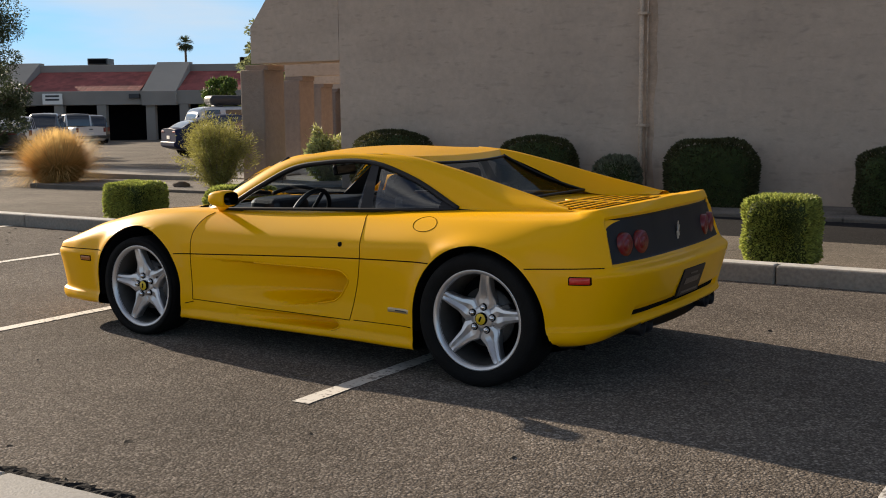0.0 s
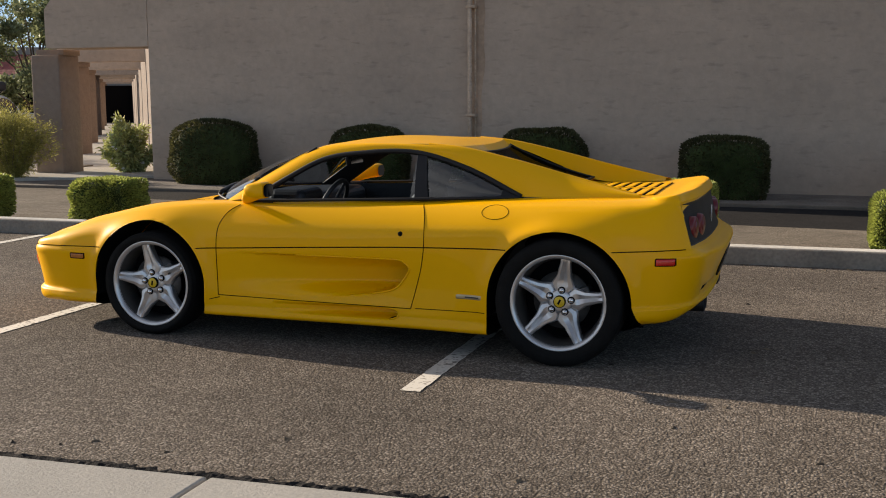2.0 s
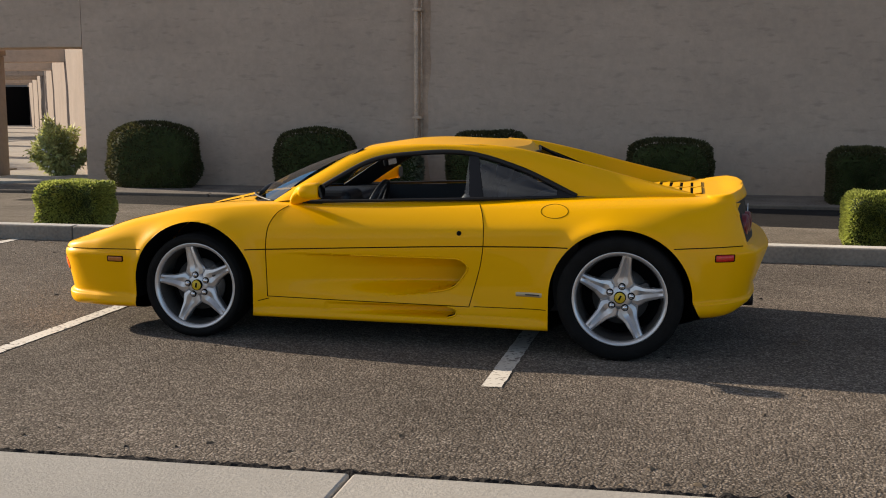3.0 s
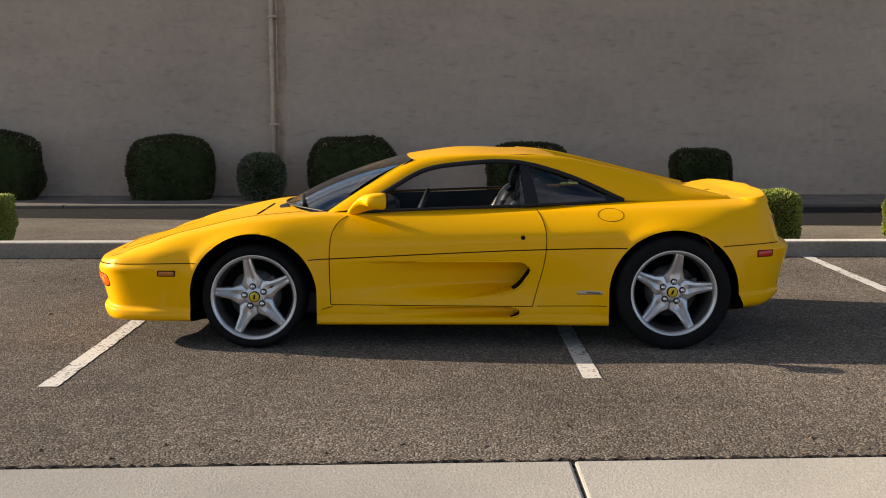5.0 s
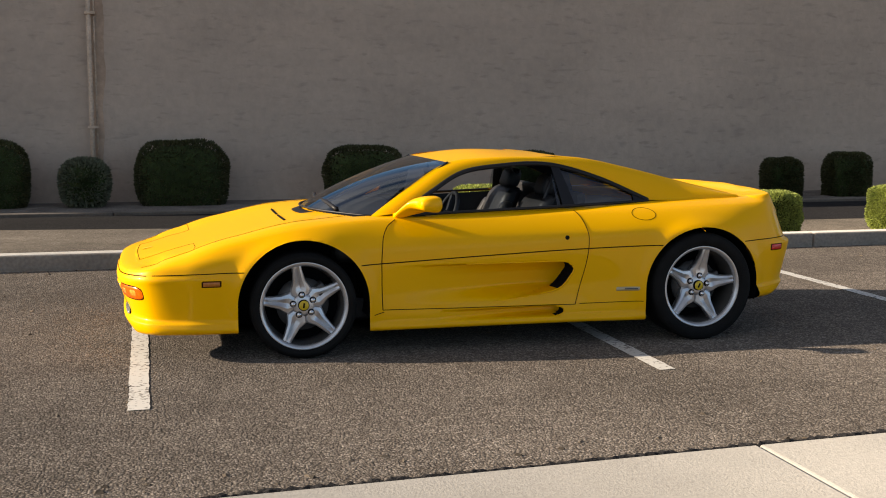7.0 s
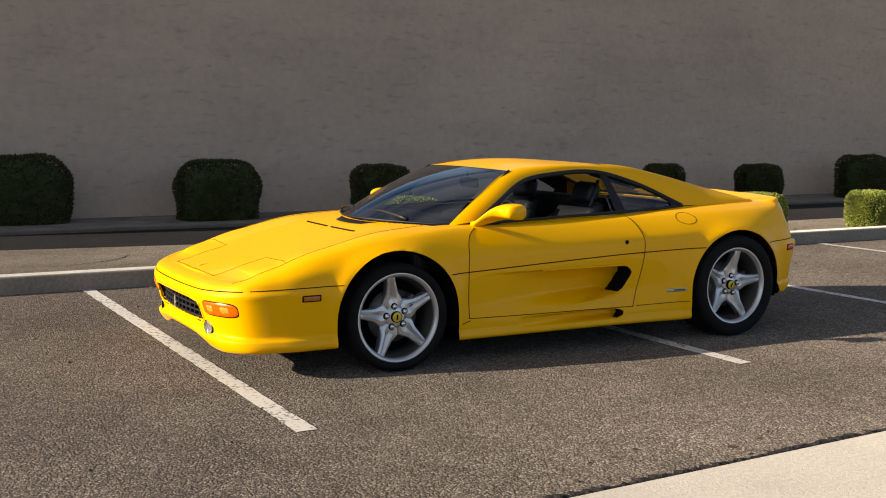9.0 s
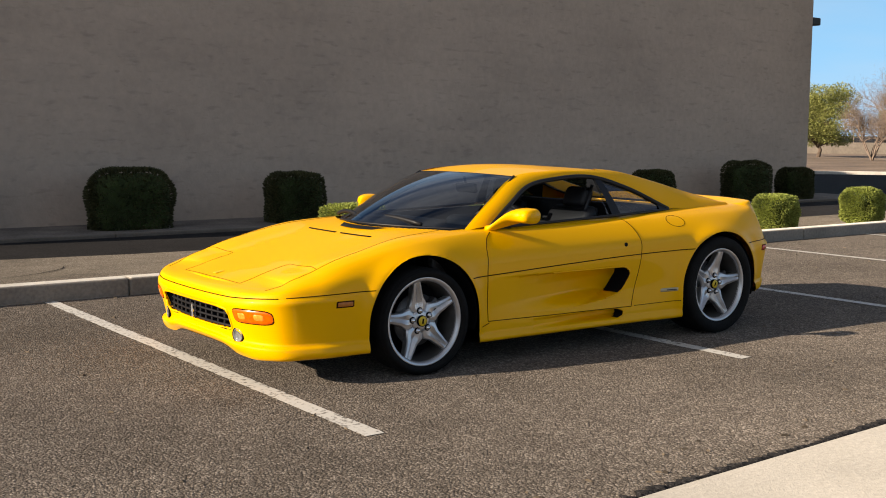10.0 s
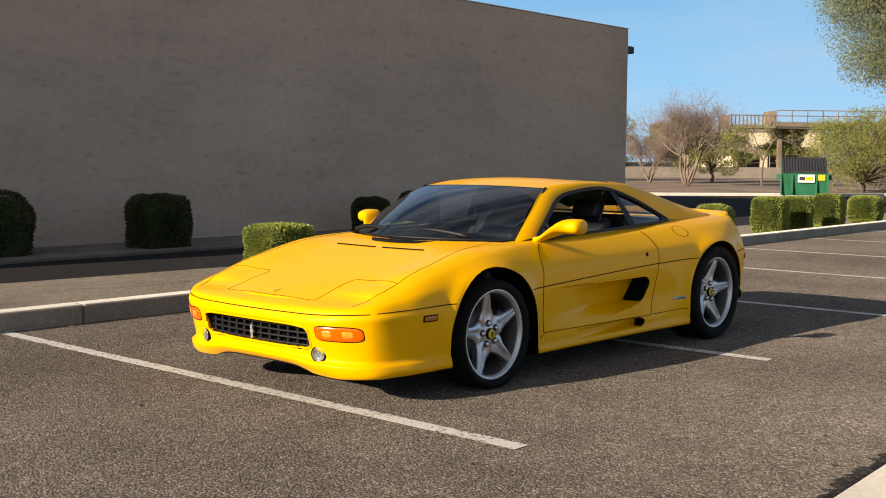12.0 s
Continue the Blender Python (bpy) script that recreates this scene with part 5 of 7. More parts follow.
def build_sports_car():
    car = thing("sports_car", "glossy yellow low mid-engined sports coupe parked across the bays", "car", CAR_X, CAR_Y, 0)
    tree = build_body(car)
    build_greenhouse(car)
    build_interior(car)
    build_door_mirror(car)
    # wheels and their wells
    front = build_wheel("front_wheel", 0.303, 0.225, 0.246, 0.034)
    rear = build_wheel("rear_wheel", 0.334, 0.275, 0.246, 0.050)
    for w, x, y, z, turn in ((front, 0.0, 0.752, 0.303, -10), (rear, 2.45, 0.795, 0.334, 9)):
        w.parent = car
        w.matrix_basis = pose(x, -y, z, 0, turn, 0)
        o = copy_thing(w, pose(x, y, z, 0, 25, 180))
        o.parent = car
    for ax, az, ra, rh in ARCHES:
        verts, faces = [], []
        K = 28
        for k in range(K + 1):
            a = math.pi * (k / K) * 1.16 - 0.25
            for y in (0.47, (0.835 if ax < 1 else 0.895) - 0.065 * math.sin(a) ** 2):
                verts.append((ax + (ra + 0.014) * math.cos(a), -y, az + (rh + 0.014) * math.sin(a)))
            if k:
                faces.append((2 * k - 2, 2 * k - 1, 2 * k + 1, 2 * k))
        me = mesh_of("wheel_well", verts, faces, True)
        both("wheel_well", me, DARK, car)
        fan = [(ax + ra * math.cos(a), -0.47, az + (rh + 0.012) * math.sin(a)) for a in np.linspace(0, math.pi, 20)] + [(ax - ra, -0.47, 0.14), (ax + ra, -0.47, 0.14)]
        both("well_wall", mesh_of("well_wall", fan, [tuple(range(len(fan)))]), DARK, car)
    # shut lines
    gz = lambda x: float(pchip(PLAN_S, LINES["groove_z"], np.interp(x, PLAN_X[:15], PLAN_S[:15])))
    shut_line(car, tree, [(x, gz(x)) for x in np.linspace(-0.83, -0.335, 14)], "side", 0.0028)
    shut_line(car, tree, [(x, gz(x)) for x in np.linspace(0.325, 2.175, 44)], "side", 0.0034)
    shut_line(car, tree, [(x, gz(x)) for x in np.linspace(2.725, 3.075, 14)], "side", 0.0030)
    shut_line(car, tree, [(y, float(np.interp(abs(y), [0, 0.47, 0.62, 0.75], [0.473, 0.476, 0.483, 0.489]))) for y in np.linspace(-0.74, 0.74, 60)], "front", 0.003, mirror=False)
    shut_line(car, tree, eased([(0.452, 0.262), (0.447, 0.45), (0.450, 0.60), (0.466, 0.69), (0.500, 0.742), (0.548, 0.772)]), "side", 0.0027)
    shut_line(car, tree, [(0.452, 0.262), (0.9, 0.255), (1.632, 0.250)], "side", 0.0024)
    shut_line(car, tree, eased([(1.632, 0.250), (1.662, 0.36), (1.698, 0.50), (1.711, 0.60), (1.707, 0.70), (1.684, 0.775), (1.655, 0.818)]), "side", 0.0025)
    shut_line(car, tree, [(1.66, 0.253), (2.06, 0.258)], "side", 0.0022)
    shut_line(car, tree, [(0.40, 0.235), (0.46, 0.250)], "side", 0.0025)
    # rounded rims of the scoops
    q = np.linspace(0.0, 0.80, 60)
    lip = np.stack([np.interp(q, LIP_Q, LIP_X), SCOOP_TOP - q * (SCOOP_TOP - SCOOP_BOT)], axis=1)
    rim = [(x, SCOOP_TOP + 0.003) for x in np.linspace(0.95, 1.53, 40)] + [(x + 0.006, z + (0.003 if k < 0.05 else -0.001)) for k, (x, z) in zip(q, lip)]
    shut_line(car, tree, rim, "side", 0.0055, YELLOW, name="scoop_rim")
    q = np.linspace(-0.98, 0.98, 30)
    shut_line(car, tree, [(1.562 - 0.055 * abs(k) ** 3, 0.216 + 0.031 * k) for k in q], "side", 0.005, YELLOW, name="scoop_rim")
    # front lid, lamp covers and vents
    shut_line(car, tree, [(-0.895, -0.36), (-0.905, -0.16), (-0.91, 0.0), (-0.905, 0.16), (-0.895, 0.36)], "top", 0.0018, mirror=False)
    shut_line(car, tree, [(-0.895, -0.36), (-0.62, -0.345), (-0.585, -0.36), (-0.585, -0.60), (-0.60, -0.68)], "top", 0.0017)
    shut_line(car, tree, [(-0.885, -0.635), (-0.80, -0.665), (-0.70, -0.682), (-0.60, -0.68), (-0.30, -0.66), (0.05, -0.62), (0.30, -0.60)], "top", 0.0019)
    for y0, y1 in ((-0.36, -0.03), (0.03, 0.36)):
        shut_line(car, tree, [(-0.050 + 0.01 * abs(y0), y0), (-0.050 + 0.01 * abs(y1), y1)], "top", 0.007, DARK, False, "lid_vent")
    # fuel flap
    ring = [(2.09 + 0.074 * math.cos(a), 0.782 + 0.034 * math.sin(a)) for a in np.linspace(0, 2 * math.pi, 40)]
    shut_line(car, tree, ring, "side", 0.0017, None, False, "fuel_flap_gap")
    # louvres of the engine lid: dark well with raised slats across it
    well = []
    for x in np.linspace(2.49, 2.865, 18):
        row = [h[0] + Vector((0, 0, 0.002)) for h in line_on(tree, [(x, y) for y in np.linspace(-0.43, 0.43, 15)], "top")]
        if len(row) == 15:
            well.append(row)
    part("louvre_well", mesh_of("louvre_well", [p for r in well for p in r], [(i * 15 + j, i * 15 + j + 1, (i + 1) * 15 + j + 1, (i + 1) * 15 + j) for i in range(len(well) - 1) for j in range(14)], True), DARK, car, "dark engine vent well")
    for k in range(6):
        x = 2.50 + k * 0.0625
        for y0, y1 in ((-0.43, -0.035), (0.035, 0.43)):
            verts, faces = [], []
            ys = np.linspace(y0, y1, 9)
            for i, y in enumerate(ys):
                h = line_on(tree, [(x, y), (x + 0.047, y)], "top")
                p, q = h[0][0], h[1][0]
                verts += [p + Vector((0, 0, 0.001)), p + Vector((0.002, 0, 0.003)), q + Vector((0, 0, 0.009)), q + Vector((0.002, 0, 0.004))]
                if i:
                    o = 4 * i
                    faces += [(o - 4 + a, o - 4 + (a + 1) % 4, o + (a + 1) % 4, o + a) for a in range(4)]
            faces += [(0, 1, 2, 3), (35, 34, 33, 32)]
            part("louvre_slat", mesh_of("louvre_slat", verts, faces), YELLOW, car)
    part("louvre_spine", tube_mesh("louvre_spine", [[h[0] for h in line_on(tree, [(x, 0.0) for x in np.linspace(2.48, 2.87, 12)], "top")]], 0.008, 8), YELLOW, car)
    # lamps and marks
    for s in (-1, 1):
        plate_on(tree, "front_marker_surround", car, "side", (-0.512, 0.444), 0.118, 0.044, GAP, 0.003, s, 0.03)
        plate_on(tree, "front_marker", car, "side", (-0.512, 0.444), 0.104, 0.032, AMBER_DARK, 0.006, s, 0.03, label="small amber side marker")
        plate_on(tree, "rear_marker_surround", car, "side", (2.985, 0.562), 0.112, 0.050, GAP, 0.003, s, 0.03)
        plate_on(tree, "rear_marker", car, "side", (2.985, 0.562), 0.100, 0.040, RED_MARK, 0.007, s, 0.03, label="small red side marker")
        plate_on(tree, "turn_lamp_surround", car, "front", (s * 0.597, 0.384), 0.262, 0.092, GAP, 0.003, round_=0.30, n=16, m=8)
        lamp = plate_on(tree, "turn_lamp", car, "front", (s * 0.597, 0.384), 0.250, 0.080, AMBER, 0.008, round_=0.28, label="amber front turn lamp", n=16, m=8)
        for y in (0.550, 0.655):
            plate_on(tree, "lamp_reflector", lamp, "front", (s * y, 0.384), 0.060, 0.050, AMBER_BRIGHT, 0.0095, round_=0.45)
        # fog lamp
        hit = line_on(tree, [(s * 0.47, 0.270)], "front")
        if hit:
            p, nn = hit[0]
            f = part("fog_lamp", lathe("fog_lamp", [(0.036, 0.02), (0.037, -0.003), (0.033, -0.006), (0.031, 0.001), (0.0, -0.004)], 24), LENS, car, "round clear fog lamp", at=Matrix.Translation(p + nn * 0.004) @ (Vector((-1, s * 0.30, -0.05)).to_track_quat("-Y", "Z").to_matrix().to_4x4()))
            part("fog_ring", lathe("fog_ring", [(0.045, 0.02), (0.045, -0.001), (0.037, -0.003)], 24), DARK, f)
        # round tail lamps
        for y in (0.60, 0.455):
            hit = line_on(tree, [(s * y, 0.710)], "rear")
            if hit:
                t = part("tail_lamp", lathe("tail_lamp", [(0.060, 0.02), (0.060, -0.008), (0.053, -0.015), (0.030, -0.018), (0.0, -0.019)], 32), RED_LENS, car, "round red tail lamp", at=Matrix.Translation(hit[0][0]) @ pose(0, 0, 0, 0, 0, 90 + s * 10))
                part("lamp_core", lathe("lamp_core", [(0.034, -0.013), (0.029, -0.0200), (0.0, -0.0215)], 20), RED_LENS, t)
        # exhaust pipes
        for y in (0.50, 0.41):
            part("exhaust_pipe", lathe("exhaust_pipe", [(0.040, 0.16), (0.042, -0.05), (0.039, -0.055), (0.036, -0.05), (0.034, 0.10), (0.0, 0.10)], 24), BLACK_TRIM, car, "dark round exhaust tail pipe", at=pose(3.095, s * y, 0.296, 0, 0, 90))
        # badge on the rear fender and lock on the door
        plate_on(tree, "fender_badge", car, "side", (1.965, 0.335), 0.155, 0.028, BADGE, 0.004, s, 0.03)
        plate_on(tree, "badge_bar", car, "side", (1.985, 0.335), 0.095, 0.011, METAL_DARK, 0.0055, s, 0.03)
        hit = line_on(tree, [(1.575, 0.655)], "side", s)
        if hit:
            part("door_lock", lathe("door_lock", [(0.013, 0.01), (0.013, -0.004), (0.009, -0.006), (0.0, -0.006)], 16), DARK, car, at=Matrix.Translation(hit[0][0]) @ pose(0, 0, 0, 0, 0, 0 if s < 0 else 180))
    # grille bars and plain emblems
    for k in range(4):
        z = 0.306 + k * 0.0307
        part("grille_bar", tube_mesh("grille_bar", [[(-0.985 + 0.035 * (y / 0.44) ** 2, y, z) for y in np.linspace(-0.425, 0.425, 20)]], 0.0075, 5), BLACK_TRIM, car)
    for k in range(12):
        y = -0.385 + k * 0.07
        part("grille_post", box(-0.985 + 0.03 * (y / 0.44) ** 2, -0.955 + 0.03 * (y / 0.44) ** 2, y - 0.008, y + 0.008, 0.290, 0.414, 0.003, 1), BLACK_TRIM, car)
    ring = [(0.430 * math.copysign(abs(math.cos(a)) ** 0.25, math.cos(a)), 0.352 + 0.0655 * math.copysign(abs(math.sin(a)) ** 0.33, math.sin(a))) for a in np.linspace(0, 2 * math.pi, 120)]
    shut_line(car, tree, ring, "front", 0.008, YELLOW, False, "grille_rim")
    emblem(car, pose(-1.012, 0.0, 0.348, 0, 0, 90), 0.085, "grille_emblem")
    hit = line_on(tree, [(0.0, 0.712)], "rear")
    if hit:
        emblem(car, Matrix.Translation(hit[0][0] + Vector((0.008, 0, 0))) @ pose(0, 0, 0, 0, 0, 90), 0.125, "tail_emblem")
    hit = line_on(tree, [(-0.85, 0.0)], "top")
    if hit:
        part("nose_badge", box(-0.028, 0.028, -0.020, 0.020, 0.0, 0.004, 0.002, 1), CAP_YELLOW, car, at=Matrix.Translation(hit[0][0]) @ pose(0, 0, 0, 0, -12, 0))
    # number plate: dark dealer plate with plain bars
    plate = part("number_plate", box(0.0, 0.012, -0.155, 0.155, -0.078, 0.078, 0.004, 1), BLACK_TRIM, car, "dark dealer plate with pale bars", at=pose(3.197, 0, 0.472, 0, 18, 0))
    for z, w, h in ((0.045, 0.10, 0.010), (0.005, 0.21, 0.034), (-0.055, 0.24, 0.014)):
        part("plate_bar", box(0.012, 0.0145, -w / 2, w / 2, z - h / 2, z + h / 2, 0.001, 1), LEATHER_GREY, plate)
    # wipers
    for y0, y1 in ((-0.45, 0.12), (0.15, 0.52)):
        part("wiper", tube_mesh("wiper", [[(0.215 + 0.20 * (t * y1 + (1 - t) * y0) ** 2, t * y1 + (1 - t) * y0, 0.812 + 0.03 * math.sin(3 * t)) for t in np.linspace(0, 1, 10)]], 0.014, 6), BLACK_TRIM, car)
    return car


def emblem(car, m, size, name):
    """A plain upright silver shape."""
    pts = [(0.0, -0.5), (0.12, -0.42), (0.10, -0.15), (0.24, -0.10), (0.14, 0.08), (0.22, 0.30), (0.08, 0.36), (0.02, 0.5), (-0.08, 0.38), (-0.10, 0.10), (-0.24, 0.02), (-0.12, -0.12), (-0.16, -0.36)]
    bm = bmesh.new()
    lo = [bm.verts.new((x * size * 0.75, 0, z * size)) for x, z in pts]
    hi = [bm.verts.new((x * size * 0.75, 0.005, z * size)) for x, z in pts]
    bm.faces.new(lo)
    bm.faces.new(hi[::-1])
    for i in range(len(pts)):
        j = (i + 1) % len(pts)
        bm.faces.new((lo[j], lo[i], hi[i], hi[j]))
    bmesh.ops.recalc_face_normals(bm, faces=bm.faces[:])
    part(name, bm, ALLOY, car, "plain silver emblem", at=m)


build_sports_car()


# ---- plants ----
def leaf_material(name, base, rand=0.35, through=0.3):
    m = material(name, base, 0.6, rand=rand, vary=0.2, scale=2.0, spec=0.3)
    n, l = m.node_tree.nodes, m.node_tree.links
    p = n["Principled BSDF"]
    tr, mix = n.new("ShaderNodeBsdfTranslucent"), n.new("ShaderNodeMixShader")
    src = p.inputs["Base Color"].links[0].from_socket
    l.new(src, tr.inputs["Color"])
    mix.inputs["Fac"].default_value = through
    l.new(p.outputs["BSDF"], mix.inputs[1])
    l.new(tr.outputs["BSDF"], mix.inputs[2])
    l.new(mix.outputs["Shader"], n["Material Output"].inputs["Surface"])
    return m


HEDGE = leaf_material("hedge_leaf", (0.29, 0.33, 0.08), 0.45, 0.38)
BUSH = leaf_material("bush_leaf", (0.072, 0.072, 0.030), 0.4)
BUSH_PALE = leaf_material("pale_bush_leaf", (0.16, 0.17, 0.11), 0.4)
CORE = material("twig_core", (0.035, 0.052, 0.010), 0.95, vary=0.3, scale=8)
FERN = leaf_material("feathery_leaf", (0.31, 0.295, 0.085), 0.35, 0.4)
OLEANDER = leaf_material("oleander_leaf", (0.44, 0.47, 0.20), 0.35)
PETAL = material("white_petal", (0.75, 0.74, 0.70), 0.7)
STRAW = leaf_material("dry_grass", (0.66, 0.46, 0.19), 0.3, 0.5)
BARK = material("bark", (0.14, 0.10, 0.075), 0.95, vary=0.3, scale=6, bump=0.5, bump_scale=40)
TWIG = material("dry_twig", (0.22, 0.165, 0.13), 0.95, vary=0.25, scale=3)
PALO = leaf_material("palo_verde_leaf", (0.27, 0.28, 0.085), 0.35, 0.4)
TAMARISK = leaf_material("grey_green_leaf", (0.20, 0.225, 0.115), 0.35, 0.35)
PINE = leaf_material("pine_leaf", (0.065, 0.085, 0.04), 0.35, 0.2)
FRESH = leaf_material("fresh_leaf", (0.10, 0.15, 0.035), 0.35, 0.3)


def leaves(name, pts, nrm, size, seed=0, long_=1.6, droop=0.6):
    """One mesh of many small folded leaves at the points, turned roughly along the normals."""
    g = np.random.default_rng(seed)
    pts, nrm = np.asarray(pts, float), np.asarray(nrm, float)
    n = len(pts)
    d = nrm + g.normal(0, droop, (n, 3))
    d /= np.linalg.norm(d, axis=1, keepdims=True) + 1e-9
    s = np.cross(d, g.normal(0, 1, (n, 3)))
    s /= np.linalg.norm(s, axis=1, keepdims=True) + 1e-9
    up = np.cross(s, d)
    k = size * g.uniform(0.6, 1.35, (n, 1))
    a = pts - d * k * 0.25
    b = pts + s * k * 0.5 + d * k * long_ * 0.35 + up * k * 0.10
    c = pts + d * k * long_ * 0.95
    e = pts - s * k * 0.5 + d * k * long_ * 0.35 + up * k * 0.10
    verts = np.stack([a, b, c, e], axis=1).reshape(-1, 3)
    me = bpy.data.meshes.new(name)
    me.vertices.add(4 * n)
    me.vertices.foreach_set("co", verts.ravel())
    me.loops.add(4 * n)
    me.loops.foreach_set("vertex_index", np.arange(4 * n))
    me.polygons.add(n)
    me.polygons.foreach_set("loop_start", np.arange(0, 4 * n, 4))
    me.update()
    me.validate()
    return me


def clipped(n, power, seed, flat=1.0, lump=0.05, taper=0.0):
    """Points and normals on a clipped, rounded block of size 1 (x and y from -0.5 to 0.5, z from 0 to 1)."""
    g = np.random.default_rng(seed)
    d = g.normal(0, 1, (n, 3))
    d /= np.linalg.norm(d, axis=1, keepdims=True)
    r = 1 / (np.abs(d) ** power).sum(axis=1) ** (1 / power)
    p = d * r[:, None]
    wave = np.sin(p[:, 0] * 5 + seed) * np.sin(p[:, 1] * 4 + 2 * seed) * np.sin(p[:, 2] * 6 + seed)
    depth = 1 - np.abs(g.normal(0, 0.035, n)) + lump * wave
    nn = np.sign(p) * np.abs(p) ** (power - 1)
    nn /= np.linalg.norm(nn, axis=1, keepdims=True) + 1e-9
    p = p * depth[:, None]
    z = p[:, 2] * 0.5 + 0.5
    shrink = 1 - taper * (1 - z)
    return np.stack([p[:, 0] * 0.5 * shrink, p[:, 1] * 0.5 * shrink, z], axis=1), nn


def core_block(power, seed, taper=0.0, k=0.93):
    bm = bmesh.new()
    bmesh.ops.create_icosphere(bm, subdivisions=3, radius=1.0)
    for v in bm.verts:
        d = np.array(v.co)
        r = k / (np.abs(d) ** power).sum() ** (1 / power)
        z = d[2] * r * 0.5 + 0.5
        s = 1 - taper * (1 - z)
        v.co = Vector((d[0] * r * 0.5 * s, d[1] * r * 0.5 * s, z))
    me = bpy.data.meshes.new("core")
    bm.to_mesh(me)
    bm.free()
    return me


def clipped_bush(name, label, category, group, x0, x1, y0, y1, z0, z1, mat, power, count, leaf, seed, taper=0.0):
    """A clipped bush: dark twiggy core, a skin of leaves, a short stem."""
    w, d, h = x1 - x0, y1 - y0, z1 - z0
    ob = thing(name, label, category, (x0 + x1) / 2, (y0 + y1) / 2, z0, 0, group)
    p, nn = clipped(count, power, seed, taper=taper)
    sc = np.array([w, d, h])
    k = 1 - 1.7 * leaf / sc
    me = leaves("foliage", p * sc * k + np.array([0, 0, leaf * 0.6]), nn / sc * min(w, d, h), leaf, seed)
    part("foliage", me, mat, ob, "dense clipped leaves")
    c = core_block(power, seed, taper)
    c.transform(Matrix.Diagonal((*(sc * k * 0.99), 1)))
    part("core", c, CORE, ob)
    g = random.Random(seed)
    stems = [[(g.uniform(-0.1, 0.1) * w, g.uniform(-0.1, 0.1) * d, -0.06), (g.uniform(-0.2, 0.2) * w, g.uniform(-0.2, 0.2) * d, 0.3 * h)] for _ in range(5)]
    part("stem", tube_mesh("stem", stems, 0.012, 5), BARK, ob)
    return ob


# clipped hedges behind the kerb
square = "low clipped square green hedge block behind the kerb"
ball = "low clipped rounded green bush behind the kerb"
for i, (x0, x1, y0, y1, h, pw, lab) in enumerate((
        (-10.85, -10.2, 9.6, 10.2, 0.50, 8, square), (-9.12, -8.40, 9.6, 10.2, 0.50, 8, square),
        (-2.82, -2.24, 9.62, 10.2, 0.60, 8, square), (-0.92, -0.36, 9.62, 10.2, 0.53, 6, square),
        (0.60, 1.12, 9.62, 10.2, 0.49, 5, ball), (2.22, 2.78, 9.62, 10.2, 0.53, 5, ball), (4.32, 4.82, 9.62, 10.2, 0.51, 5, ball), (6.45, 7.0, 9.62, 10.2, 0.56, 4, ball),
        (8.58, 9.08, 9.62, 10.2, 0.64, 7, square), (9.80, 10.10, 9.62, 10.2, 0.62, 7, square), (11.18, 11.66, 9.62, 10.2, 0.64, 6, square), (13.15, 13.78, 9.62, 10.25, 0.57, 5, ball))):
    z0 = 0.01
    clipped_bush("hedge", lab, "hedge", "hedges behind the kerb", x0, x1, y0, y1, z0, z0 + h, HEDGE, pw, 15000 if x0 < 4 else 12000, 0.018 if x0 < 4 else 0.022, 11 + i)

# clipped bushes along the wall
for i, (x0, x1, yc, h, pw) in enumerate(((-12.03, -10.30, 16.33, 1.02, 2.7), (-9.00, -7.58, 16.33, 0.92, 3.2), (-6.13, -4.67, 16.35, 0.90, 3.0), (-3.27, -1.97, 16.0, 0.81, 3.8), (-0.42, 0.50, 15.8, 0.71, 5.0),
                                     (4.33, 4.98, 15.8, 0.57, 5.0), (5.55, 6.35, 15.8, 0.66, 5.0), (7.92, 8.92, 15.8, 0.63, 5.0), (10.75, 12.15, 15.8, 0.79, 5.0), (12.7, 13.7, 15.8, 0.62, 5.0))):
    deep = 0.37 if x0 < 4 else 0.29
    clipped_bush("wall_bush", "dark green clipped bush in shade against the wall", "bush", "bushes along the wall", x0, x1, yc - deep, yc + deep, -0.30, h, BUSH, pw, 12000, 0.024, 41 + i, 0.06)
clipped_bush("small_wall_bush", "small loose grey-green bush at the foot of the downpipe", "bush", "bushes along the wall", -7.21, -6.43, 15.85, 16.5, -0.14, 0.64, BUSH_PALE, 2.6, 4500, 0.034, 77, 0.1)


def grass_tuft(x, y, z, r, h, n, seed):
    """A round clump of long thin blades that bend outwards."""
    g = np.random.default_rng(seed)
    verts, faces = [], []
    for i in range(n):
        a, lean = g.uniform(0, 2 * math.pi), abs(g.normal(0.45, 0.35))
        b = g.uniform(0, 0.35) * r
        L = h * g.uniform(0.75, 1.2)
        d = np.array([math.cos(a), math.sin(a), 0])
        s = np.array([-math.sin(a), math.cos(a), 0]) * 0.006
        p0 = d * b
        o = len(verts)
        for t, w in ((0, 1.0), (0.4, 0.9), (0.75, 0.6), (1.0, 0.1)):
            th = lean * (0.5 + 0.9 * t)
            p = p0 + d * math.sin(th) * L * t * 0.95 + np.array([0, 0, math.cos(th) * L * t])
            verts += [tuple(p - s * w), tuple(p + s * w)]
        faces += [(o + 2 * k, o + 2 * k + 1, o + 2 * k + 3, o + 2 * k + 2) for k in range(3)]
    ob = thing("ornamental_grass", "round tuft of dry golden ornamental grass in the island", "grass", x, y, z)
    part("blades", mesh_of("blades", verts, faces), STRAW, ob)
    return ob


grass_tuft(-19.83, 16.04, -0.19, 1.0, 1.06, 11000, 3)


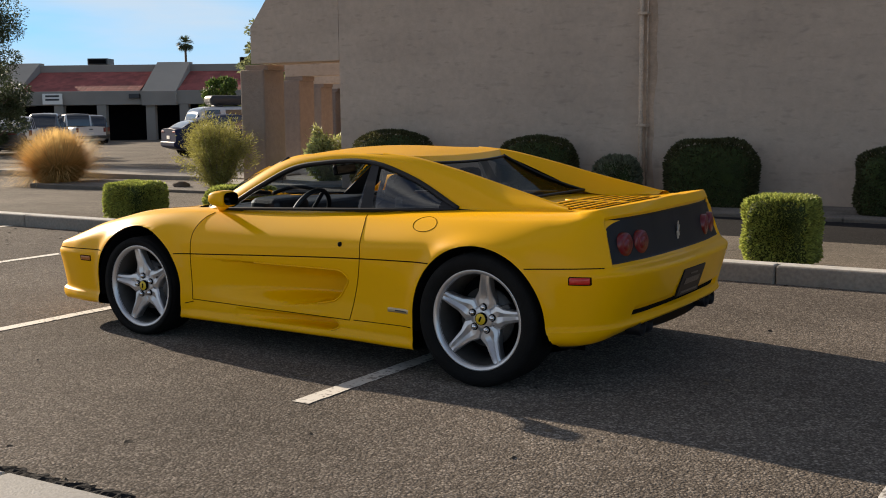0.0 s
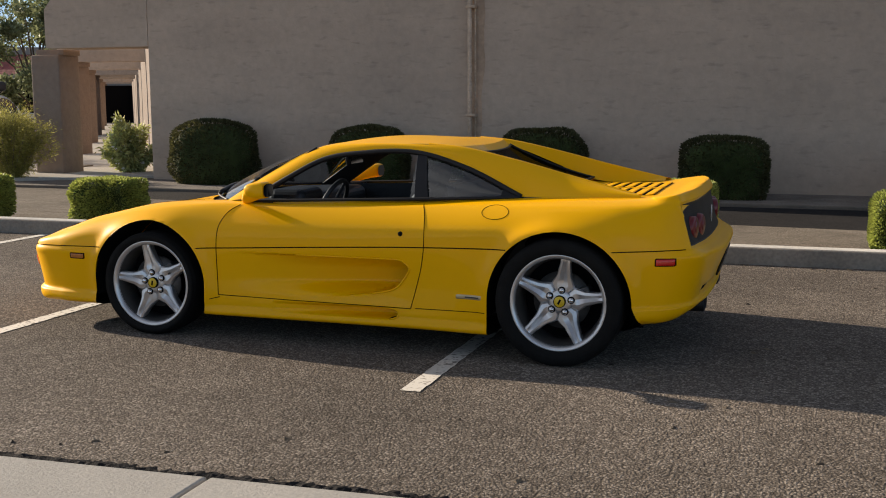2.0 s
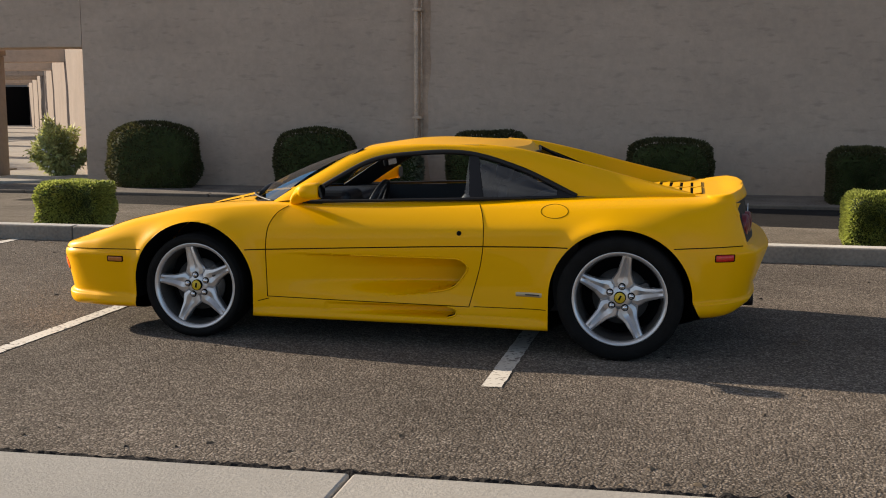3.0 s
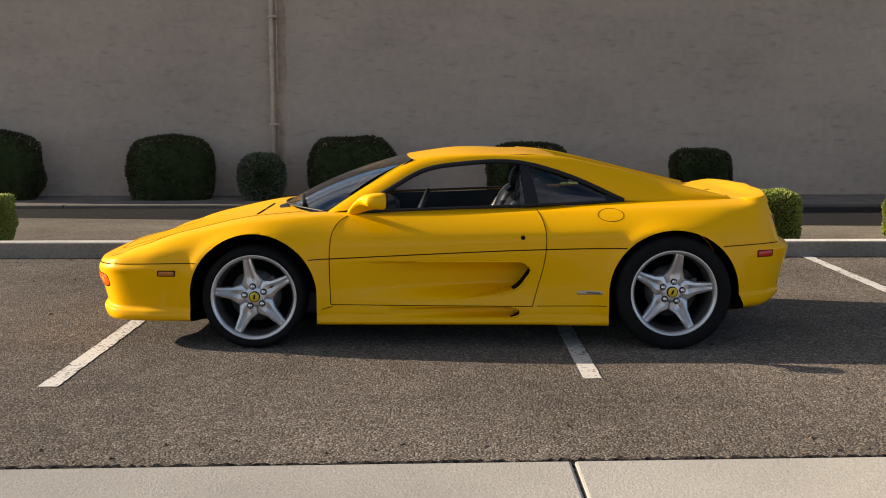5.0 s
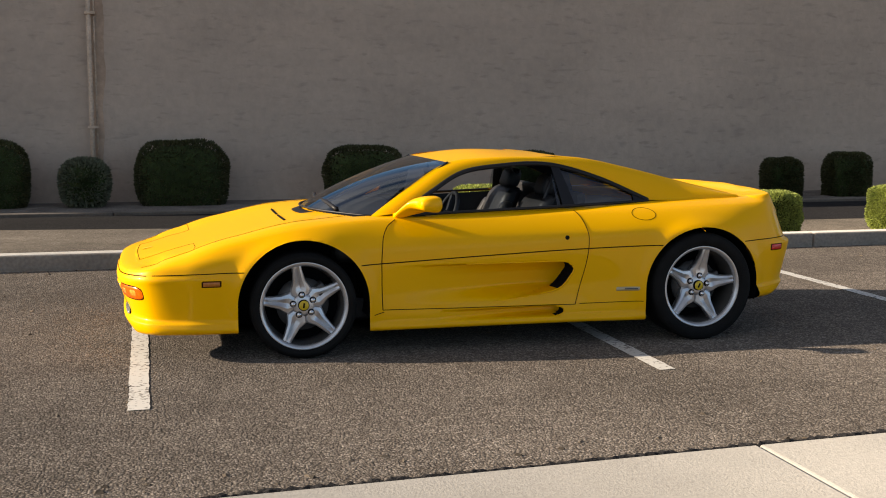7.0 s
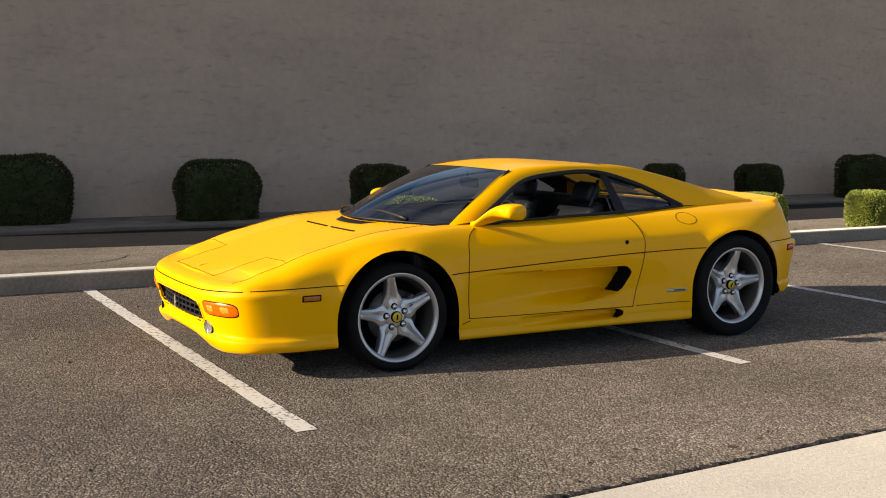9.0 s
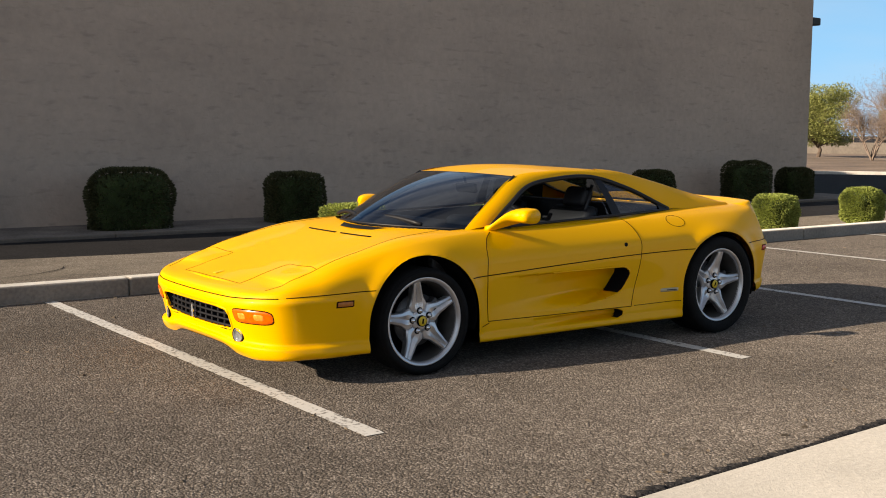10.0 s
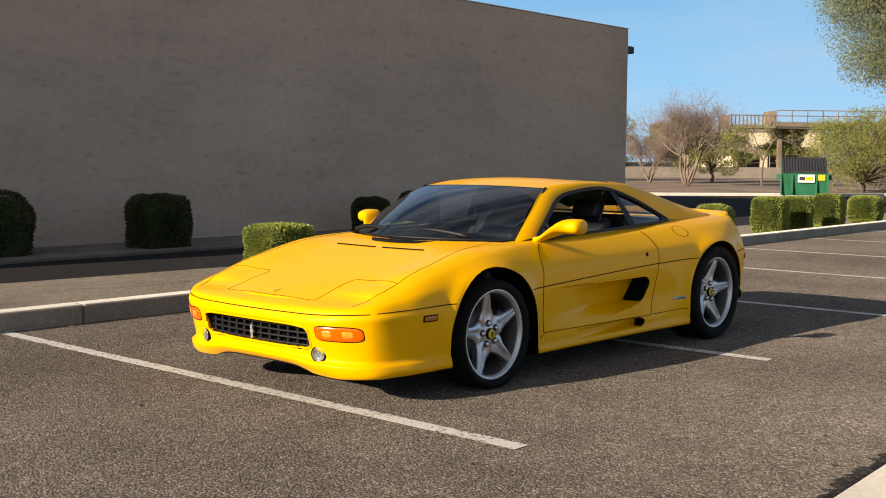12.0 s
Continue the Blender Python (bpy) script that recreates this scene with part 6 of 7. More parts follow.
def loose_shrub(name, label, x, y, z, r, h, mat, n, leaf, seed, flowers=0, long_=2.5, stems=26):
    """An open shrub: arching stems from the base, leaves along them."""
    g = np.random.default_rng(seed)
    ob = thing(name, label, "shrub", x, y, z)
    lines, pts, nn = [], [], []
    for i in range(stems):
        a, reach = g.uniform(0, 2 * math.pi), g.uniform(0.25, 1.0)
        top = h * g.uniform(0.55, 1.05) * (1.15 - 0.45 * reach)
        line = []
        for t in np.linspace(0, 1, 8):
            line.append((math.cos(a) * r * reach * t ** 0.9, math.sin(a) * r * reach * t ** 0.9, top * (t ** 0.9)))
        lines.append(line)
        L = np.array(line)
        m = n // stems
        u = g.uniform(0.10, 1.0, m)
        q = np.stack([np.interp(u, np.linspace(0, 1, 8), L[:, c]) for c in range(3)], axis=1)
        q += g.normal(0, 0.085 * r, (m, 3))
        pts.append(q)
        nn.append(q - np.array([0, 0, h * 0.4]))
    pts, nn = np.concatenate(pts), np.concatenate(nn)
    nn /= np.linalg.norm(nn, axis=1, keepdims=True) + 1e-9
    pts[:, 2] = np.maximum(pts[:, 2], 0.02)
    part("stem", tube_mesh("stem", lines, [[0.014 * (1 - 0.8 * t) for t in np.linspace(0, 1, 8)] for _ in lines], 4), TWIG, ob)
    part("foliage", leaves("foliage", pts, nn, leaf, seed, long_, 0.8), mat, ob)
    if flowers:
        k = g.choice(len(pts), flowers)
        tagged(part("flowers", leaves("flowers", pts[k] + nn[k] * 0.05, nn[k], 0.05, seed + 1, 1.0), PETAL, ob), kind="stuff")
    return ob


loose_shrub("feathery_shrub", "loose yellow-green feathery shrub beside the column", -15.25, 16.15, -0.11, 0.80, 1.36, FERN, 38000, 0.0125, 4, long_=5.0, stems=64)
loose_shrub("oleander", "oleander shrub with white flowers in the open walk", -13.95, 18.0, -0.1, 0.52, 1.10, OLEANDER, 10000, 0.035, 6, flowers=260, long_=3.0)
rock = thing("rock", "small brown landscape rock in the bed", "rock", -15.9, 15.85, -0.085)
bm = bmesh.new()
bmesh.ops.create_icosphere(bm, subdivisions=3, radius=0.16)
for v in bm.verts:
    v.co *= 1 + 0.25 * noise.noise(v.co * 9)
    v.co.z *= 0.6
part("stone", bm, DIRT, rock)


def branches(seed, base, height, spread, levels, forks, lean=0.0, r0=0.12, gravity=0.0, trunk=0.3):
    """Recursive limbs: polylines with their radii, and the tips."""
    g = np.random.default_rng(seed)
    lines, radii, tips = [], [], []

    def grow(p, d, length, r, level):
        pts = [p]
        n = 5
        for i in range(n):
            d = d + g.normal(0, 0.14, 3) + np.array([0, 0, gravity])
            d /= np.linalg.norm(d)
            p = p + d * length / n
            pts.append(p)
        lines.append([tuple(q) for q in pts])
        radii.append([r * (1 - 0.45 * i / n) for i in range(n + 1)])
        tips.append((p, d, level))
        if level < levels:
            for k in range(forks if level else forks + 1):
                q = pts[g.integers(2, n + 1)] if level else pts[-1]
                e = d + g.normal(0, spread, 3)
                e[2] = abs(e[2]) * 0.6 + 0.12 if level < 2 else e[2]
                e /= np.linalg.norm(e)
                grow(np.array(q), e, length * g.uniform(0.55, 0.85), r * 0.55, level + 1)

    grow(np.array(base, float), np.array([lean, 0, 1.0]), height * trunk, r0, 0)
    return lines, radii, tips


def bare_tree(name, label, x, y, z, height, seed, levels=5, forks=3, mat=None, spread=0.7, leaf=None, n_leaf=0, leaf_size=0.08, r0=0.13, trunk=0.3, lean=0.0, turn=0.0, long_=2.2):
    ob = thing(name, label, "tree", x, y, z, turn)
    lines, radii, tips = branches(seed, (0, 0, -0.1), height, spread, levels, forks, lean, r0, 0.01, trunk)
    part("trunk", tube_mesh("trunk", lines[:1], radii[:1], 8), BARK, ob)
    part("branchwork", tube_mesh("branchwork", lines[1:], [[max(a, 0.014) for a in r] for r in radii[1:]], 4, False), mat or TWIG, ob)
    if leaf:
        g = np.random.default_rng(seed)
        ends = [t for t in tips if t[2] >= levels - 1]
        k = g.integers(0, len(ends), n_leaf)
        p = np.array([ends[i][0] for i in k]) + g.normal(0, 0.22, (n_leaf, 3))
        part("crown", leaves("crown", p, g.normal(0, 1, (n_leaf, 3)) + np.array([0, 0, 0.5]), leaf_size, seed, long_), leaf, ob)
    return ob


def fan_tree(name, label, x, y, z, reach, stems, seed, r0=0.10):
    """A leafless tree of several stems that spread from the ground into a broad fan of fine twigs."""
    g = np.random.default_rng(seed)
    ob = thing(name, label, "tree", x, y, z)
    ends = []
    for k in range(stems):
        lines, radii, tips = branches(seed + k, (0, 0, -0.05), reach, 0.42, 5, 3, g.uniform(0.15, 0.75), r0 * g.uniform(0.7, 1.1), 0.05, 0.27)
        spin = Matrix.Rotation(2 * math.pi * (k + g.uniform(-0.2, 0.2)) / stems, 4, "Z")
        me = tube_mesh("limb", lines, radii, 5)
        me.transform(spin)
        part("limb", me, TWIG, ob)
        ends += [tuple(spin @ Vector(p)) for p, d, level in tips if level >= 3]
    ends = np.array(ends)
    n = 16000
    p = ends[g.integers(0, len(ends), n)] + g.normal(0, 0.16, (n, 3))
    way = g.normal(0, 1, (n, 3))
    part("crown", leaves("crown", p, way, 0.010, seed, 20.0), TWIG, ob)


def leafy_tree(name, label, x, y, z, height, width, mat, seed, n=9000, leaf=0.10, clumps=26, r0=0.15, lift=0.35, droop=0.0):
    """Trunk, limbs to each clump, and a crown of leaf clumps with gaps."""
    g = np.random.default_rng(seed)
    ob = thing(name, label, "tree", x, y, z)
    lines, radii, pts, nn = [], [], [], []
    lines.append([(0, 0, -0.1), (0.05 * width, 0.02, height * lift * 0.5), (0.02, 0.05, height * lift)])
    radii.append([r0, r0 * 0.8, r0 * 0.65])
    for i in range(clumps):
        a, e = g.uniform(0, 2 * math.pi), g.uniform(0, 1)
        c = np.array([math.cos(a) * width * 0.42 * math.sqrt(g.uniform(0.05, 1)), math.sin(a) * width * 0.42 * math.sqrt(g.uniform(0.05, 1)), height * (lift + (0.95 - lift) * e)])
        c[:2] *= 1.1 - 0.6 * abs(e - 0.35)
        lines.append([(0.02, 0.05, height * lift * g.uniform(0.7, 1)), tuple(c * np.array([0.5, 0.5, 0.8])), tuple(c)])
        radii.append([r0 * 0.4, r0 * 0.2, 0.012])
        m = n // clumps
        s = width * g.uniform(0.09, 0.17)
        q = g.normal(0, 1, (m, 3))
        q /= np.linalg.norm(q, axis=1, keepdims=True)
        rr = g.uniform(0.3, 1.0, (m, 1)) ** 0.6
        pts.append(c + q * rr * s * np.array([1.15, 1.15, 0.75]) - np.array([0, 0, 1]) * droop * g.uniform(0, 1, (m, 1)) * s)
        nn.append(q + np.array([0, 0, -droop]))
    part("trunk", tube_mesh("trunk", lines[:1], radii[:1], 8), BARK, ob)
    part("branchwork", tube_mesh("branchwork", lines[1:], radii[1:], 5), BARK, ob)
    part("crown", leaves("crown", np.concatenate(pts), np.concatenate(nn), leaf, seed, 2.0, 0.8), mat, ob)
    return ob


# ---- beyond the building: street side ----
FAR = Vector((0.72, -0.694, 0)).normalized()      # along the far kerb
BEYOND = Vector((0.694, 0.72, 0))                 # away from it
FAR_TURN = math.degrees(math.atan2(FAR.y, FAR.x))
far_at = lambda along, away, z=0.0: pose(30.0 + FAR.x * along + BEYOND.x * away, 22.4 + FAR.y * along + BEYOND.y * away, z, 0, 0, FAR_TURN)
k = structure("far_kerb", box(-16, 60, 0, 0.16, -0.3, 0.03, 0.02), KERB_TOP, "pale kerb across the drive", "kerb")
k.matrix_basis = far_at(0, 0)
k = structure("far_path", box(-16, 60, 0.165, 0.9, -0.3, 0.015), CONCRETE, "pale concrete path past the drive", "pavement")
k.matrix_basis = far_at(0, 0)
k = structure("dirt_lot", box(-16, 90, 0.9, 120, -0.4, 0.0), DIRT, "bare brown dirt lot with dark patches", "dirt")
k.matrix_basis = far_at(0, 0)


def block_wall():
    ob = tagged(thing("block_wall", "low grey block wall with a chain link fence behind", "wall", 0, 0), kind="structure")
    ob.matrix_basis = far_at(0, 44)
    part("blocks", box(-28, 60, 0, 0.2, -0.1, 0.85, 0.01), BLOCK, ob)
    for i in range(30):
        part("fence_post", tube_mesh("fence_post", [[(-28 + i * 3.0, 1.0, 0.0), (-28 + i * 3.0, 1.0, 1.9)]], 0.035, 6), STEEL, ob)
    part("fence_rail", tube_mesh("fence_rail", [[(-28, 1.0, 1.88), (60, 1.0, 1.88)], [(-28, 1.0, 1.2), (60, 1.0, 1.2)]], 0.022, 5), STEEL, ob)


block_wall()


def dumpster():
    """A front-load bin: tapered steel body with ribs, fork pockets and two ribbed plastic lids."""
    green = material("green_painted_steel", (0.012, 0.12, 0.055), 0.5, vary=0.2, scale=2, fine=0.1, fine_scale=20)
    ob = thing("dumpster", "green steel waste dumpster with black ribbed lids", "dumpster", 30.6, 18.65, 0.0)
    ob.matrix_basis = pose(30.6, 18.65, -0.09, 0, 0, -64) @ Matrix.Diagonal((0.86, 0.9, 0.98, 1))
    bm = box(-0.95, 0.95, -0.6, 0.75, 0.12, 1.15)
    for v in bm.verts:
        if v.co.z > 1:
            v.co.z = 1.50 if v.co.y > 0 else 0.95
        if v.co.z < 0.5 and v.co.y < 0:
            v.co.y += 0.12
    part("body", bm, green, ob)
    for x in (-0.97, -0.5, 0.5, 0.97):
        part("rib", box(x - 0.035, x + 0.035, -0.64, -0.55, 0.2, 0.94, 0.01), green, ob)
    for x in (-1.06, 1.06):
        part("fork_pocket", box(x - 0.08, x + 0.08, -0.5, 0.6, 0.72, 0.92, 0.01), green, ob)
    for x in (-0.47, 0.47):
        lid = part("lid", box(x - 0.46, x + 0.46, -0.66, 0.78, -0.01, 0.03, 0.01, 1), METAL_DARK, ob, "black ribbed plastic lid", at=pose(0, 0.06, 1.24, 22.5, 0, 0))
        for q in range(8):
            xx = x - 0.42 + q * 0.12
            part("lid_rib", box(xx - 0.04, xx + 0.04, -0.67, 0.79, 0.025, 0.06, 0.012, 1), METAL_DARK, lid)
    part("sign", box(-0.28, 0.42, -0.645, -0.60, 0.62, 0.92, 0.005, 1), PETAL, ob, "white panel with plain bars")
    part("sign_bar", box(-0.22, 0.02, -0.652, -0.643, 0.70, 0.84, 0.003, 1), METAL_DARK, ob)
    part("sign_bar", box(0.04, 0.34, -0.652, -0.643, 0.70, 0.84, 0.003, 1), CAP_YELLOW, ob)
    part("sticker", box(0.55, 0.85, -0.61, -0.60, 0.70, 0.92, 0.003, 1), CAP_YELLOW, ob)
    for x in (-0.8, 0.8):
        for y in (-0.35, 0.55):
            part("wheel", lathe("wheel", [(0.0, -0.03), (0.07, -0.03), (0.075, 0), (0.07, 0.03), (0.0, 0.03)], 16), METAL_DARK, ob, at=pose(x, y, 0.075, 0, 0, 90))


dumpster()


def platform():
    """A raised steel walkway with railings on posts."""
    ob = thing("steel_platform", "raised brown steel walkway with railings on posts", "platform", 0, 0)
    ob.matrix_basis = far_at(18, 52, 0)
    part("deck", box(1, 30, 0, 3, 4.24, 4.42, 0.02), STEEL, ob)
    part("fascia", box(1, 5.2, -0.12, 0, 4.24, 4.55, 0.02), STEEL, ob)
    part("fascia", box(5.2, 30, -0.12, 0, 4.40, 4.80, 0.02), STEEL, ob)
    for i in range(12):
        part("baluster", box(1.1 + i * 0.35, 1.2 + i * 0.35, -0.08, -0.02, 4.5, 5.35, 0.01), STEEL, ob)
    for i in range(7):
        part("end_slat", box(0.94, 1.0, 0.1 + i * 0.42, 0.42 + i * 0.42, 4.3, 5.4, 0.01), STEEL, ob)
        part("end_slat", box(5.14, 5.2, 0.1 + i * 0.42, 0.42 + i * 0.42, 4.5, 5.8, 0.01), STEEL, ob)
    part("low_rail", box(1, 5.2, -0.14, -0.06, 5.32, 5.42, 0.01), STEEL, ob)
    for i in range(18):
        part("rail_post", box(5.2 + i * 1.4 - 0.04, 5.2 + i * 1.4 + 0.04, -0.14, -0.06, 4.7, 5.8, 0.01), STEEL, ob)
    for z in (5.78, 5.3):
        part("top_rail", box(5.2, 30, -0.14, -0.06, z, z + 0.08, 0.01), STEEL, ob)
    for x in (6.1, 15, 24):
        part("post", box(x - 0.18, x + 0.18, 1.2, 1.56, -0.2, 4.25, 0.02), STEEL, ob)


platform()


def plain_building(name, label, m, w, d, h, mat, windows=4):
    ob = thing(name, label, "building", 0, 0)
    ob.matrix_basis = m
    part("wall", box(0, w, 0, d, -1, h, 0.05), mat, ob)
    part("parapet", box(-0.1, w + 0.1, -0.1, d + 0.1, h, h + 0.35, 0.03), STUCCO_DARK, ob)
    for i in range(windows):
        x = w * (i + 0.5) / windows
        win = part("window", box(x - 1.2, x + 1.2, -0.06, 0.06, 0.6, 2.3, 0.02), DARK, ob)
        part("sill", box(x - 1.3, x + 1.3, -0.15, 0.02, 0.5, 0.6, 0.01), STUCCO_FAR, win)
    return ob


plain_building("beige_building", "far beige commercial building past the lot", far_at(27.2, 74), 10, 14, 4.5, material("beige_stucco", (0.70, 0.58, 0.42), 0.9, vary=0.1, scale=0.3), 3)
plain_building("pale_building", "far pale building past the trees", far_at(-34, 84), 20, 14, 4.2, STUCCO_FAR, 5)

fan_tree("bare_mesquite", "leafless grey-brown mesquite tree on the dirt lot", 41.9, 29.8, 0.0, 6.7, 6, 12)
bare_tree("bare_tree", "thin leafless young tree on the dirt lot", 42.7, 26.0, 0.0, 5.2, 21, 5, 2, TWIG, 0.6, PALO, 900, 0.03, 0.07, 0.30, 0.15, 0, 4.0)
leafy_tree("palo_verde", "yellow-green palo verde tree at the lot's edge", 52.0, 42.0, 0.0, 4.4, 5.4, PALO, 31, 26000, 0.055, 40, 0.14, 0.2)
fan_tree("bare_mesquite", "low brown leafless mesquite thicket on the dirt lot", 47.2, 35.2, 0.0, 4.6, 6, 40, 0.08)
leafy_tree("palo_verde", "low yellow-green palo verde behind the bare tree", 53.5, 34.5, 0.0, 3.4, 5.0, PALO, 32, 22000, 0.055, 34, 0.12, 0.2)
leafy_tree("palo_verde", "bushy yellow-green palo verde beside the dumpster", 37.2, 18.9, 0.0, 3.5, 5.2, PALO, 33, 36000, 0.035, 60, 0.10, 0.15)
leafy_tree("palo_verde", "bushy yellow-green palo verde beside the street", 41.0, 17.0, 0.0, 3.6, 4.8, PALO, 34, 30000, 0.04, 50, 0.10, 0.15)
leafy_tree("tamarisk", "large grey-green tamarisk with hanging feathery foliage", 21.6, 10.0, -0.05, 8.4, 8.4, TAMARISK, 35, 400000, 0.026, 190, 0.22, 0.48, 0.36)
for i, (a, b, h) in enumerate(((-22, 58, 4.2), (-14, 62, 5.0), (-2, 66, 4.4), (8, 60, 4.6), (16, 58, 5.2), (26, 56, 4.8), (36, 60, 5.0))):
    p = far_at(a, b).translation
    leafy_tree("far_tree", "far green tree behind the fence", p.x, p.y, 0, h, h * 1.25, (PALO, TAMARISK, PALO)[i % 3], 60 + i, 16000, 0.08, 28, 0.15, 0.25)
loose_shrub("dry_shrub", "dry shrub by the block wall", *far_at(-20, 41).translation, 1.0, 0.9, PALO, 1500, 0.07, 71)

# ---- beyond the open walk: the far lot ----
LOT = pose(-55.2, 51.15, -0.62, 0, 0, 32.8)   # middle of the far building's front


def red_roof_building():
    """A low commercial row: deep shaded front with square posts under a sloping red tile roof between stucco gables."""
    ob = thing("shop_row", "low stucco shop row with sloping red tile roof", "building", 0, 0)
    ob.matrix_basis = LOT
    part("back_wall", box(-26, 26, 4.4, 16, -0.6, 4.6), STUCCO_FAR, ob)
    # black sheet paints the deep shade under the overhang
    part("front_shade", box(-26, 26, 3.0, 3.2, -0.6, 2.6), DARK, ob)
    part("fascia", box(-26, 26, 0.0, 0.35, 2.45, 3.35, 0.03), STUCCO_FAR, ob)
    part("soffit", box(-26, 26, 0.35, 4.4, 2.45, 2.6), STUCCO_FAR, ob)
    part("parapet", box(-26, 26, 4.2, 4.9, 4.6, 5.2, 0.03), STUCCO_FAR, ob)
    for x in (-26, -15.5, -6.0, -3.2, 0.0, 2.2, 5.0, 8.5, 14, 20, 26):
        part("post", box(x - 0.3, x + 0.3, 0.05, 0.65, -0.6, 2.46, 0.02), STUCCO_FAR, ob)
    # sloping gables either side of the gap
    for x in (-9.4, 0.9):
        bm = bmesh.new()
        pr = [(-0.25, 2.4), (-0.25, 3.3), (4.2, 5.35), (5.0, 5.35), (5.0, 2.4)]
        lo = [bm.verts.new((x - 1.37, y, z)) for y, z in pr]
        hi = [bm.verts.new((x + 0.87, y, z)) for y, z in pr]
        bm.faces.new(lo)
        bm.faces.new(hi[::-1])
        for i in range(5):
            j = (i + 1) % 5
            bm.faces.new((lo[j], lo[i], hi[i], hi[j]))
        bmesh.ops.recalc_face_normals(bm, faces=bm.faces[:])
        part("gable", bm, STUCCO_FAR, ob)
    for x0, x1 in ((-8.5, -0.47), (1.77, 14)):
        roof = part("roof", box(x0, x1, 0, 0.1, 0, 0.05), ROOF_TILE, ob, "red tile roof slope")
        n = int((x1 - x0) / 0.30)
        verts, faces = [], []
        rows = 12
        for j in range(rows):
            for i in range(n):
                x, o = x0 + i * 0.30, len(verts)
                y0, z0, y1, z1 = 0.15 + j * 0.345, 3.33 + j * 0.118, 0.15 + (j + 1.15) * 0.345, 3.33 + (j + 1.15) * 0.118
                for a in (0, 0.5, 1.0):
                    bump = 0.005 * math.sin(math.pi * a)
                    verts += [(x + a * 0.30, y0, z0 + bump + 0.004), (x + a * 0.30, y1, z1 + bump)]
                faces += [(o, o + 2, o + 3, o + 1), (o + 2, o + 4, o + 5, o + 3)]
        tagged(part("roof_tiles", mesh_of("roof_tiles", verts, faces), ROOF_TILE, roof), kind="stuff")
    part("sign", box(-6.9, -5.6, -0.31, -0.25, 2.5, 3.2, 0.02), PETAL, ob, "white sign with plain bars")
    for z in (2.98, 2.75):
        part("sign_bar", box(-6.7, -5.8, -0.325, -0.305, z, z + 0.12, 0.003, 1), METAL_DARK, ob)
    part("wall_light", box(-1.3, -0.6, -0.25, 0.0, 2.85, 3.15, 0.03), METAL_DARK, ob)


red_roof_building()
for x, w in ((-5.6, 1.4), (5.0, 1.5)):
    u = thing("roof_unit", "grey rooftop air conditioning unit", "air conditioner", 0, 0)
    u.matrix_basis = LOT @ pose(x, 5.2, 5.25)
    part("cabinet", box(0, w, 0, 1.6, 0, 0.45, 0.04), METAL_DARK, u)
    part("grille", box(0.1, w - 0.1, -0.03, 0.0, 0.08, 0.38, 0.01), DARK, u)


CAR_LINES = {  # along the car from tail to nose: shoulder height, roof (with the height H), pillars
    "hatch": (((0, 0.96), (0.06, 1.0), (0.5, 0.93), (0.72, 0.93), (0.86, 0.82), (0.97, 0.66), (1, 0.55)),
              ((0.05, 0.99, 0), (0.12, 0.10, 0.76), (0.22, 0, 0.90), (0.36, 0, 0.985), (0.46, 0, 1), (0.55, 0, 0.975), (0.75, 0.92, 0)), (0.14, 0.44, 0.70)),
    "suv": (((0, 1.0), (0.5, 1.0), (0.72, 1.04), (0.92, 0.94), (1, 0.70)),
            ((0.012, 1.0, 0), (0.05, 0, 0.90), (0.09, 0, 0.975), (0.16, 0, 1), (0.46, 0, 1), (0.57, 0, 0.96), (0.73, 1.03, 0)), (0.08, 0.26, 0.46, 0.68)),
    "pickup": (((0, 1.02), (0.38, 1.02), (0.70, 1.05), (0.95, 0.95), (1, 0.75)),
               ((0.37, 1.03, 0), (0.39, 0, 0.92), (0.43, 0, 1), (0.54, 0, 1), (0.71, 1.04, 0)), (0.40, 0.52, 0.68)),
}


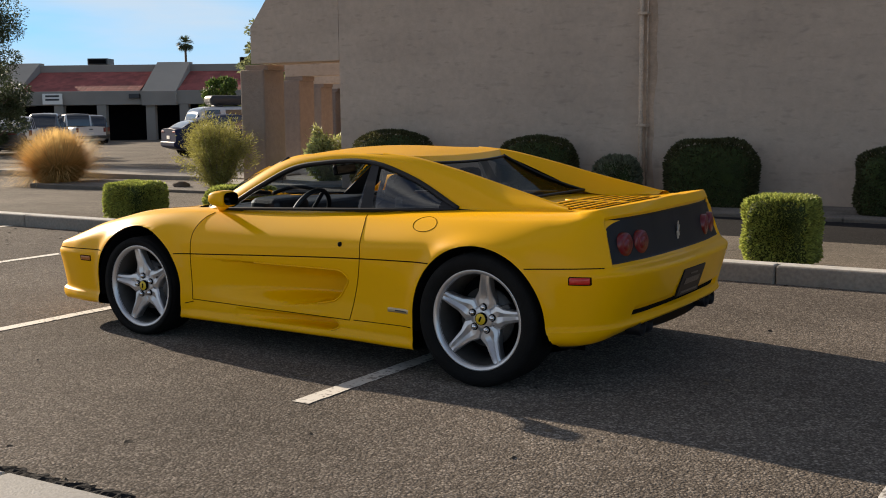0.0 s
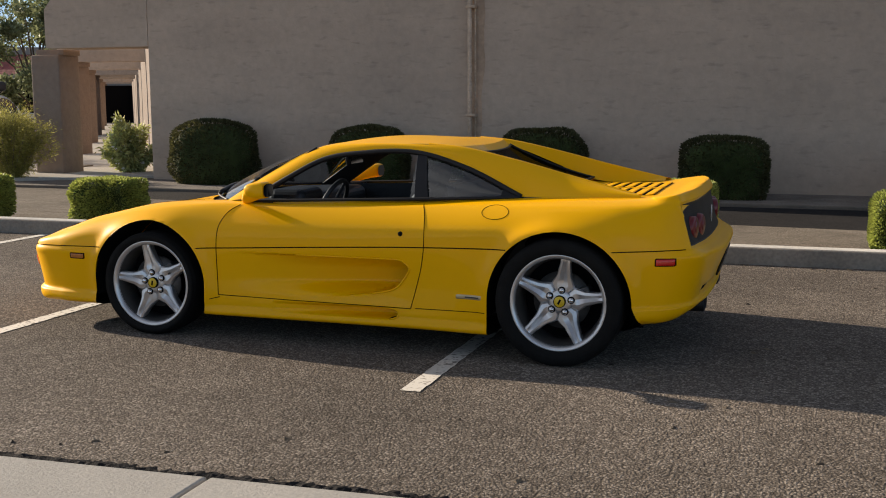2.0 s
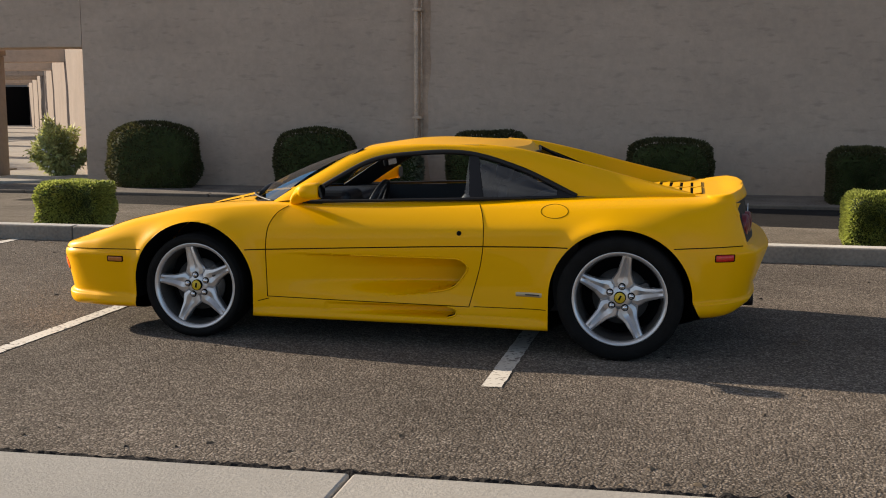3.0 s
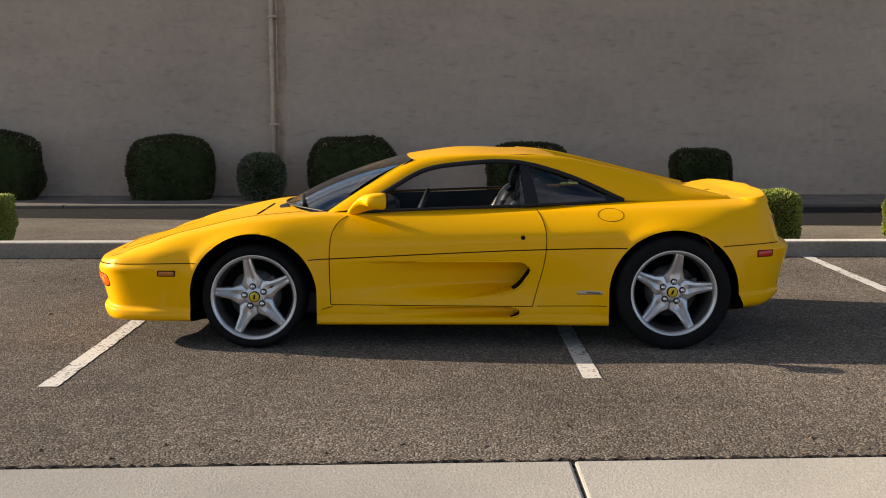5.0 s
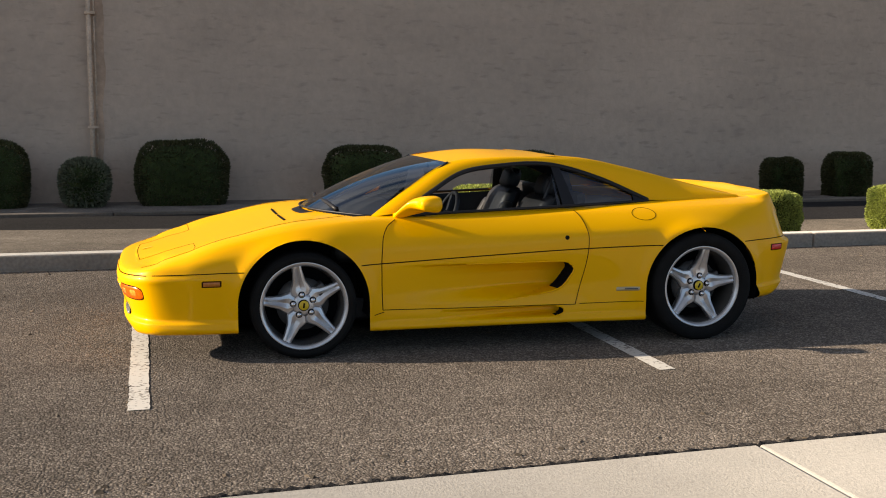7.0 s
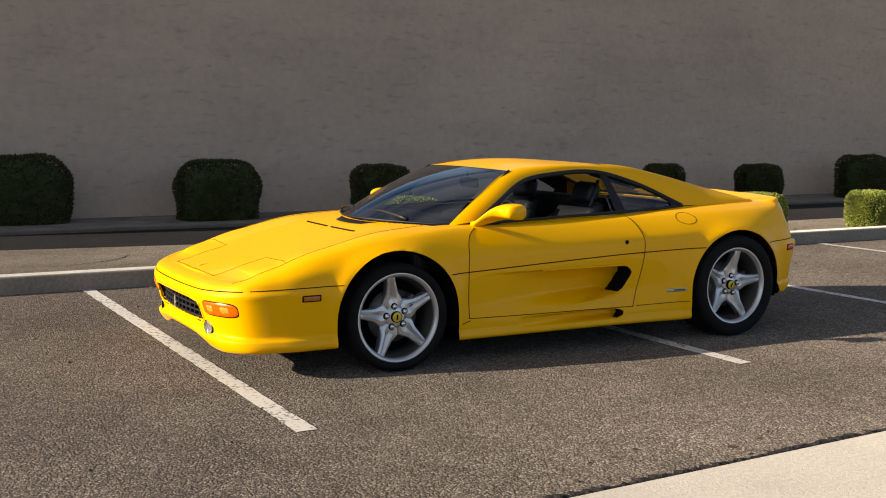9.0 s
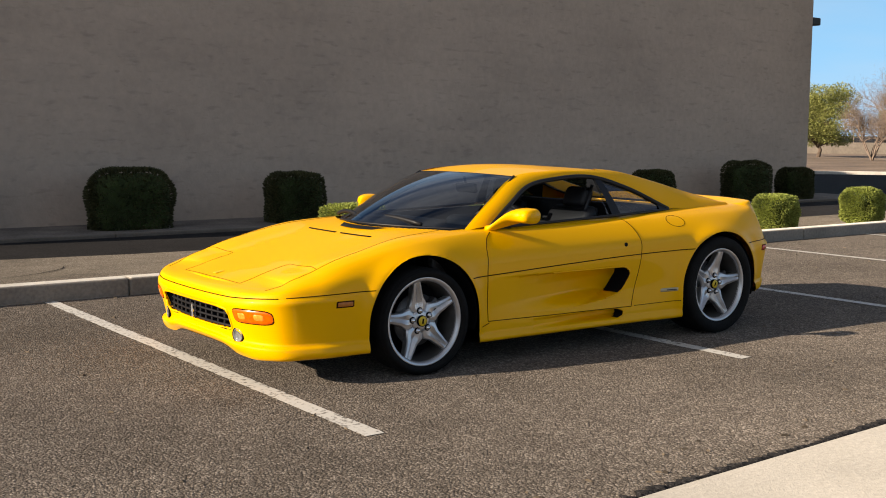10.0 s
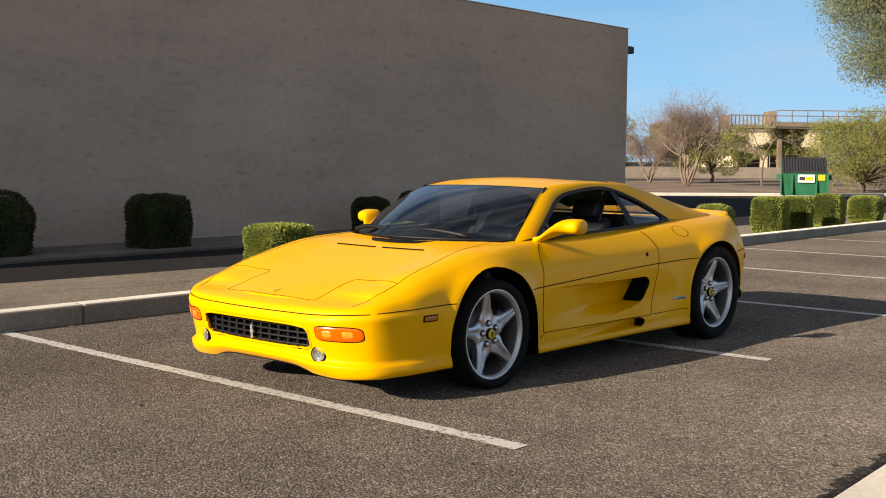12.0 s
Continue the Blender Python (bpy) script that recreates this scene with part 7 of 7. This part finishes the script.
def plain_car(label, x, y, z, turn, L, W, H, paint_mat, kind="hatch", extra=None):
    """A parked car at a distance: rounded body, glasshouse with pillars, wheels on black arch discs, lamps."""
    ob = thing("parked_car", label, "car", x, y, z, turn, "parked cars")
    shoulder, roof, pillars = CAR_LINES[kind]
    n = 49
    u = np.linspace(0, 1, n)
    deck = pchip([k[0] for k in shoulder], [k[1] for k in shoulder], u)
    half = W / 2 * (1 - 0.13 * smooth01(0.07, 0.0, u) - 0.20 * smooth01(0.84, 1.0, u))
    lift = 0.10 * smooth01(0.10, 0, u) + 0.06 * smooth01(0.92, 1, u)
    sect = lambda i: [(0, 0.22 + lift[i]), (0.88 * half[i], 0.22 + lift[i]), (0.97 * half[i], 0.32 + lift[i]), (half[i], 0.58), (0.99 * half[i], deck[i] - 0.14), (0.95 * half[i], deck[i] - 0.03), (0.88 * half[i], deck[i]), (0, deck[i] + 0.035)]
    verts, faces = [], []
    for i in range(n):
        a = sect(i)
        verts += [((u[i] - 0.5) * L, py, pz) for py, pz in a + [(-py, pz) for py, pz in a[-2:0:-1]]]
    m = len(verts) // n
    for i in range(n - 1):
        faces += [(i * m + k, i * m + (k + 1) % m, (i + 1) * m + (k + 1) % m, (i + 1) * m + k) for k in range(m)]
    faces += [tuple(range(m))[::-1], tuple(range((n - 1) * m, n * m))]

    def skin(name, vv, ff, mat, owner, note=""):
        bm = bmesh.new()
        bm.from_mesh(mesh_of("skin", vv, ff, True))
        bmesh.ops.remove_doubles(bm, verts=bm.verts[:], dist=0.0005)
        bmesh.ops.recalc_face_normals(bm, faces=bm.faces[:])
        for f in bm.faces:
            f.smooth = len(f.verts) < 5
        return part(name, bm, mat, owner, note)

    skin("body", verts, faces, paint_mat, ob)
    # glasshouse
    ku = [k[0] for k in roof]
    g = np.linspace(ku[0], ku[-1], 33)
    top = pchip(ku, [k[1] + k[2] * H for k in roof], g)
    base = np.minimum(np.interp(g, u, deck), top)
    wide = np.interp(g, u, half)
    ring = [((t - 0.5) * L, [(0.885 * w, b - 0.01), (0.76 * w, b + 0.86 * (c - b)), (0.66 * w, c - 0.01), (0.0, c + 0.02 * min(1, (c - b) * 4))]) for t, b, c, w in zip(g, base, top, wide)]
    flat = np.abs(np.gradient(top, g * L)) < 0.22
    first, last = int(np.argmax(flat)), len(flat) - 1 - int(np.argmax(flat[::-1]))
    groups = collections.defaultdict(lambda: ([], []))
    for i in range(len(g) - 1):
        t = (g[i] + g[i + 1]) / 2
        for sgn in (1, -1):
            for k in range(3):
                if k == 0:
                    near = int(np.argmin([abs(t - p) for p in pillars]))
                    name = ("pillar", near, sgn) if abs(t - pillars[near]) < 0.013 else ("side_window", sum(t > p for p in pillars), sgn)
                elif k == 1:
                    name = ("roof", 0, 0)
                else:
                    name = ("rear_window" if i < first else "windscreen" if i >= last else "roof", 0, 0)
                vv, ff = groups[name]
                o = len(vv)
                for j, kk in ((i, k), (i + 1, k), (i + 1, k + 1), (i, k + 1)):
                    vv.append((ring[j][0], sgn * ring[j][1][kk][0], ring[j][1][kk][1]))
                ff.append((o, o + 1, o + 2, o + 3))
    for name in sorted(groups):
        skin(name[0], *groups[name], paint_mat if name[0] in ("roof", "pillar") else DARK_GLASS, ob)
    # lamps, plate, bumper
    rear = -L / 2
    for sgn in (-1, 1):
        if kind == "hatch":
            part("tail_lamp", box(rear - 0.012, rear + 0.16, sgn * W * 0.33 - 0.17, sgn * W * 0.33 + 0.17, 0.84, 0.91, 0.02), RED_LENS, ob)
        else:
            part("tail_lamp", box(rear - 0.012, rear + 0.10, sgn * W * 0.395 - 0.07, sgn * W * 0.395 + 0.07, 0.72, 0.98, 0.02), RED_LENS, ob)
    part("number_plate", box(rear - 0.014, rear, -0.16, 0.16, 0.62, 0.74, 0.005, 1), PETAL, ob)
    part("bumper", box(rear - 0.06, rear + 0.25, -W * 0.43, W * 0.43, 0.36, 0.54, 0.05, 3), METAL_DARK if kind != "hatch" else paint_mat, ob)
    if kind == "pickup":
        part("load_bed", box(rear + 0.06, rear + 0.36 * L, -W * 0.40, W * 0.40, 0.98, 1.065, 0.01, 1), DARK, ob)
        part("tailgate_handle", box(rear - 0.012, rear, -0.10, 0.10, 0.86, 0.92, 0.005, 1), METAL_DARK, ob)
    for wx in (-0.305 * L, 0.31 * L):
        for sgn in (-1, 1):
            turned = pose(wx, sgn * (W / 2 - 0.10), 0.335, 0, 0, 0 if sgn < 0 else 180)
            # flat black disc on the body paints the shaded gap of the arch
            part("arch_shade", lathe("arch_shade", [(0.0, -0.108), (0.385, -0.108), (0.395, -0.09), (0.395, 0.0)], 28), DARK, ob, at=turned)
            w = part("wheel", lathe("wheel", [(0.0, -0.12), (0.20, -0.12), (0.20, -0.125), (0.32, -0.125), (0.335, -0.09), (0.335, 0.08), (0.32, 0.10), (0.0, 0.10)], 24), TYRE, ob, at=turned)
            part("rim", lathe("rim", [(0.0, -0.130), (0.06, -0.134), (0.20, -0.130), (0.215, -0.120)], 16), BARREL, w)
    if extra == "box":
        for bx in (-1.1, 0.3):
            part("roof_bar", box(bx - 0.03, bx + 0.03, -0.62, 0.62, H + 0.01, H + 0.07, 0.01), METAL_DARK, ob)
        part("roof_box", box(-1.5, 0.6, -0.44, 0.44, H + 0.07, H + 0.45, 0.14, 4), METAL_DARK, ob, "black roof box")
    return ob


DARK_GLASS = material("dark_car_glass", (0.015, 0.018, 0.022), 0.08, coat=1.0, spec=0.8)
WHITE_PAINT = material("white_car_paint", (0.62, 0.63, 0.64), 0.35, coat=0.6, vary=0.05)
BLUE_PAINT = material("dark_blue_car_paint", (0.008, 0.015, 0.050), 0.45, coat=0.08, vary=0.1, spec=0.1)
GREY_PAINT = material("grey_car_paint", (0.10, 0.11, 0.13), 0.35, coat=0.8, vary=0.1)
DARK_PAINT = material("dark_car_paint", (0.025, 0.027, 0.032), 0.35, coat=0.8, vary=0.1)
for args in (("dark blue electric hatchback parked in the far lot", -27.8, 29.9, 0, 64, 4.75, 1.88, 1.45, BLUE_PAINT, "hatch", None),
             ("white off-road vehicle with a black roof box in the far lot", -30.5, 33.4, 0, 64, 4.7, 1.9, 1.76, WHITE_PAINT, "suv", "box"),
             ("grey sport utility vehicle seen from behind in the far lot", -49.8, 39.0, 0, 136, 4.6, 1.85, 1.78, GREY_PAINT, "suv", None),
             ("white pickup truck in the far lot", -52.6, 43.0, 0, 160, 5.2, 1.95, 1.75, WHITE_PAINT, "pickup", None),
             ("white compact crossover seen from behind in the far lot", -45.8, 34.2, 0, 138, 4.3, 1.8, 1.6, WHITE_PAINT, "suv", None),
             ("dark sedan in the far lot", -40.6, 29.5, 0, 140, 4.6, 1.8, 1.45, DARK_PAINT, "hatch", None),
             ("dark sport utility vehicle in the shade of the shop row", -55.0, 45.4, 0, 163, 4.6, 1.85, 1.7, DARK_PAINT, "suv", None)):
    plain_car(*args[:3], ground_z(*args[1:3]), *args[4:])


def palm(x, y, z, h, seed):
    g = np.random.default_rng(seed)
    ob = thing("fan_palm", "tall fan palm with a ball of fronds", "palm", x, y, z)
    part("trunk", tube_mesh("trunk", [[(0, 0, 0), (0.1, 0, h * 0.5), (0.05, 0, h)]], [[0.15, 0.12, 0.11]], 8), BARK, ob)
    d = g.normal(0, 1, (70, 3))
    d /= np.linalg.norm(d, axis=1, keepdims=True)
    d[:, 2] = d[:, 2] + 0.1
    verts, faces = [], []
    for q in d:
        s = np.cross(q, [0, 0, 1])
        s /= np.linalg.norm(s) + 1e-6
        c = np.array([0.05, 0, h])
        for k in range(9):
            a = (k - 4) * 0.2
            e = q * math.cos(a) + s * math.sin(a)
            o = len(verts)
            verts += [tuple(c + q * 0.35), tuple(c + q * 0.35 + e * 0.32 + s * 0.03), tuple(c + q * 0.35 + e * 0.62 - np.array([0, 0, 0.2])), tuple(c + q * 0.35 + e * 0.32 - s * 0.03)]
            faces.append((o, o + 1, o + 2, o + 3))
    part("fronds", mesh_of("fronds", verts, faces), PINE, ob)


palm(-78.6, 77.3, -0.8, 8.6, 5)
palm(-70.0, 78.0, -0.8, 6.0, 6)
leafy_tree("pine", "tall dark pine at the edge of the far lot", -34.55, 23.7, -0.2, 6.8, 4.8, PINE, 81, 46000, 0.040, 60, 0.18, 0.42)
leafy_tree("round_tree", "dense dark green tree by the far lot", -37.8, 27.0, -0.25, 3.6, 3.4, PINE, 82, 20000, 0.05, 30, 0.14, 0.15)
leafy_tree("young_tree", "small green tree behind the parked cars", -42.5, 44.6, -0.4, 3.5, 2.3, FRESH, 83, 7000, 0.10, 24, 0.1, 0.35)
leafy_tree("walk_tree", "green tree beside the open walk", -31.0, 36.8, -0.25, 5.6, 4.4, TAMARISK, 84, 14000, 0.09, 36, 0.15, 0.25)


def leaf_litter():
    """Dry leaves, twigs and pebbles lying on the asphalt, along the kerb and the footpath's edge."""
    g = np.random.default_rng(12)
    verts, faces = [], []
    spots = [(g.uniform(-12, 5), g.uniform(3.05, 8.7)) for _ in range(190)] + [(g.uniform(-14, 10), 8.86 - abs(g.normal(0, 0.08))) for _ in range(160)] + [(g.uniform(-13, 4), 3.0 + abs(g.normal(0, 0.12))) for _ in range(140)]
    for x, y in spots:
        s, a, h = g.uniform(0.006, 0.02), g.uniform(0, 6.28), g.uniform(0.004, 0.012)
        c, d = math.cos(a), math.sin(a)
        k = g.uniform(0.4, 0.9)
        o = len(verts)
        for u, w, z in ((-1, -k, 0.001), (1, -k, 0.001), (1, k, 0.001), (-1, k, 0.001), (-0.5, 0, h), (0.6, 0, h * 0.8)):
            verts.append((x + (u * c - w * d) * s, y + (u * d + w * c) * s, z))
        faces += [(o, o + 1, o + 5, o + 4), (o + 2, o + 3, o + 4, o + 5), (o + 1, o + 2, o + 5), (o + 3, o, o + 4)]
    litter = material("dry_litter", (0.10, 0.075, 0.05), 0.9, rand=0.7)
    tagged(part("leaf_litter", mesh_of("leaf_litter", verts, faces), litter), "scattered dry leaves and pebbles on the asphalt", "litter", kind="stuff")


leaf_litter()


def lane_crack(x, y, length, turn, seed):
    """A thin wandering crack in the lane, filled with dark dirt."""
    g = np.random.default_rng(seed)
    verts, faces, a = [], [], math.radians(turn)
    n = int(length / 0.06)
    for i in range(n + 1):
        a += g.normal(0, 0.22)
        a = a * 0.9 + math.radians(turn) * 0.1
        x, y = x + 0.06 * math.cos(a), y + 0.06 * math.sin(a)
        w = g.uniform(0.004, 0.011) * math.sin(math.pi * (i + 0.5) / (n + 1)) ** 0.4
        for s in (-1, 1):
            px, py = x - s * w * math.sin(a), y + s * w * math.cos(a)
            verts.append((px, py, ground_z(px, py) + 0.004))
        if i:
            faces.append((2 * i - 2, 2 * i, 2 * i + 1, 2 * i - 1))
    tagged(part("lane_crack", mesh_of("lane_crack", verts, faces), ASPHALT_DARK), "thin dark crack in the worn lane asphalt", "crack", "cracks in the lane", "structure")


for i, (x, y, length, turn) in enumerate(((-8.6, 9.9, 2.6, 35), (-6.4, 10.6, 2.2, 12), (-2.6, 9.8, 3.0, 22), (0.6, 10.9, 2.4, -14), (-10.8, 10.9, 2.0, 10), (3.4, 10.2, 2.6, 18), (-4.4, 11.2, 1.8, -8), (-12.8, 12.2, 2.4, 25))):
    lane_crack(x, y, length, turn, 90 + i)
